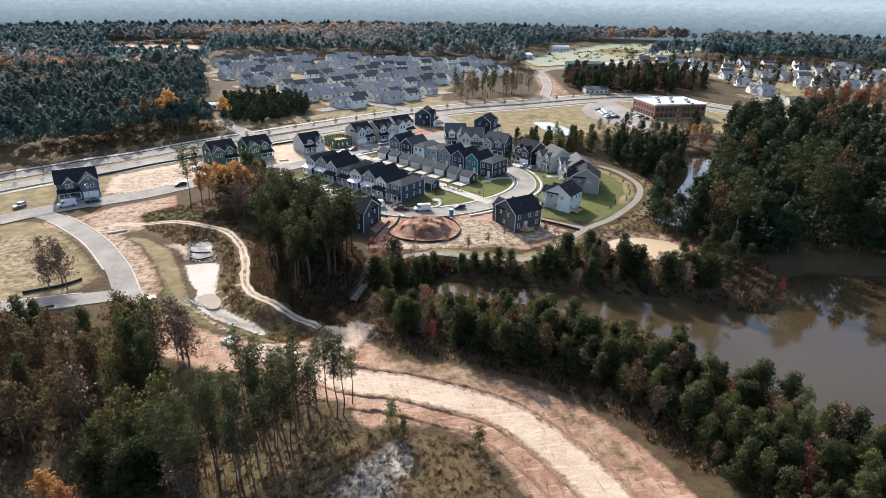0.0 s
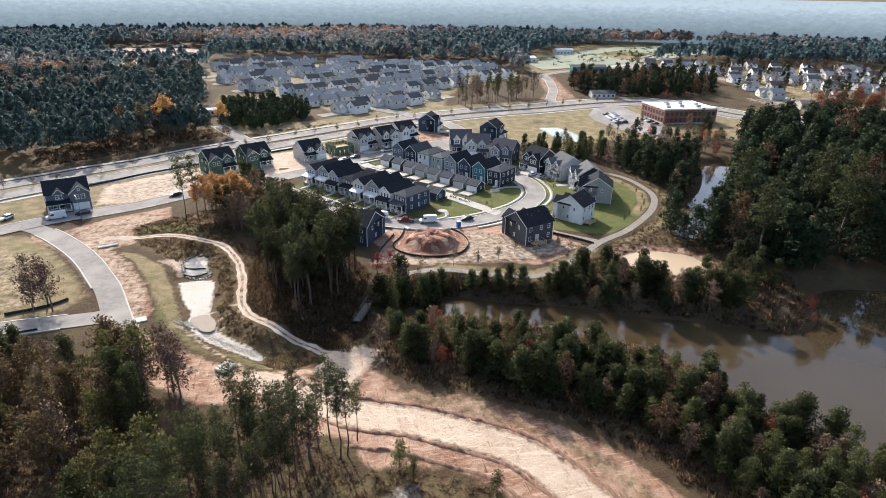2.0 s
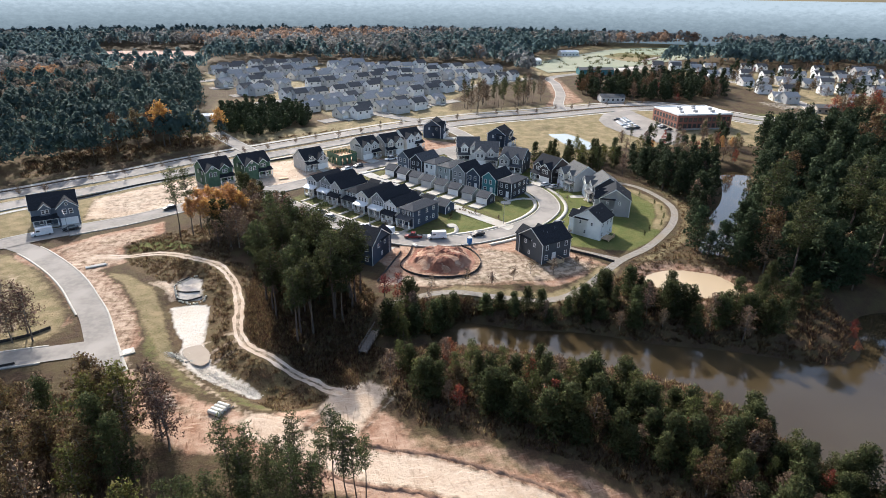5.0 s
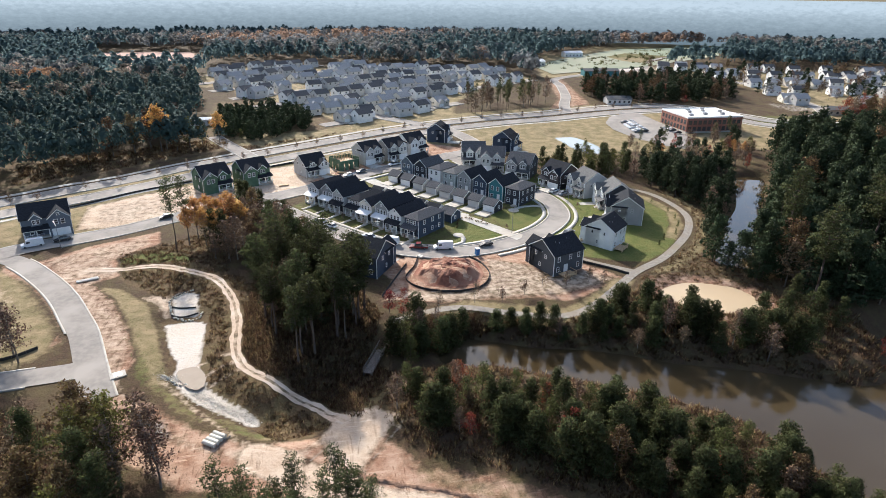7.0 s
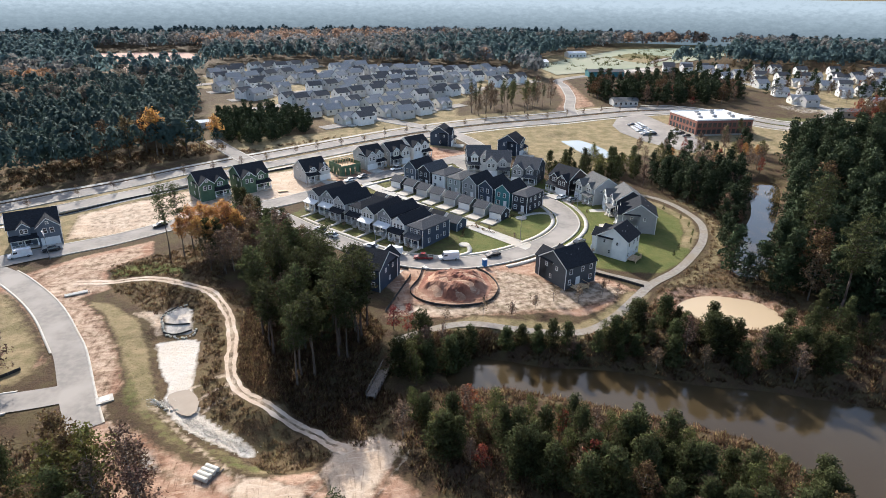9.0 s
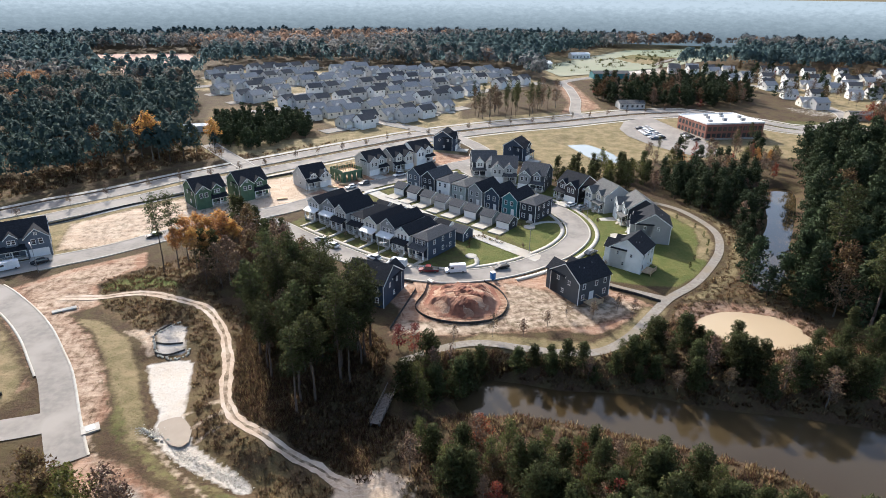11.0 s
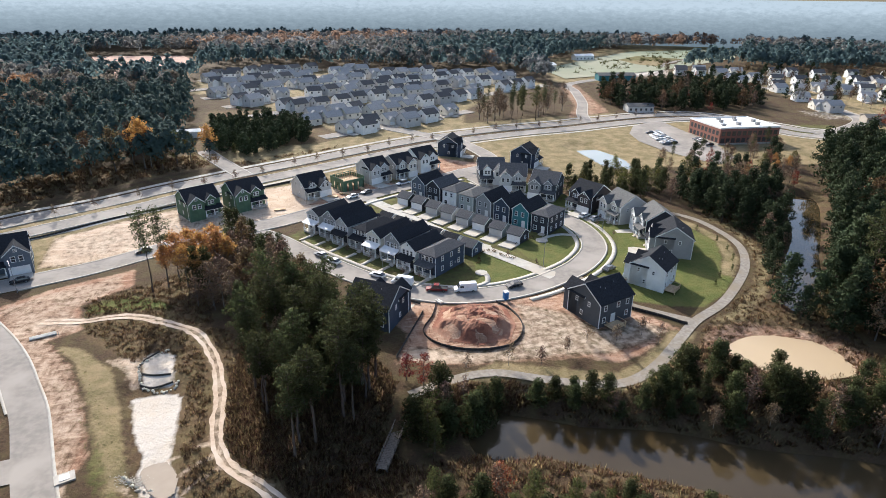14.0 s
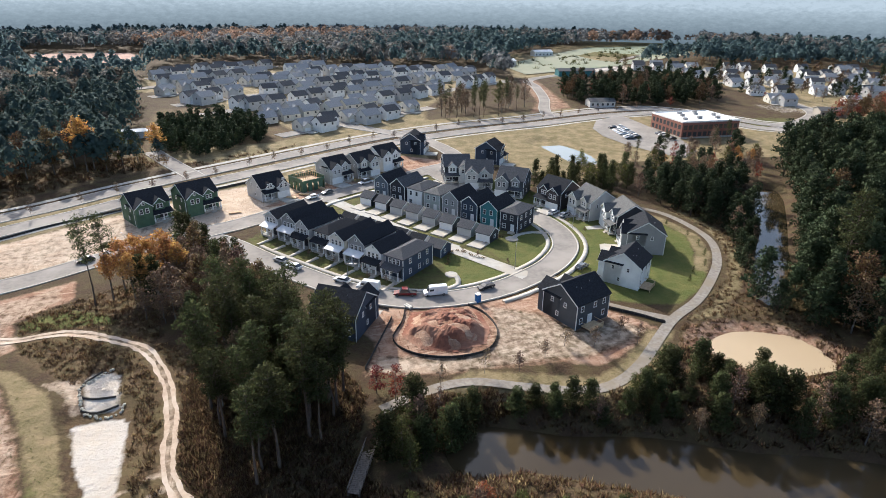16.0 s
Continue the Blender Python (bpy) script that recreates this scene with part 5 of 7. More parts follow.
P_TALL = [tree("pine_tree", 10 + k, 23 + k % 3, 3.4, 0.5, NEEDLE, BARK, 22, 19, 1.5, flat_top, "tall pine with bare trunk and clumped green crown", "pine") for k in range(4)]
P_FULL = [tree("pine_tree", 20 + k, 15 + 2 * (k % 2), 4.3, 0.14, NEEDLE, BARK, 30, 19, 1.6, plump_top, "full dark green pine branched low down", "pine") for k in range(4)]
P_BUSHY = [tree("pine_tree", 25 + k, 8.5 + k % 2, 2.7, 0.1, NEEDLE, BARK, 22, 18, 1.45, plump_top, "rounded bushy pine branched to the ground", "pine") for k in range(3)]
P_FAR = [tree("pine_tree", 28 + k, 15 + 2 * (k % 2), 4.0, 0.16, NEEDLE_SHADED, BARK, 18, 10, 1.75, plump_top, "full pine in a dense wood, shade put into its needles", "pine", None, 1.0) for k in range(3)]
P_DISTANT = [tree("pine_tree", 128 + k, 15 + 2 * (k % 2), 4.0, 0.16, NEEDLE_SHADED, BARK, 12, 7, 2.3, plump_top, "full pine in a distant wood, shade put into its needles", "pine", None, 1.35) for k in range(2)]
P_YOUNG = [tree("pine_tree", 30 + k, 9 + k, 2.6, 0.12, NEEDLE_YOUNG, BARK, 20, 13, 1.05, cone_top, "young pine with yellowish green needles", "pine") for k in range(3)]
D_BROWN = [tree("oak_tree", 40 + k, 16 + k, 5.0, 0.3, LEAF_BROWN, BARK_PALE, 26, 15, 1.5, round_top, "broad tree holding brown autumn leaves", "tree") for k in range(4)]
D_OLIVE = [tree("poplar_tree", 50 + k, 16 + k, 4.2, 0.25, LEAF_OLIVE, BARK_PALE, 24, 12, 1.35, round_top, "tree with thinning yellow-olive leaves", "tree") for k in range(2)]
D_ORANGE = [tree("maple_tree", 60 + k, 15 + k, 3.5, 0.55, LEAF_ORANGE, BARK_PALE, 26, 13, 1.2, round_top, "tree with bright orange autumn crown", "tree") for k in range(2)]
D_RED = [tree("maple_tree", 70 + k, 8 + 2 * k, 2.8, 0.2, LEAF_RED, BARK_PALE, 18, 10, 0.95, round_top, "small tree with red autumn leaves", "tree") for k in range(2)]
D_BARE = [tree("bare_tree", 80 + k, 13 + 2 * k, 3.6, 0.3, TWIG, BARK_PALE, 30, 7, 1.2, round_top, "nearly leafless tree with fine grey-brown twigs", "tree") for k in range(3)]
SAPLING = [tree("sapling", 90 + k, 3.6 + k, 1.0, 0.35, TWIG, BARK_PALE, 12, 6, 0.5, round_top, "thin young street tree nearly leafless", "sapling", 0.05) for k in range(2)]
USED = set()
trng = random.Random(11)


def plant(kinds, x, y, scale=None):
    src = trng.choice(kinds)
    s = scale or trng.uniform(0.82, 1.15)
    m = pose(x, y, ground_at(x, y), 0, 0, trng.uniform(0, 360))
    if src.name not in USED:
        USED.add(src.name)
        src.matrix_basis = m @ Matrix.Diagonal((s, s, s, 1))
        return src
    ob = copy_thing(src, m)
    ob.matrix_basis = m @ Matrix.Diagonal((s, s, s * trng.uniform(0.92, 1.08), 1))
    return ob


CLEAR = [(CROSS, 7), (FRONT, 8), (ROAD_WEST, 7), (TRAIL_LINE, 3.2), (TRACK, 3.0), (DIRT_ROAD, 7), (PARKWAY, 17), (SIDE_STREET, 7), (TRAIL_BRANCH, 3), (ENTRY, 6)]


def wood(poly, gap, kinds, seed, scale=(0.82, 1.15), keep=1.0):
    """Plants a wood: jittered spots inside a plan, kinds by weight."""
    r = random.Random(seed)
    p = np.array(poly)
    xs, ys = np.arange(p[:, 0].min(), p[:, 0].max(), gap), np.arange(p[:, 1].min(), p[:, 1].max(), gap)
    pts = np.array([(x + r.uniform(-0.45, 0.45) * gap, y + r.uniform(-0.45, 0.45) * gap) for x in xs for y in ys])
    ok = inside(pts[:, 0], pts[:, 1], poly) > 0
    for line, far in CLEAR:
        ok &= off_line(pts[:, 0], pts[:, 1], line) > far
    for edge in (POND_EDGE, ARM_EDGE, TAN_EDGE, FAR_POND):
        ok &= inside(pts[:, 0], pts[:, 1], edge) < -1.0
    for x, y in pts[ok]:
        if r.random() < keep:
            some = r.choices(kinds, [k[1] for k in kinds])[0]
            plant(some[0], x, y, r.uniform(*scale) * (some[2] if len(some) > 2 else 1.0))


def copse(name, label, poly, gap, kinds, seed, scale=(0.82, 1.15), keep=1.0):
    """A wood whose trees nobody could count: the same trees, joined into one mesh."""
    r = random.Random(seed)
    p = np.array(poly)
    xs, ys = np.arange(p[:, 0].min(), p[:, 0].max(), gap), np.arange(p[:, 1].min(), p[:, 1].max(), gap)
    pts = np.array([(x + r.uniform(-0.45, 0.45) * gap, y + r.uniform(-0.45, 0.45) * gap) for x in xs for y in ys])
    ok = inside(pts[:, 0], pts[:, 1], poly) > 0
    for line, far in CLEAR:
        ok &= off_line(pts[:, 0], pts[:, 1], line) > far
    for edge in (POND_EDGE, ARM_EDGE, TAN_EDGE, FAR_POND):
        ok &= inside(pts[:, 0], pts[:, 1], edge) < -1.0
    pts = pts[ok]
    mats, vs, fs, mi, ns, base = [], [], [], [], [], 0
    for x, y in pts:
        if r.random() > keep:
            continue
        some = r.choices(kinds, [k[1] for k in kinds])[0]
        src = r.choice(some[0])
        s, a = r.uniform(*scale) * (some[2] if len(some) > 2 else 1.0), r.uniform(0, math.tau)
        z = ground_at(x, y)
        for o in src.children:
            me = o.data
            key = me.name
            if key not in CACHE:
                co = np.empty(len(me.vertices) * 3)
                me.vertices.foreach_get("co", co)
                tris = [tuple(q.vertices) for q in me.polygons]
                tris = [t for q in tris for t in ((q,) if len(q) == 3 else ((q[0], q[1], q[2]), (q[0], q[2], q[3])) if len(q) == 4 else ())]
                nr = np.empty(len(co))
                own = me.attributes.get("custom_normal")
                if own:
                    own.data.foreach_get("vector", nr)
                else:
                    me.vertices.foreach_get("normal", nr)
                CACHE[key] = co.reshape(-1, 3), np.array(tris), nr.reshape(-1, 3)
            co, quads, nr = CACHE[key]
            m = me.materials[0]
            if m not in mats:
                mats.append(m)
            q = co * s
            vs.append(np.stack([q[:, 0] * math.cos(a) - q[:, 1] * math.sin(a) + x, q[:, 0] * math.sin(a) + q[:, 1] * math.cos(a) + y, q[:, 2] + z], 1))
            ns.append(np.stack([nr[:, 0] * math.cos(a) - nr[:, 1] * math.sin(a), nr[:, 0] * math.sin(a) + nr[:, 1] * math.cos(a), nr[:, 2]], 1))
            fs.append(quads + base)
            mi.append(np.full(len(quads), mats.index(m)))
            base += len(co)
    return tagged(raw(name, np.concatenate(vs), np.concatenate(fs), mats, np.concatenate(mi), normals=np.concatenate(ns)), label, "woods", kind="stuff")


CACHE = {}
P_THIN = [tree("pine_tree", 100 + k, 17 + 2 * (k % 2), 1.5, 0.52, NEEDLE, BARK, 24, 13, 0.85, flat_top, "slender pine with a long bare trunk and narrow crown", "pine", 0.14) for k in range(3)]
WOOD_CENTRE = [(-17, 172), (-15, 152), (-9, 142), (1, 145), (7, 158), (10, 168), (3, 176), (-6, 186), (-14, 186)]
WOOD_BROWN = [(-36, 206), (-33, 197), (-24, 188), (-16, 184), (-6, 188), (-4, 200), (-14, 212), (-26, 220)]
WOOD_WEST = [(-150, 70), (-150, 122), (-95, 130), (-70, 132), (-54, 131), (-43, 131), (-37.5, 127), (-34, 120), (-32, 112), (-33, 104), (-40, 98), (-48, 94), (-62, 90), (-80, 62)]
WOOD_FORE = [(-27, 72), (-20, 72), (-12, 78), (-3, 86), (4, 93), (3.5, 98), (-5, 99), (-13, 96), (-20, 90), (-27, 82)]
WOOD_BANK = [(12, 122), (17, 115), (28, 109), (42, 100), (55, 90), (62, 76), (66, 40), (104, 40), (97, 60), (87, 76), (79, 90), (75, 98), (68, 105), (58, 110), (46, 117), (34, 123), (22, 129), (13, 130), (9, 127)]
WOOD_SHORE = [(24, 155.5), (36, 153.5), (46, 150), (58, 147), (66, 150.5), (73, 152.5), (78, 150), (82, 144), (89, 137), (99, 133.5), (107, 132), (106, 124), (98, 126), (90, 129), (70, 136), (52, 139), (38, 145), (29, 150)]
WOOD_EAST = [(119, 164), (117.5, 150), (121, 139), (131, 137), (150, 138), (178, 126), (215, 112), (300, 120), (330, 230), (270, 285), (215, 282), (200, 262), (190, 244), (176, 226), (160, 209), (148, 198), (136, 185), (127, 174)]
WOOD_ARM = [(124, 252), (131, 226), (130, 207), (124, 194), (116, 182), (112, 176), (117, 172), (132, 198), (148, 216), (160, 233), (166, 246), (150, 260)]
WOOD_LOOP = [(90, 264), (92, 255), (108, 252), (126, 253), (133, 268), (122, 277), (104, 279)]
wood(WOOD_CENTRE, 4.2, [(P_TALL, 8), (P_FULL, 1), (D_BARE, 1)], 1, (0.62, 0.84))
wood(WOOD_BROWN, 4.0, [(D_BARE, 6), (D_BROWN, 1.5), (P_FULL, 0.7), (D_RED, 0.5)], 12, (0.55, 0.85))
wood(WOOD_FORE, 3.3, [(P_THIN, 9), (D_BARE, 1)], 3, (0.78, 1.05))
wood([(-41, 84), (-37, 92), (-28, 91), (-23, 85), (-28, 76), (-38, 76)], 3.8, [(D_OLIVE, 2), (P_BUSHY, 4, 1.35)], 13, (0.7, 0.9))
wood([(13, 142), (13, 154), (20, 157), (31, 154), (25, 147), (20, 141)], 3.8, [(P_BUSHY, 4), (P_YOUNG, 2), (D_BARE, 1.5, 0.6), (D_RED, 0.8)], 14, (0.7, 1.15), 0.85)
wood(WOOD_SHORE[:5] + WOOD_SHORE[-4:], 2.8, [(P_BUSHY, 5), (P_YOUNG, 2, 0.9), (D_BARE, 1, 0.6)], 5, (0.4, 0.72), 0.95)
wood(WOOD_SHORE[4:-3], 3.9, [(P_BUSHY, 6), (P_FULL, 1, 0.6), (D_BARE, 1, 0.6)], 15, (0.6, 1.05), 0.92)
copse("woods_berm", "dense shaded pines between the water arm and the dug basin", [(108.5, 181), (111.5, 166), (116.5, 157.5), (120.5, 148), (126, 139), (142, 142), (152, 165), (150, 195), (136, 184), (120, 168)], 4.8, [(P_FAR, 7), (P_BUSHY, 1), (D_BARE, 1.2)], 69, (0.55, 0.95))
wood(WOOD_LOOP, 5.2, [(P_FULL, 5), (D_OLIVE, 1)], 8, (0.46, 0.62))
copse("woods_trail_head", "pines and bare trees beyond the trail", [(126, 254), (140, 262), (154, 262), (150, 250), (134, 236)], 5.0, [(P_FAR, 5), (D_BARE, 2)], 66, (0.5, 0.7))
for x, y, s in ((-39, 214, 0.9), (-36, 216.5, 0.95), (-33, 216, 0.85), (-30, 218, 0.95), (-25.5, 211, 0.8), (-31.5, 207.5, 0.82), (-36, 209, 0.8), (-28.5, 213.5, 0.9), (-41, 210, 0.7)):
    plant(D_ORANGE, x, y, s)
wood([(-36, 236), (-24, 236), (-16, 226), (-10, 216), (-20, 216), (-30, 226)], 6.0, [(P_FULL, 3), (D_BROWN, 2), (D_ORANGE, 1)], 10, (0.5, 0.7))
copse("woods_west", "dense brown oak wood with some pines", WOOD_WEST, 6.4, [(D_BROWN, 7), (P_FULL, 2), (D_BARE, 2), (D_OLIVE, 1)], 2, (0.6, 0.8))
copse("woods_bank", "young pine wood on the pond bank", WOOD_BANK, 3.7, [(P_BUSHY, 8), (P_YOUNG, 3, 0.85), (D_BROWN, 0.8, 0.5), (D_BARE, 1.2, 0.55), (D_RED, 0.6, 0.8), (P_FULL, 2, 0.6)], 4, (0.6, 1.1))
copse("woods_east", "dense pine wood beside the pond, darkened as seen against the sun", WOOD_EAST, 8.2, [(P_FAR, 9), (P_TALL, 0.5), (D_BROWN, 0.3)], 6, (0.95, 1.3))
copse("woods_arm", "mixed pine and bare woods along the water", WOOD_ARM, 4.6, [(P_FAR, 8), (D_BARE, 1), (D_RED, 0.6, 1.2)], 7, (0.5, 0.85), 0.95)
copse("woods_arm_east", "dark pines overhanging the water arm", [(122, 168), (136, 183), (148, 196), (160, 207.5), (174, 223), (187, 239), (197, 238), (181, 215), (165, 199), (150, 185), (134, 168)], 4.6, [(P_FAR, 7), (D_BARE, 1)], 70, (0.6, 0.95))
copse("woods_plantation", "planted block of young dark pines", [(-52, 344), (-54, 398), (-14, 398), (-4, 368), (-6, 352), (-30, 332)], 4.4, [(P_DISTANT, 5), (P_YOUNG, 0.5)], 61, (0.42, 0.55))
copse("woods_thin", "thin stand of tall pines and bare trees", [(86, 380), (98, 424), (152, 418), (140, 382)], 6.5, [(P_THIN, 4), (D_BARE, 4), (D_OLIVE, 1)], 62, (0.7, 1.05), 0.7)
copse("woods_middle", "block of pines and reddish oaks beyond the office", [(180, 402), (184, 440), (205, 472), (262, 480), (320, 462), (282, 400), (250, 392), (212, 388)], 7.0, [(P_DISTANT, 7), (D_BROWN, 1), (D_BARE, 1), (D_RED, 1)], 63, (0.6, 0.8))
copse("woods_gardens", "scattered garden trees among distant houses", [(292, 552), (372, 545), (500, 515), (520, 440), (370, 372), (300, 392), (318, 440), (300, 505)], 13, [(P_DISTANT, 3), (D_BARE, 3), (D_RED, 1), (D_BROWN, 2)], 67, (0.4, 0.65), 0.8)
copse("woods_maples", "clump of red and brown autumn trees beyond the pines", [(310, 316), (316, 345), (340, 354), (384, 332), (352, 298)], 6.5, [(D_RED, 3, 1.5), (D_BROWN, 2, 0.8), (D_BARE, 1, 0.8)], 68, (0.8, 1.1))
copse("woods_office", "mixed trees and red maples behind the loop houses", [(140, 292), (150, 276), (184, 284), (200, 282), (215, 300), (196, 306), (186, 288), (160, 290)], 6.5, [(P_FAR, 1), (D_BARE, 4), (D_RED, 2), (P_THIN, 2)], 64, (0.55, 0.8))
copse("woods_head", "open stand of bare and reddish trees at the head of the water", [(138, 278), (148, 262), (162, 246), (172, 256), (190, 254), (204, 270), (212, 286), (180, 284)], 6.0, [(D_BARE, 3), (D_RED, 2), (D_ORANGE, 1.5, 0.8), (P_FAR, 2), (D_OLIVE, 1)], 65, (0.45, 0.7), 0.65)
for x, y, s in ((-44.5, 208, 1.36), (-41.5, 212, 1.3)):
    plant(P_THIN, x, y, s)
for x, y in ((-38, 119), (-42, 116.5), (-36, 114.5)):
    plant(D_OLIVE, x, y, 0.85)
for x, y in ((-31, 115), (-29, 111), (-33, 119), (-30.5, 117)):
    plant(D_BARE, x, y, 0.8)
for x, y in ((-68, 156), (-70, 153), (-66, 153), (-72, 158)):
    plant(D_BARE, x, y, 0.8)
for x, y, s in ((-71, 319, 1.35), (-69, 321, 1.2), (-47, 329, 0.95)):
    plant(D_ORANGE, x, y, s)
for x, y, s in ((-82, 318, 0.95), (-90, 314, 0.9), (-60, 326, 0.9), (-55, 330, 0.8), (-77, 326, 1.0), (-99, 310, 0.8), (-64, 318, 0.7)):
    plant(D_OLIVE + D_BROWN, x, y, s)
for x, y, s in ((100, 137, 0.6), (96, 135, 0.5), (108, 138, 0.55), (112.5, 141.5, 0.6), (115, 135.5, 0.5), (104, 133, 0.45), (118.5, 139.5, 0.6), (111, 131, 0.42), (120, 134, 0.5)):
    plant(P_FULL, x, y, s)
plant(D_ORANGE, -43, 76, 0.55), plant(D_ORANGE, -40, 74, 0.5), plant(D_RED, -15, 187, 1.0), plant(D_RED, 72, 57, 0.9), plant(D_RED, 124, 124, 0.4), plant(D_RED, 127, 127, 0.45), plant(D_RED, 121, 120, 0.35)
for x, y in ((17, 157), (14, 160), (24, 128), (40, 108), (75, 60)):
    plant(D_RED, x, y, 0.75)
for x, y in ((26, 158), (24, 152), (36, 161), (43, 160), (50, 163), (56, 166), (72, 163), (70, 167), (62, 164)):
    plant(SAPLING, x, y, 1.2)
for x, y, s in ((10, 85, 0.75), (24.5, 77.5, 0.6), (12, 83, 0.45)):
    plant(P_YOUNG, x, y, s)


# ---- far woods: joined small crowns ----
def far_wood(name, label, count, area, seed, size, avoid, mats, weights, faces, line_gap=17):
    rs = np.random.RandomState(seed)
    (x0, x1, y0, y1, spread) = area
    y = y0 + (y1 - y0) * rs.rand(count) ** 0.85
    x = rs.uniform(-1, 1, count) * (y * spread[0] + spread[1]) + y * 0.22
    ok = np.ones(count, bool)
    for poly in avoid:
        ok &= inside(x, y, poly) < -3
    ok &= (off_line(x, y, PARKWAY) > line_gap) & ((y > 285) | (x < -70))
    ok &= np.hypot(x - 30, y) < 885
    x, y = x[ok], y[ok]
    z = hills(x, y)
    k = len(x)
    zone = -1.9 * ((x < -50) & (y < 470)) + np.sin(x * 0.013 + 2 * np.sin(y * 0.011)) + np.sin(y * 0.017 + 1.0) * 0.8 + rs.normal(size=k) * 0.5
    kind = np.clip(np.searchsorted(np.quantile(zone, np.cumsum(weights)[:-1]), zone), 0, len(mats) - 1)
    h = size * rs.uniform(0.7, 1.2, k)
    cz = np.where(kind == 0, 0.62, 0.58) * h
    centre = np.stack([x, y, z + cz], 1)
    n = faces
    c = np.repeat(centre, n, 0)
    hh = np.repeat(h, n)
    d = rs.normal(size=(k * n, 3))
    d /= np.linalg.norm(d, axis=1)[:, None]
    d[:, 2] = np.where(d[:, 2] < -0.3, -d[:, 2], d[:, 2])
    wide = np.repeat(np.where(kind == 0, 0.22, 0.30), n)
    taper = np.where(np.repeat(kind, n) == 0, 1.2 - 0.75 * d[:, 2], 1.0)
    p = c + d * np.stack([hh * wide * taper, hh * wide * taper, hh * 0.4], 1) * rs.uniform(0.75, 1.08, (k * n, 1))
    a = np.cross(d, rs.normal(size=d.shape))
    a /= np.linalg.norm(a, axis=1)[:, None]
    b = np.cross(d, a) + d * rs.uniform(-0.4, 0.4, (k * n, 1))
    q = (hh * rs.uniform(0.75, 1.35, k * n) * 0.45 / math.sqrt(n))[:, None]
    v = np.stack([p + a * q * 1.3, p - a * q * 0.65 + b * q * 1.1, p - a * q * 0.65 - b * q * 1.1], 1).reshape(-1, 3)
    nrm = d * 0.7 + rs.normal(size=d.shape) * 0.25 + np.array([0, 0, 0.4])
    nrm /= np.linalg.norm(nrm, axis=1)[:, None]
    ob = raw(name, v, np.arange(3 * k * n).reshape(-1, 3), mats, np.repeat(kind, n), normals=np.repeat(nrm, 3, 0))
    return tagged(ob, label, "woods", kind="stuff")


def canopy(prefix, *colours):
    """Canopy materials of one stretch of woods: haze-tinted pine, oak, bare and orange crowns."""
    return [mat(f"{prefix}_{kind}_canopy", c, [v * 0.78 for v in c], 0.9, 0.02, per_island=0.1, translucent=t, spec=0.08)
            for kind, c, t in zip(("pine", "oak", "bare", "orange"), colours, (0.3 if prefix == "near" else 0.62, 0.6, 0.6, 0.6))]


# aerial haze is put into the crown colours, paler and bluer farther off
HAZED_NEAR = canopy("near", (0.064, 0.095, 0.080), (0.16, 0.138, 0.108), (0.185, 0.18, 0.165), (0.33, 0.19, 0.105))
HAZED_FAR = canopy("far", (0.105, 0.155, 0.155), (0.185, 0.18, 0.165), (0.22, 0.225, 0.22), (0.33, 0.22, 0.155))
PADDOCK = [(180, 505), (235, 505), (305, 545), (350, 590), (432, 630), (505, 735), (352, 728), (255, 640), (190, 580)]
RED_FIELD = [(-215, 716), (-118, 720), (-92, 640), (-100, 560), (-140, 545), (-165, 575)]
OPEN_ROADSIDE = [(-420, 60), (-110, 262), (-60, 296), (-30, 330), (60, 378), (175, 402), (290, 400), (345, 370), (520, 430), (700, 300), (350, 240), (250, 300), (140, 250), (60, 250), (-20, 200), (-150, 130), (-420, -50)]
OPEN_FRONT = [(-80, 500), (-64, 410), (-58, 332), (20, 340), (90, 368), (180, 390), (300, 404), (345, 370), (360, 480), (300, 540), (180, 505), (112, 462)]
far_wood("woods_near", "mixed pine and autumn woods beyond the parkway", 6800, (0, 0, 215, 500, (0.85, 90)), 21, 14.5, [ESTATE, ESTATE_R, PADDOCK, RED_FIELD, OPEN_ROADSIDE, OPEN_FRONT], HAZED_NEAR, (0.76, 0.14, 0.07, 0.03), 120, 28)
far_wood("woods_far", "distant mixed woods with haze painted into their colours", 9500, (0, 0, 490, 900, (0.85, 60)), 22, 16.0, [PADDOCK, RED_FIELD, ESTATE, ESTATE_R, OPEN_FRONT], HAZED_FAR, (0.54, 0.24, 0.14, 0.08), 44)


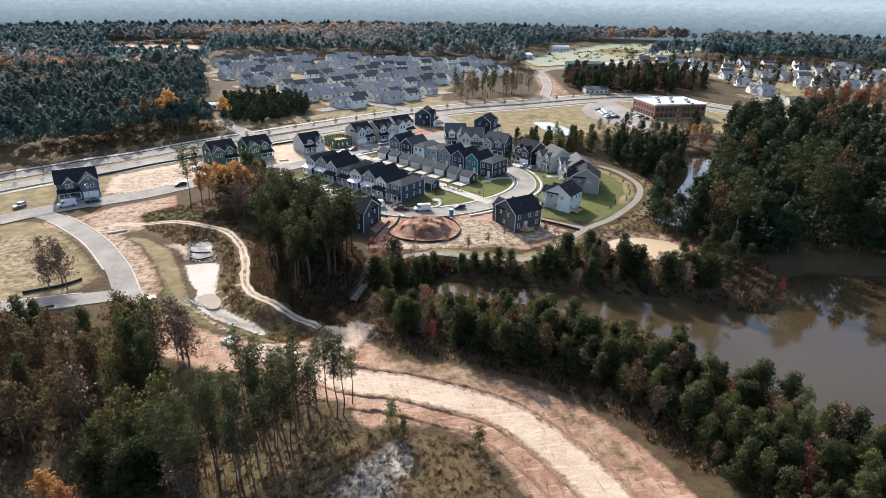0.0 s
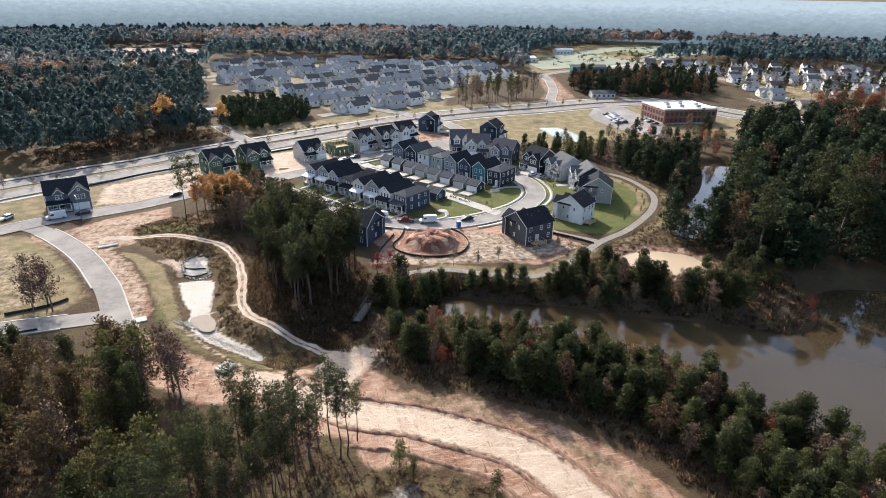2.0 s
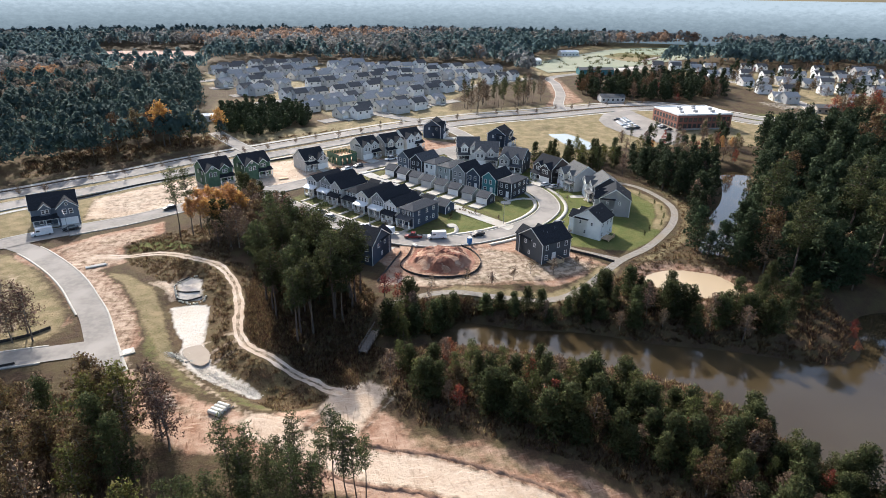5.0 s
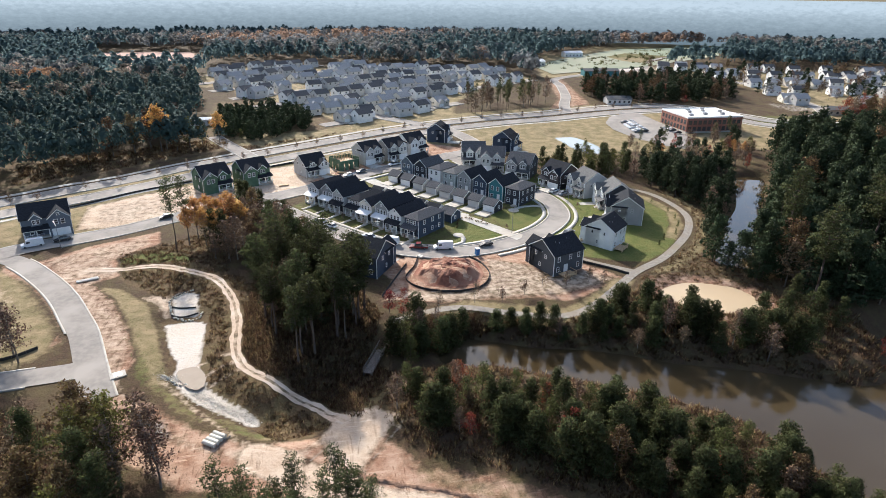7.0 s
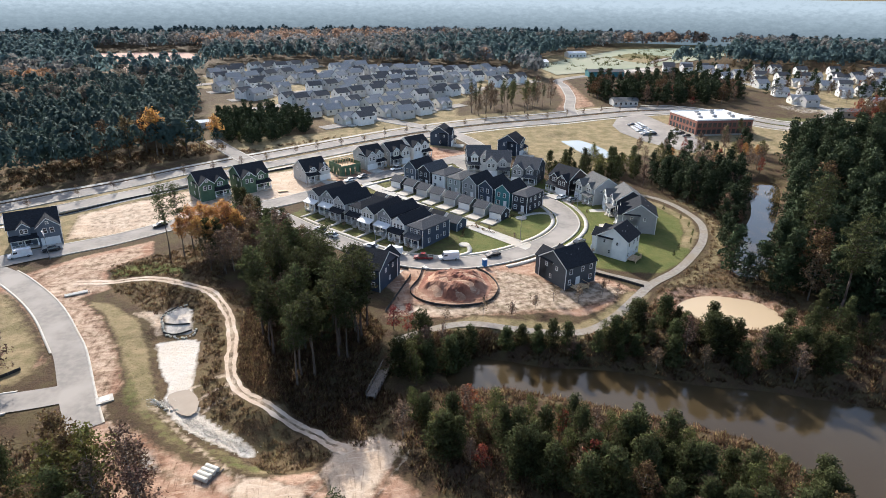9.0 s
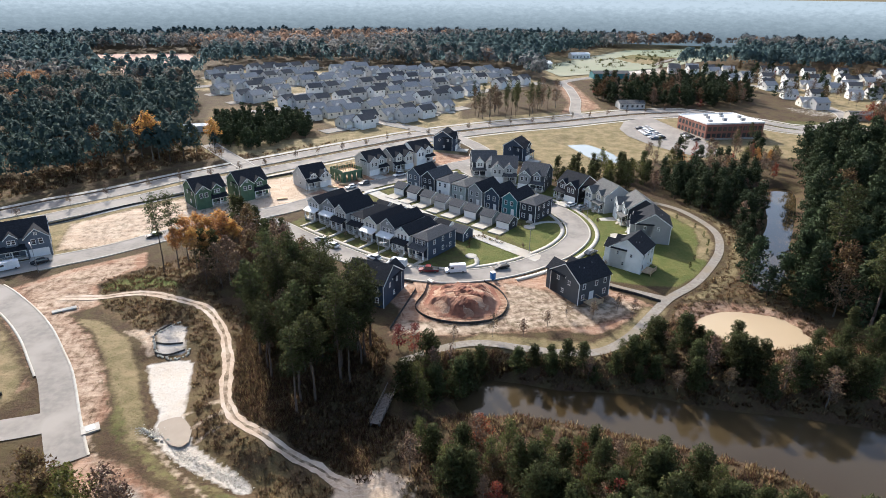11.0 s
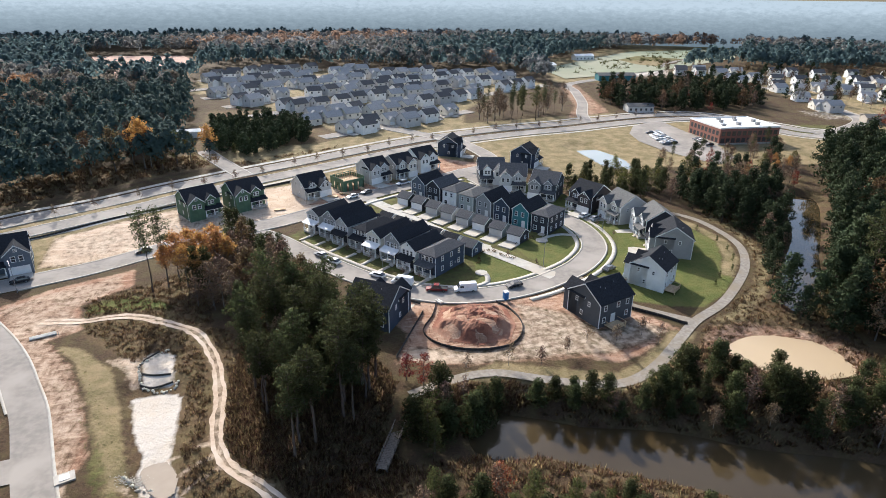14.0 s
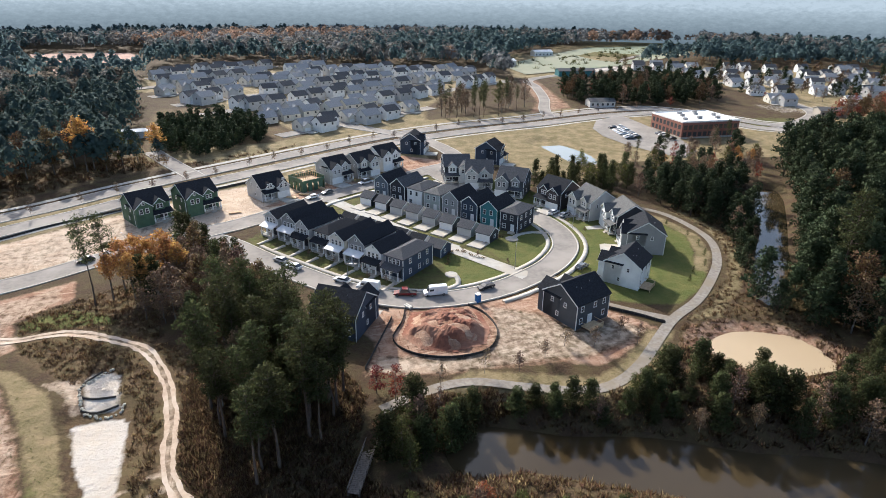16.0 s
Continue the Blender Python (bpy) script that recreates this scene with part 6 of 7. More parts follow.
# ---- brush, tufts and stones ----
def scatter_brush(name, label, poly, count, seed, size, material, blades=15, slim=0.13):
    """Dead weeds: clumps of narrow leaning blades over a plan."""
    rs = np.random.RandomState(seed)
    p = np.array(poly)
    x, y = rs.uniform(p[:, 0].min(), p[:, 0].max(), count), rs.uniform(p[:, 1].min(), p[:, 1].max(), count)
    ok = inside(x, y, poly) > 0.3
    for line, far in CLEAR:
        ok &= off_line(x, y, line) > far * 0.62
    ok &= (inside(x, y, BASIN) < -0.6) & (inside(x, y, FOREBAY) < 0.2)
    for edge in (POND_EDGE, ARM_EDGE, TAN_EDGE, FAR_POND):
        ok &= inside(x, y, edge) < -0.3
    x, y = x[ok], y[ok]
    k = len(x) * blades
    s = np.repeat(size * rs.uniform(0.5, 1.3, len(x)), blades)
    root = np.stack([np.repeat(x, blades), np.repeat(y, blades), np.repeat(hills(x, y), blades) - 0.05], 1)
    a = rs.uniform(0, math.tau, k)
    out = np.stack([np.cos(a), np.sin(a), np.zeros(k)], 1)
    root = root + out * (s * rs.uniform(0, 0.9, k))[:, None]
    tip = root + out * (s * rs.uniform(0.1, 0.75, k))[:, None] + np.array([0, 0, 1.0]) * (s * rs.uniform(0.4, 1.2, k))[:, None]
    b = rs.uniform(0, math.tau, k)
    side = np.stack([np.cos(b), np.sin(b), rs.uniform(-0.3, 0.3, k)], 1) * (s * slim * rs.uniform(0.6, 1.4, k))[:, None]
    v = np.stack([root + side, tip, root - side], 1).reshape(-1, 3)
    nr = out * 0.5 + rs.normal(size=out.shape) * 0.25 + np.array([0, 0, 0.8])
    nr /= np.linalg.norm(nr, axis=1)[:, None]
    return tagged(raw(name, v, np.arange(3 * k).reshape(-1, 3), [material], normals=np.repeat(nr, 3, 0)), label, "brush", kind="stuff")


scatter_brush("brush_basin", "dead brown brush and weeds round the basin", [(-60, 206), (-48, 212), (-30, 224), (-28, 192), (-18, 178), (-14, 150), (-2, 132), (6, 132), (14, 142), (8, 124), (-12, 119), (-24, 133), (-28, 150), (-30, 170), (-44, 178), (-56, 192)], 13000, 31, 0.6, BRUSH)
scatter_brush("brush_fore", "dead brown brush and weeds under pines", [(-46, 100), (-10, 100), (4, 88), (18, 83.5), (26, 77), (29, 60), (28, 42), (-40, 42), (-60, 80)], 8000, 32, 0.46, BRUSH)
scatter_brush("brush_bank", "brown undergrowth on the pond bank", [(8, 122), (14, 110), (26, 104), (40, 96), (52, 84), (60, 66), (104, 50), (96, 70), (84, 96), (77, 113), (50, 130), (29, 141), (10, 138)], 9000, 33, 0.85, BRUSH)
scatter_brush("brush_centre", "dense dead brown brush under the pines", [(-20, 186), (-14, 188), (-4, 186), (8, 172), (12, 160), (8, 146), (12, 138), (4, 124), (-4, 130), (-16, 140), (-21, 150), (-21, 165)], 7000, 44, 0.8, BRUSH)
scatter_brush("brush_shore", "reeds and brown undergrowth along the shore", [(20, 152), (50, 149), (80, 160), (118, 150), (130, 140), (126, 124), (110, 114), (90, 128), (58, 139)], 4800, 34, 0.95, BRUSH)
scatter_brush("brush_inlet", "brown brush and weeds at the pond inlet", [(12, 154), (22, 156), (34, 157), (52, 150), (36, 151), (28, 146), (14, 145)], 2600, 45, 0.85, BRUSH)
scatter_brush("brush_trail", "rough grass and weeds beside the trail", [(87, 169), (99, 176), (114, 186), (124, 200), (130, 214), (128, 234), (138, 244), (140, 214), (130, 190), (122, 160), (112, 140), (84, 144), (80, 160)], 6500, 36, 0.55, BRUSH)
scatter_brush("brush_west", "dead weeds in the verge beside the west wood", [(-84, 142), (-60, 136), (-44, 128), (-38, 116), (-36, 98), (-60, 86), (-84, 90)], 2600, 37, 0.8, BRUSH)
scatter_brush("brush_parkway", "dead weeds on the bank beyond the parkway", [(-115, 276), (-80, 298), (-42, 324), (-46, 340), (-100, 322), (-125, 300)], 2200, 38, 1.0, BRUSH)
scatter_brush("orchard", "rows of small planted trees in far fields", [(200, 575), (205, 535), (300, 565), (420, 635), (470, 715), (370, 700), (270, 630)], 300, 39, 2.6, NEEDLE_YOUNG)
scatter_brush("grass_swale", "rough grass tufts on the swale", [(-62, 188), (-53, 184), (-44, 174), (-39, 160), (-33, 142), (-20, 127), (-10, 119), (-16, 118), (-38, 139), (-50, 163)], 2200, 35, 0.2, GRASS_TUFT)


scatter_brush("hedge_bank", "rows of planted shrubs on the parkway bank", [(-38, 324), (-12, 334), (12, 347), (10, 342), (-14, 328), (-34, 318)], 420, 43, 0.9, BRUSH)


# ---- far fields ----
def far_field(name, ring, material, label):
    bm = bmesh.new()
    bm.faces.new([bm.verts.new((x, y, ground_at(x, y) + 0.5)) for x, y in ring])
    bmesh.ops.triangulate(bm, faces=bm.faces)
    tagged(link(name, bm, material), label, "field", kind="structure")


far_field("field_ploughed", [(-206, 708), (-125, 714), (-100, 640), (-112, 560), (-150, 560)], mat("ploughed_soil", (0.42, 0.26, 0.19), (0.33, 0.20, 0.145), 0.95, 0.1), "reddish ploughed field between far woods")
far_field("field_meadow", [(195, 572), (196, 523), (250, 540), (303, 560), (429, 633), (496, 735), (352, 716), (259, 632)], mat("pale_meadow", (0.22, 0.245, 0.155), (0.18, 0.20, 0.125), 0.95, 0.06, third=(0.27, 0.26, 0.18)), "pale green meadow beyond the far estate")


# ---- glowing backdrop: distance and haze-pale sky painted behind everything ----
def backdrop():
    m = bpy.data.materials.new("painted_haze_glow")
    m.use_nodes = True
    n, l = m.node_tree.nodes, m.node_tree.links
    n.remove(n["Principled BSDF"])
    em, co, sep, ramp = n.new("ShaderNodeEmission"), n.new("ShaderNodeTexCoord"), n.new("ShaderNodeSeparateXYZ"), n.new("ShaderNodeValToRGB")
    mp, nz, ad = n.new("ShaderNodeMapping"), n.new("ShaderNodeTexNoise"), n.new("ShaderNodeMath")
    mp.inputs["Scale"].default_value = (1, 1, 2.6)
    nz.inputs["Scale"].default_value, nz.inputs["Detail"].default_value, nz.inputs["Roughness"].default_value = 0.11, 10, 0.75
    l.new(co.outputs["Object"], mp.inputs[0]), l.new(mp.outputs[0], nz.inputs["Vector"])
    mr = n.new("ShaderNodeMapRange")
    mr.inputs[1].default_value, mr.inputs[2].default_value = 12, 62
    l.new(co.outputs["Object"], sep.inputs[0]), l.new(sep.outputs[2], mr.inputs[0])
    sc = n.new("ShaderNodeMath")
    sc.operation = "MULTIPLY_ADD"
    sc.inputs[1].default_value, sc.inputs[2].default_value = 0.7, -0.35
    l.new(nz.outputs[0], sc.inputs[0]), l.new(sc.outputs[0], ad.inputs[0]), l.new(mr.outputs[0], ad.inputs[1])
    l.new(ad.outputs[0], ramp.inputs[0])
    # haze painted as emission, paler with height
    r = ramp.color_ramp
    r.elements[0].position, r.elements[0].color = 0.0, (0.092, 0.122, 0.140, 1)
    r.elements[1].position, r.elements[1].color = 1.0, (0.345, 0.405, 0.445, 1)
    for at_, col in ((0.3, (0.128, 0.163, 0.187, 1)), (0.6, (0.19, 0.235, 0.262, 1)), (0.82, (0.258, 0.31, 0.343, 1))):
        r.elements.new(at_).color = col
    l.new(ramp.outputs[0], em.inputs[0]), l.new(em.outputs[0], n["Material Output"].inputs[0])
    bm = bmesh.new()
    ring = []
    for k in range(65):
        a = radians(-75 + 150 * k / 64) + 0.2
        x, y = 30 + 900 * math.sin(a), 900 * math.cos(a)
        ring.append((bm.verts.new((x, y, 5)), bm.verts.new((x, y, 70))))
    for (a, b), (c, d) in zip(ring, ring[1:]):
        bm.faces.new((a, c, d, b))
    tagged(link("backdrop", bm, m), "glowing backdrop painted with pale blue haze over distant woods", "backdrop", kind="structure")


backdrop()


# ---- footbridge, vehicles and small things ----
def footbridge():
    e = tagged(new("footbridge"), "weathered timber footbridge with railings over the creek", "bridge")
    L, w = 17.0, 2.0
    for k in range(int(L / 0.42)):
        y = -L / 2 + k * 0.42
        part("plank", boxes((-w / 2, w / 2, y, y + 0.38, 0, 0.08)), TIMBER, e)
    for s in (-1, 1):
        part("beam", boxes((s * 0.8 - 0.12, s * 0.8 + 0.12, -L / 2, L / 2, -0.45, -0.005)), TIMBER, e)
        part("rail", boxes((s * w / 2 - 0.06, s * w / 2 + 0.06, -L / 2, L / 2, 1.0, 1.1)), TIMBER, e)
        part("lower_rail", boxes((s * w / 2 - 0.04, s * w / 2 + 0.04, -L / 2, L / 2, 0.5, 0.58)), TIMBER, e)
        for k in range(9):
            y = -L / 2 + 0.1 + k * (L - 0.2) / 8
            part("post", boxes((s * w / 2 - 0.07, s * w / 2 + 0.07, y - 0.07, y + 0.07, -2.8 if k % 4 == 0 else -0.3, 1.0)), TIMBER, e)
    e.matrix_basis = pose(10.0, 147.0, -3.4, 0, 0, -23.5)


footbridge()


def vehicle(kind, paint, x, y, heading, label):
    """A road vehicle with body, glasshouse, lamps and four wheels; heading in degrees from +y, to the left."""
    e = tagged(new(kind), label, "pickup truck" if kind == "pickup_truck" else "van" if kind == "van" else "car")
    L, w, h, hood = dict(car=(4.6, 1.8, 1.45, 1.2), van=(5.9, 2.0, 2.5, 0.9), pickup_truck=(5.7, 1.95, 1.85, 1.4))[kind]
    waist = 0.95 if kind != "van" else 1.25

    def shell(profile, half, inset):
        bm = bmesh.new()
        a = [bm.verts.new((-half * i, y_, z_)) for (y_, z_), i in zip(profile, inset)]
        b = [bm.verts.new((half * i, y_, z_)) for (y_, z_), i in zip(profile, inset)]
        bm.faces.new(a), bm.faces.new(b[::-1])
        for k in range(len(a)):
            bm.faces.new((a[k], a[(k + 1) % len(a)], b[(k + 1) % len(a)], b[k]))
        bmesh.ops.bevel(bm, geom=bm.edges, offset=0.06, segments=1, affect="EDGES")
        return bm

    f, r = L / 2, -L / 2
    part("body", shell([(r, 0.35), (f, 0.35), (f, waist - 0.25), (f - hood * 0.9, waist), (r, waist)], w / 2, [1] * 5), CAR_PAINT[paint], e)
    if kind == "car":
        top = [(f - hood * 0.95, waist), (f - hood - 0.75, h), (r + 0.9, h), (r + 0.15, waist)]
    elif kind == "van":
        top = [(f - hood, waist), (f - hood - 0.6, h), (r + 0.05, h), (r + 0.02, waist)]
    else:
        top = [(f - hood, waist), (f - hood - 0.6, h), (r + 2.1, h), (r + 1.9, waist)]
    part("cabin", shell(top, w / 2 * 0.96, [1, 0.86, 0.86, 1]), CAR_PAINT[paint] if kind == "van" else GLASS, e)
    if kind == "van":
        part("windscreen", shell([(f - hood + 0.04, waist + 0.1), (f - hood - 0.45, h - 0.25), (f - hood - 0.6, h - 0.25), (f - hood - 0.2, waist + 0.1)], w / 2 * 0.9, [1, 0.9, 0.9, 1]), GLASS, e)
        for s in (-1, 1):
            part("side_window", boxes(sorted((s * w / 2 * 0.9, s * (w / 2 * 0.98))) + [f - hood - 1.5, f - hood - 0.5, waist + 0.2, h - 0.55]), GLASS, e)
    else:
        z = h
        part("roof", boxes((-w / 2 * 0.82, w / 2 * 0.82, top[2][0] + 0.1, top[1][0] - 0.1, z - 0.03, z + 0.03)), CAR_PAINT[paint], e)
    if kind == "pickup_truck":
        part("bed", boxes((-w / 2 + 0.12, w / 2 - 0.12, r + 0.1, r + 1.8, waist - 0.04, waist + 0.03)), RUBBER, e)
    for s in (-1, 1):
        part("headlight", boxes((s * w * 0.36 - 0.18, s * w * 0.36 + 0.18, f - 0.03, f + 0.03, 0.55, 0.72)), WHITE, e)
        for yy in (f - 0.95, r + 1.0):
            bm = bmesh.new()
            bar(bm, (s * (w / 2 - 0.2), yy, 0.34), (s * (w / 2 + 0.02), yy, 0.34), 0.34, 0.34, 14)
            wheel = part("wheel", bm, RUBBER, e)
            bm = bmesh.new()
            bar(bm, (s * (w / 2 - 0.1), yy, 0.34), (s * (w / 2 + 0.04), yy, 0.34), 0.19, 0.17, 10)
            part("rim", bm, METAL, wheel)
    e.matrix_basis = pose(x, y, ground_at(x, y) + 0.12, 0, 0, heading)
    return e


for kind, paint, x, y, hd, label in (
        ("van", "white", 19.0, 201.0, 60, "white passenger van parked at the kerb"), ("pickup_truck", "red", 27.3, 196.0, 75, "red pickup truck parked at the kerb"),
        ("van", "white", 34.6, 194.4, 88, "white panel van parked at the kerb"), ("car", "white", 13.0, 206.5, 48, "white car parked at the kerb"),
        ("car", "silver", -1.8, 222.0, 40, "silver car parked by the front row"), ("car", "white", 1.6, 217.2, 42, "white car parked by the front row"),
        ("car", "black", 48.0, 194.6, 105, "black car parked beside the lawn"), ("pickup_truck", "black", 81.0, 243.0, 155, "dark pickup parked at the kerb"),
        ("car", "grey", 77.5, 199.5, -60, "grey estate car on a driveway"), ("car", "white", 87.5, 239.0, -60, "white car on a driveway"), ("car", "silver", 90.0, 236.0, -60, "silver car on a driveway"),
        ("van", "white", -86.5, 216.5, 115, "white delivery van beside the kerb"), ("car", "black", -79.5, 219.5, 118, "black car beside the kerb"), ("car", "white", -101.5, 217.5, 150, "white car on the side road"),
        ("car", "black", -52.5, 233.8, 120, "black car on the cross street"), ("car", "white", 10.5, 271.0, 120, "white car at the building site"), ("car", "grey", 16.0, 275.0, 122, "grey car at the building site"),
        ("pickup_truck", "white", 31.0, 283.5, 118, "white pickup at the building site"), ("car", "black", 69.0, 262.5, 160, "black car on a driveway")):
    vehicle(kind, paint, x, y, hd, label)


def car_park():
    """The office's car park with parked cars in rows."""
    bm = bmesh.new()
    ring = [(158, 332), (161, 348), (171, 363), (186, 372), (193.5, 372), (193.5, 318), (188, 298), (175, 289), (168, 298), (161, 314)]
    bm.faces.new([bm.verts.new((x, y, ground_at(x, y) + 0.25)) for x, y in ring])
    bmesh.ops.triangulate(bm, faces=bm.faces)
    tagged(link("car_park", bm, ASPHALT), "asphalt car park beside the brick office", "car park", kind="structure")
    r = random.Random(3)
    for x0, y0, dx, dy, count, hd in ((176, 347, -0.4, -2.7, 9, 88), (171.5, 346, -0.4, -2.7, 9, 88), (189, 330, -0.1, -2.8, 5, 90)):
        for k in range(count):
            if r.random() < 0.72:
                paint = r.choice(["white", "black", "silver", "grey", "white"])
                o = vehicle("car", paint, x0 + dx * k, y0 + dy * k, hd, f"{paint} car in the office car park")
                o.location.z += 0.15


car_park()


def street_lamp(x, y, heading):
    e = tagged(new("street_lamp"), "slim grey street lamp with a curved arm", "street lamp")
    bm = bmesh.new()
    bar(bm, (0, 0, -0.2), (0, 0, 7.4), 0.09, 0.06, 7)
    part("pole", bm, METAL, e)
    bm = bmesh.new()
    p = Vector((0, 0, 7.35))
    for k in range(4):
        q = Vector((0.55 * (k + 1), 0, 7.35 + 0.5 * math.sin((k + 1) / 4 * 1.4)))
        bar(bm, p, q, 0.045, 0.045, 5)
        p = q
    part("arm", bm, METAL, e)
    part("lamp_head", boxes((2.1, 2.8, -0.13, 0.13, 7.78, 7.92)), METAL, e)
    e.matrix_basis = pose(x, y, ground_at(x, y), 0, 0, heading)


street_lamp(59.2, 203.0, 60), street_lamp(14.0, 201.5, -40), street_lamp(88.0, 226.0, 180), street_lamp(66.0, 330.0, 0), street_lamp(-78, 214, 120), street_lamp(-41, 231, 120)


def silt_fence(line, label, height=0.7):
    """A run of black fabric on stakes."""
    e = tagged(new("silt_fence"), label, "fence")
    pts = spline(line, 1.2)
    v, f = [], []
    nn = normals2(pts) * 0.04
    zz = hills(pts[:, 0], pts[:, 1])
    k = len(pts)
    for off, z in ((nn, -0.2), (nn, height), (-nn, height), (-nn, -0.2)):
        v.append(np.c_[pts + off, zz + z])
    i = np.arange(k - 1)
    for a, b in ((0, 1), (1, 2), (2, 3)):
        f.append(np.stack([i + a * k, i + 1 + a * k, i + 1 + b * k, i + b * k], 1))
    raw("fabric", np.concatenate(v), np.concatenate(f), [DARK_FENCE], parent=e)
    for j in range(0, k, 2):
        x, y = pts[j]
        part("stake", boxes((x - 0.03, x + 0.03, y - 0.1, y - 0.05, zz[j] - 0.2, zz[j] + height + 0.15)), TIMBER, e)


silt_fence([(26, 190), (24, 184), (20.5, 177), (23.5, 171), (31, 167.6), (39.5, 168.6), (44, 175.5), (43.5, 183), (41, 187.5)], "black silt fence ringing the red soil heap", 0.6)
silt_fence([(63, 193), (67, 186), (73, 179), (79, 173.5), (83, 169)], "black silt fence behind the new house")
silt_fence([(-100, 245), (-87, 250), (-62, 266), (-40, 278), (-22, 288), (-10, 294)], "long black silt fence beside the parkway")
silt_fence([(16, 191), (13, 196), (22, 190)], "black silt fence at a house lot")
silt_fence([(-64, 158), (-68, 155), (-76, 152)], "black silt fence beside the road stub")
silt_fence([(-66, 144), (-74, 142), (-84, 140)], "black silt fence beside the road stub")
silt_fence([(22, 186), (18, 178), (13, 168)], "black silt fence below a house lot")


def soil_heap():
    """The rough heap of red clay."""
    bm = bmesh.new()
    xs, ys = np.arange(21, 45, 0.45), np.arange(168, 189, 0.45)
    gx, gy = np.meshgrid(xs, ys)
    s = inside(gx.ravel(), gy.ravel(), MOUND)
    rough = np.array([noise.fractal(Vector((x * 0.35, y * 0.35, 3)), 1.0, 2.0, 5) for x, y in zip(gx.ravel(), gy.ravel())])
    z = hills(gx.ravel(), gy.ravel()) + 0.12 + rough * 0.95 * step01((s + 0.2) / 2.0)
    grid = [bm.verts.new(p) for p in zip(gx.ravel(), gy.ravel(), z)]
    w = len(xs)
    for j in range(len(ys) - 1):
        for i in range(w - 1):
            if s[j * w + i] > -0.6:
                bm.faces.new((grid[j * w + i], grid[j * w + i + 1], grid[j * w + w + i + 1], grid[j * w + w + i]))
    bmesh.ops.delete(bm, geom=[v for v in bm.verts if not v.link_faces], context="VERTS")
    red = mat("red_clay", (0.25, 0.10, 0.058), (0.15, 0.058, 0.036), 0.95, 0.9, bump=0.25, third=(0.33, 0.18, 0.115))
    tagged(link("soil_mound", bm, red), "rough heap of red clay inside a silt fence", "soil heap")


soil_heap()


def lumber_stack(x, y, turn, rows, label):
    """Boards banded in layers on two bearers."""
    e = tagged(new("lumber_stack"), label, "lumber")
    for a in (-1.2, 1.1):
        part("bearer", boxes((-0.7, 0.7, a, a + 0.1, 0, 0.12)), TIMBER, e)
    for r in range(rows):
        for k in range(5):
            part("board", boxes((-0.7 + k * 0.28, -0.45 + k * 0.28, -1.9 + 0.1 * ((r + k) % 3), 1.9 + 0.08 * (k % 2), 0.12 + r * 0.15, 0.25 + r * 0.15)), LUMBER, e)
    e.matrix_basis = pose(x, y, ground_at(x, y) + 0.05, 0, 0, turn)


lumber_stack(3.5, 272.5, 60, 4, "banded stack of pale new lumber on bare soil")
lumber_stack(8.0, 275.5, 65, 3, "low stack of pale boards on bare soil")
lumber_stack(14.5, 280.0, 20, 4, "banded stack of pale new lumber on bare soil")
lumber_stack(-15.0, 262.5, 100, 2, "low stack of pale boards on bare soil")


def portable_toilet(x, y):
    e = tagged(new("portable_toilet"), "blue plastic portable toilet with white roof", "toilet")
    part("cabin", boxes((-0.55, 0.55, -0.55, 0.55, 0, 2.1)), BLUE_PLASTIC, e)
    part("roof", boxes((-0.6, 0.6, -0.6, 0.6, 2.1, 2.3)), WHITE, e)
    part("door", boxes((-0.38, 0.38, -0.6, -0.55, 0.1, 1.95)), BLUE_PLASTIC, e)
    e.matrix_basis = pose(x, y, ground_at(x, y), 0, 0, 15)


portable_toilet(43.8, 188.6)


def pipe_stack(x, y, turn, count, length, label, radius=0.32):
    e = tagged(new("pipe_stack"), label, "pipes")
    for k in range(count):
        bm = bmesh.new()
        bar(bm, (k * radius * 2.1, -length / 2, radius), (k * radius * 2.1, length / 2, radius), radius, radius, 12)
        part("pipe", bm, SIDING["cream"], e)
    bm = bmesh.new()
    bar(bm, (-0.3, -length / 2 - 0.3, 0.02), (count * radius * 2.1, -length / 2 - 0.3, 0.02), 0.12, 0.12, 5)
    part("skid", bm, TIMBER, e)
    e.matrix_basis = pose(x, y, ground_at(x, y), 0, 0, turn)


pipe_stack(-22.8, 119.6, 55, 4, 2.6, "bundle of pale concrete drain pipes on dirt", 0.42)
pipe_stack(-63.5, 190.0, 112, 3, 5.2, "long pale pipes lying beside the dirt track", 0.22)
pipe_stack(26.5, 189.8, 30, 2, 2.0, "short concrete pipes at the kerb", 0.3)


def inlet(x, y, turn):
    e = tagged(new("storm_inlet"), "square concrete storm drain inlet", "drain")
    part("collar", boxes((-1.5, 1.5, -1.2, 1.2, -0.4, 0.28)), CONCRETE, e)
    part("cover", boxes((-0.7, 0.7, -0.7, 0.7, 0.28, 0.34)), METAL, e)
    e.matrix_basis = pose(x, y, ground_at(x, y), 0, 0, turn)


for x, y, a in ((-44.1, 144.2, 22),):
    inlet(x, y, a)


def check_dam(points, label):
    """A low row of stones across a channel."""
    e = tagged(new("check_dam"), label, "stones")
    r = random.Random(7)
    for x, y in spline(points, 0.55):
        bm = bmesh.new()
        bmesh.ops.create_icosphere(bm, subdivisions=1, radius=r.uniform(0.25, 0.42))
        for v in bm.verts:
            v.co *= r.uniform(0.8, 1.15)
        o = part("stone", bm, ROCK, e)
        x2, y2 = x + r.uniform(-0.25, 0.25), y + r.uniform(-0.25, 0.25)
        o.matrix_basis = pose(x2, y2, ground_at(x2, y2) + 0.1, 0, 0, r.uniform(0, 360))


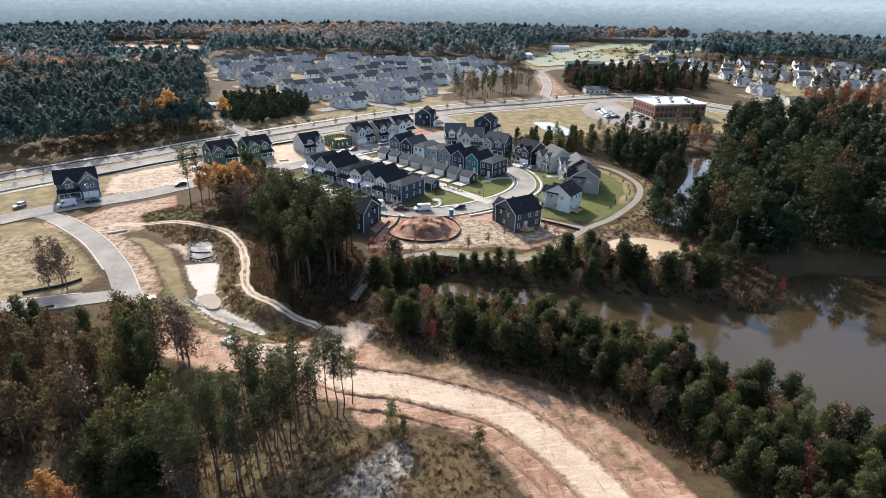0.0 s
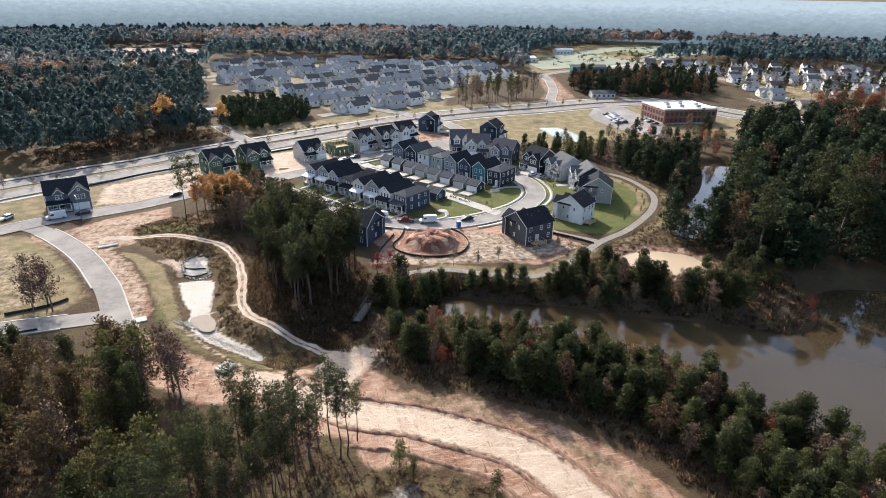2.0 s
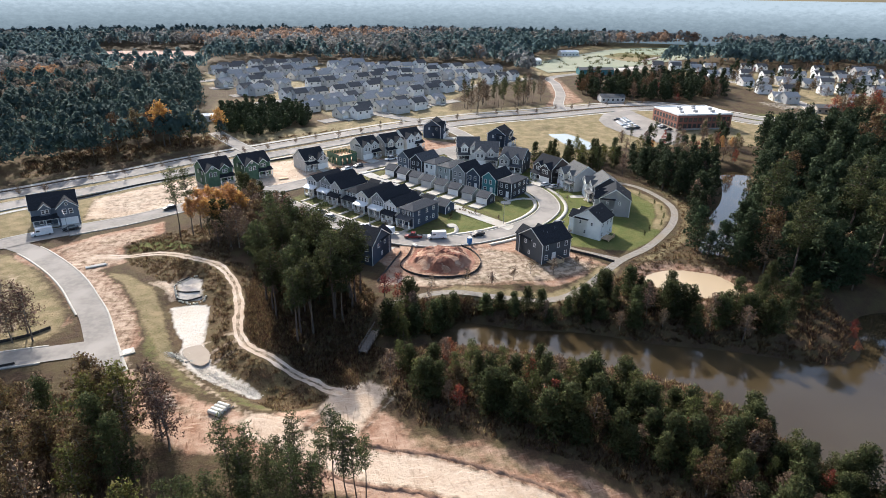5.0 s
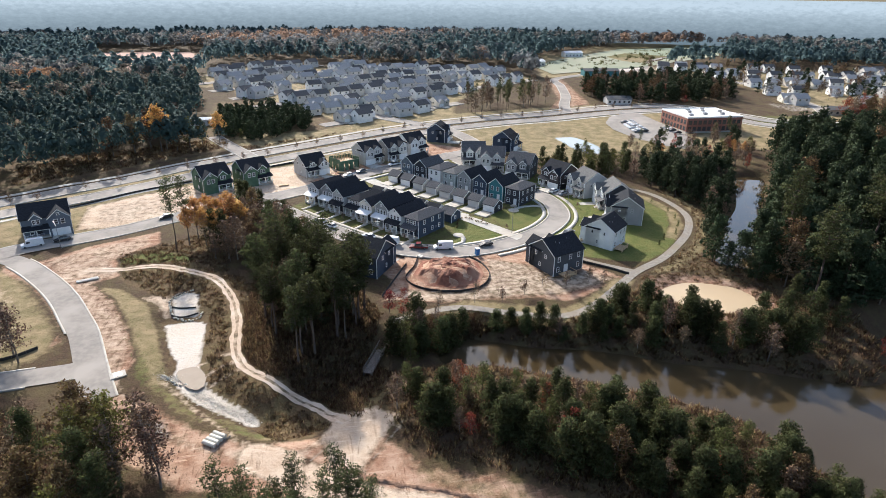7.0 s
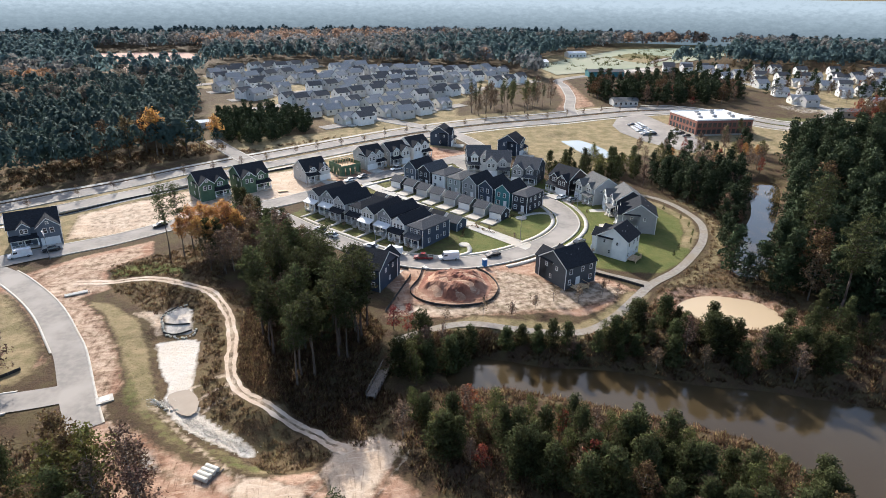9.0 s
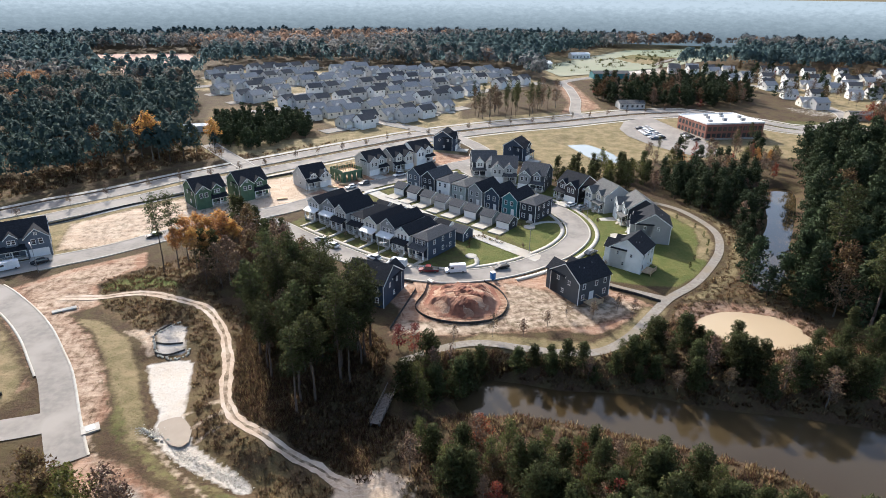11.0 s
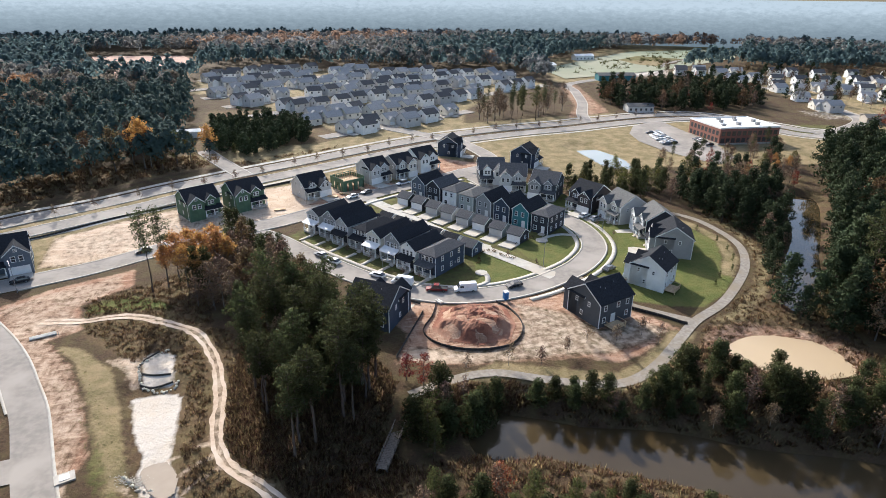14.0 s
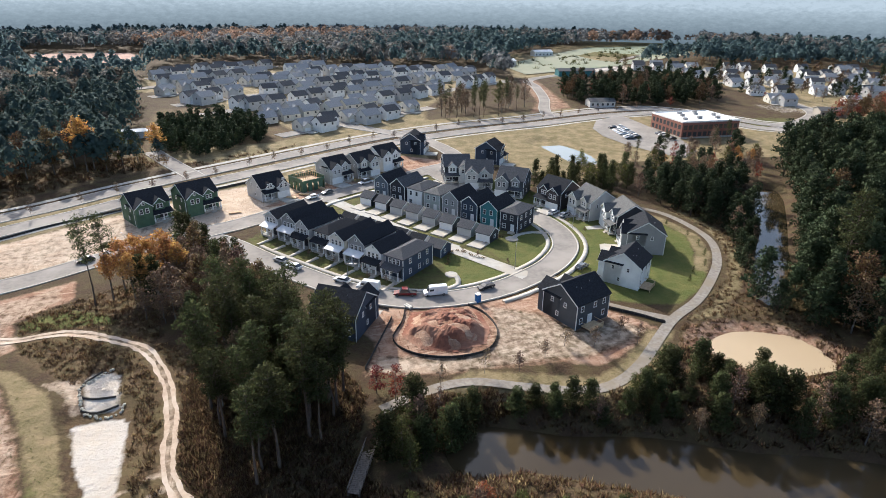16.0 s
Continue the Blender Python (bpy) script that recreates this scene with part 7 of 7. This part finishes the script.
check_dam([(-39.5, 172), (-38, 168.5), (-35, 166.6), (-32, 167), (-31.5, 169)], "curved row of pale stones in the basin inlet")
check_dam([(-39, 171), (-40, 175), (-37.5, 178.5), (-35.5, 180)], "row of pale stones at the forebay edge")
check_dam([(-35.4, 143.6), (-32, 140.5), (-30, 140)], "patch of grey stones at the basin outlet")


def silt_sock(points, label):
    """A dark fabric tube laid in a curve on the basin floor."""
    pts = spline(points, 0.6)
    bm = bmesh.new()
    rings = []
    for (x, y), (sx, sy) in zip(pts, normals2(pts)):
        z = ground_at(x, y) + 0.12
        turns = [k * math.tau / 8 for k in range(8)]
        rings.append([bm.verts.new((x + sx * 0.2 * math.cos(a), y + sy * 0.2 * math.cos(a), z + 0.2 * math.sin(a))) for a in turns])
    for a, b in zip(rings, rings[1:]):
        for k in range(8):
            bm.faces.new((a[k], a[(k + 1) % 8], b[(k + 1) % 8], b[k]))
    bm.faces.new(rings[0][::-1]), bm.faces.new(rings[-1])
    tagged(link("silt_sock", bm, DARK_FENCE), label, "silt sock")


silt_sock([(-37.2, 180), (-39.8, 176.6), (-39.6, 173), (-37, 171.4), (-33.2, 171.2)], "dark fabric silt sock curved across the basin inlet")
silt_sock([(-38.6, 168.8), (-36, 168.0), (-32.4, 169.0)], "dark fabric silt sock at the basin head")


def gravel(name, line, width, count, seed, label):
    """Loose pale stones along a channel, joined."""
    rs = np.random.RandomState(seed)
    at = rs.randint(0, len(line), count)
    c = line[at] + rs.normal(size=(count, 2)) * width / 2.2
    c = np.c_[c, hills(c[:, 0], c[:, 1]) + 0.05]
    corner = np.array([(1, 0, 0), (-0.5, 0.87, 0), (-0.5, -0.87, 0), (0, 0, 0.9)])
    size = rs.uniform(0.07, 0.18, count)[:, None, None]
    turn = rs.uniform(0, math.tau, count)
    rot = np.stack([np.cos(turn), -np.sin(turn), np.sin(turn), np.cos(turn)], 1).reshape(-1, 2, 2)
    flat = np.einsum("kij,vj->kvi", rot, corner[:, :2])
    v = np.concatenate([flat, np.tile(corner[:, 2], (count, 1))[:, :, None]], 2) * size * rs.uniform(0.7, 1.3, (count, 4, 1)) + c[:, None]
    f = (np.arange(count)[:, None, None] * 4 + np.array([(0, 1, 3), (1, 2, 3), (2, 0, 3)])).reshape(-1, 3)
    tagged(raw(name, v.reshape(-1, 3), f, [ROCK]), label, "stones", kind="stuff")


gravel("gravel_channel", spline([(-28.5, 138), (-25, 134), (-21, 130.6), (-16.5, 127.8)], 0.4), 1.8, 700, 71, "pale broken stone lining the outlet channel")
gravel("gravel_outlet", spline([(-35.6, 143.2), (-33, 142.2), (-31, 142.6)], 0.3), 1.2, 300, 72, "grey broken stone at the basin outlet")


def round_pad(x, y, r, label):
    bm = bmesh.new()
    bmesh.ops.create_cone(bm, cap_ends=True, segments=28, radius1=r, radius2=r, depth=0.3)
    o = tagged(link("pavement_round_pad", bm, CONCRETE), label, "pavement", kind="structure")
    o.matrix_basis = pose(x, y, ground_at(x, y) + 0.06)


round_pad(41.5, 204.0, 1.7, "round concrete seating pad in the lawn")
round_pad(66.0, 222.5, 1.9, "round concrete seating pad in the lawn")
strip("pavement_pad_path", spline([(38.5, 196.8), (41.8, 198.4), (42.6, 202.5), (41.8, 204)]), -0.7, 0.7, 0.2, CONCRETE, None, "curved concrete path to the pad", "structure", "pavement", 0.3)
strip("pavement_pad_path_east", spline([(78.2, 224), (74, 226), (69, 225), (66.5, 223)]), -0.7, 0.7, 0.2, CONCRETE, None, "curved concrete path to the pad", "structure", "pavement", 0.3)


def path_to_door(k):
    f = Vector((-3.6, 241.2)) + Vector((4.3, -5.1)) * k + U * 1.9
    a, b = f - N * 3.0, f - N * 7.2
    return strip("pavement_door", np.array([tuple(a), tuple((a + b) / 2), tuple(b)]), -0.55, 0.55, 0.19, CONCRETE, None, "short concrete path to a front porch", "structure", "pavement", 0.3)


for k in range(8):
    path_to_door(k)

# street trees along the parkway and the path, hedging shrubs
for k in range(4, len(PARKWAY) - 4, 3):
    x, y = PARKWAY[k]
    if -160 < x < 210 and not 60 < x < 76:
        plant(SAPLING, x, y, 1.1)
for x, y in ((112, 193), (116.5, 199), (119.5, 206), (120.8, 213), (119.5, 222), (115, 231), (106, 190), (102, 186)):
    plant(P_YOUNG, x, y, 0.2)
for x, y in ((48, 215), (52, 213), (58.5, 206.5), (44, 219), (62, 226), (70, 227), (88, 230), (92, 236), (90, 222), (85, 254), (66, 262), (78, 191), (20, 207), (24, 203.5), (6, 224), (12, 217)):
    plant(SAPLING, x, y, 0.55)


def shrub_bed(name, line, seed, label):
    rs = np.random.RandomState(seed)
    pts = spline(line, 0.8)
    c = np.c_[pts + rs.normal(size=pts.shape) * 0.35, hills(pts[:, 0], pts[:, 1]) + 0.3]
    v, f, nr = cards(c, np.full(len(c), 0.5), 16, rs, 0.8, True)
    tagged(raw(name, v, f, [LEAF_BROWN]), label, "shrubs", kind="stuff")


shrub_bed("shrubs_lawn", [(42, 210), (46, 218), (49, 216.5), (53, 211)], 41, "planted low shrubs in mulch beside the alley")
shrub_bed("shrubs_corner", [(57, 221), (60, 223.5), (64, 225)], 42, "planted low shrubs behind the corner house")


def low_building(name, x, y, w, d, h, turn, wall, roof, label):
    e = tagged(new(name), label, "building")
    walls, roofs = bmesh.new(), bmesh.new()
    gable(walls, roofs, None, -w / 2, w / 2, -d / 2, d / 2, -2, h, 0.35, "x")
    part("wall", walls, wall, e)
    part("roof", roofs, roof, e)
    for k in range(5):
        ob = new("window", SHARED["far_window"])
        ob.parent = e
        ob.matrix_basis = pose(-w / 2 + w * (k + 0.5) / 5, -d / 2, 1.6, 0, 0, 0)
    e.matrix_basis = pose(x, y, ground_at(x, y), 0, 0, turn)


low_building("barn", 195, 575, 24, 10, 4, 10, SIDING["cream"], MEMBRANE, "long pale hall with a white roof beside fields")
low_building("barn", 262, 640, 20, 9, 4, 5, SIDING["white"], MEMBRANE, "white-roofed shed beside fields")
low_building("shop_building", 235, 515, 30, 10, 4, -5, SIDING["teal"], SHINGLE_TAN, "low shop building with teal walls")
low_building("bungalow", 195, 402, 16, 9, 3.2, -8, SIDING["light_grey"], SHINGLE_TAN, "low pale bungalow beside woods")
low_building("trailer_home", -62, 372, 20, 5, 3.0, 8, SIDING["white"], MEMBRANE, "long white trailer home among trees")
low_building("farm_house", -118, 330, 11, 8, 4.5, 20, SIDING["white"], SHINGLE_GREY, "white farm house half hidden by trees")
low_building("bungalow", 322, 352, 18, 9, 3.4, -20, SIDING["tan"], SHINGLE_TAN, "low tan bungalow beside the road")

# trees that served only as models for joined woods are taken away again
for models in (P_TALL, P_FULL, P_BUSHY, P_FAR, P_DISTANT, P_YOUNG, P_THIN, D_BROWN, D_OLIVE, D_ORANGE, D_RED, D_BARE, SAPLING):
    for model in models:
        if model.name not in USED:
            for piece in list(model.children):
                bpy.data.objects.remove(piece)
            bpy.data.objects.remove(model)
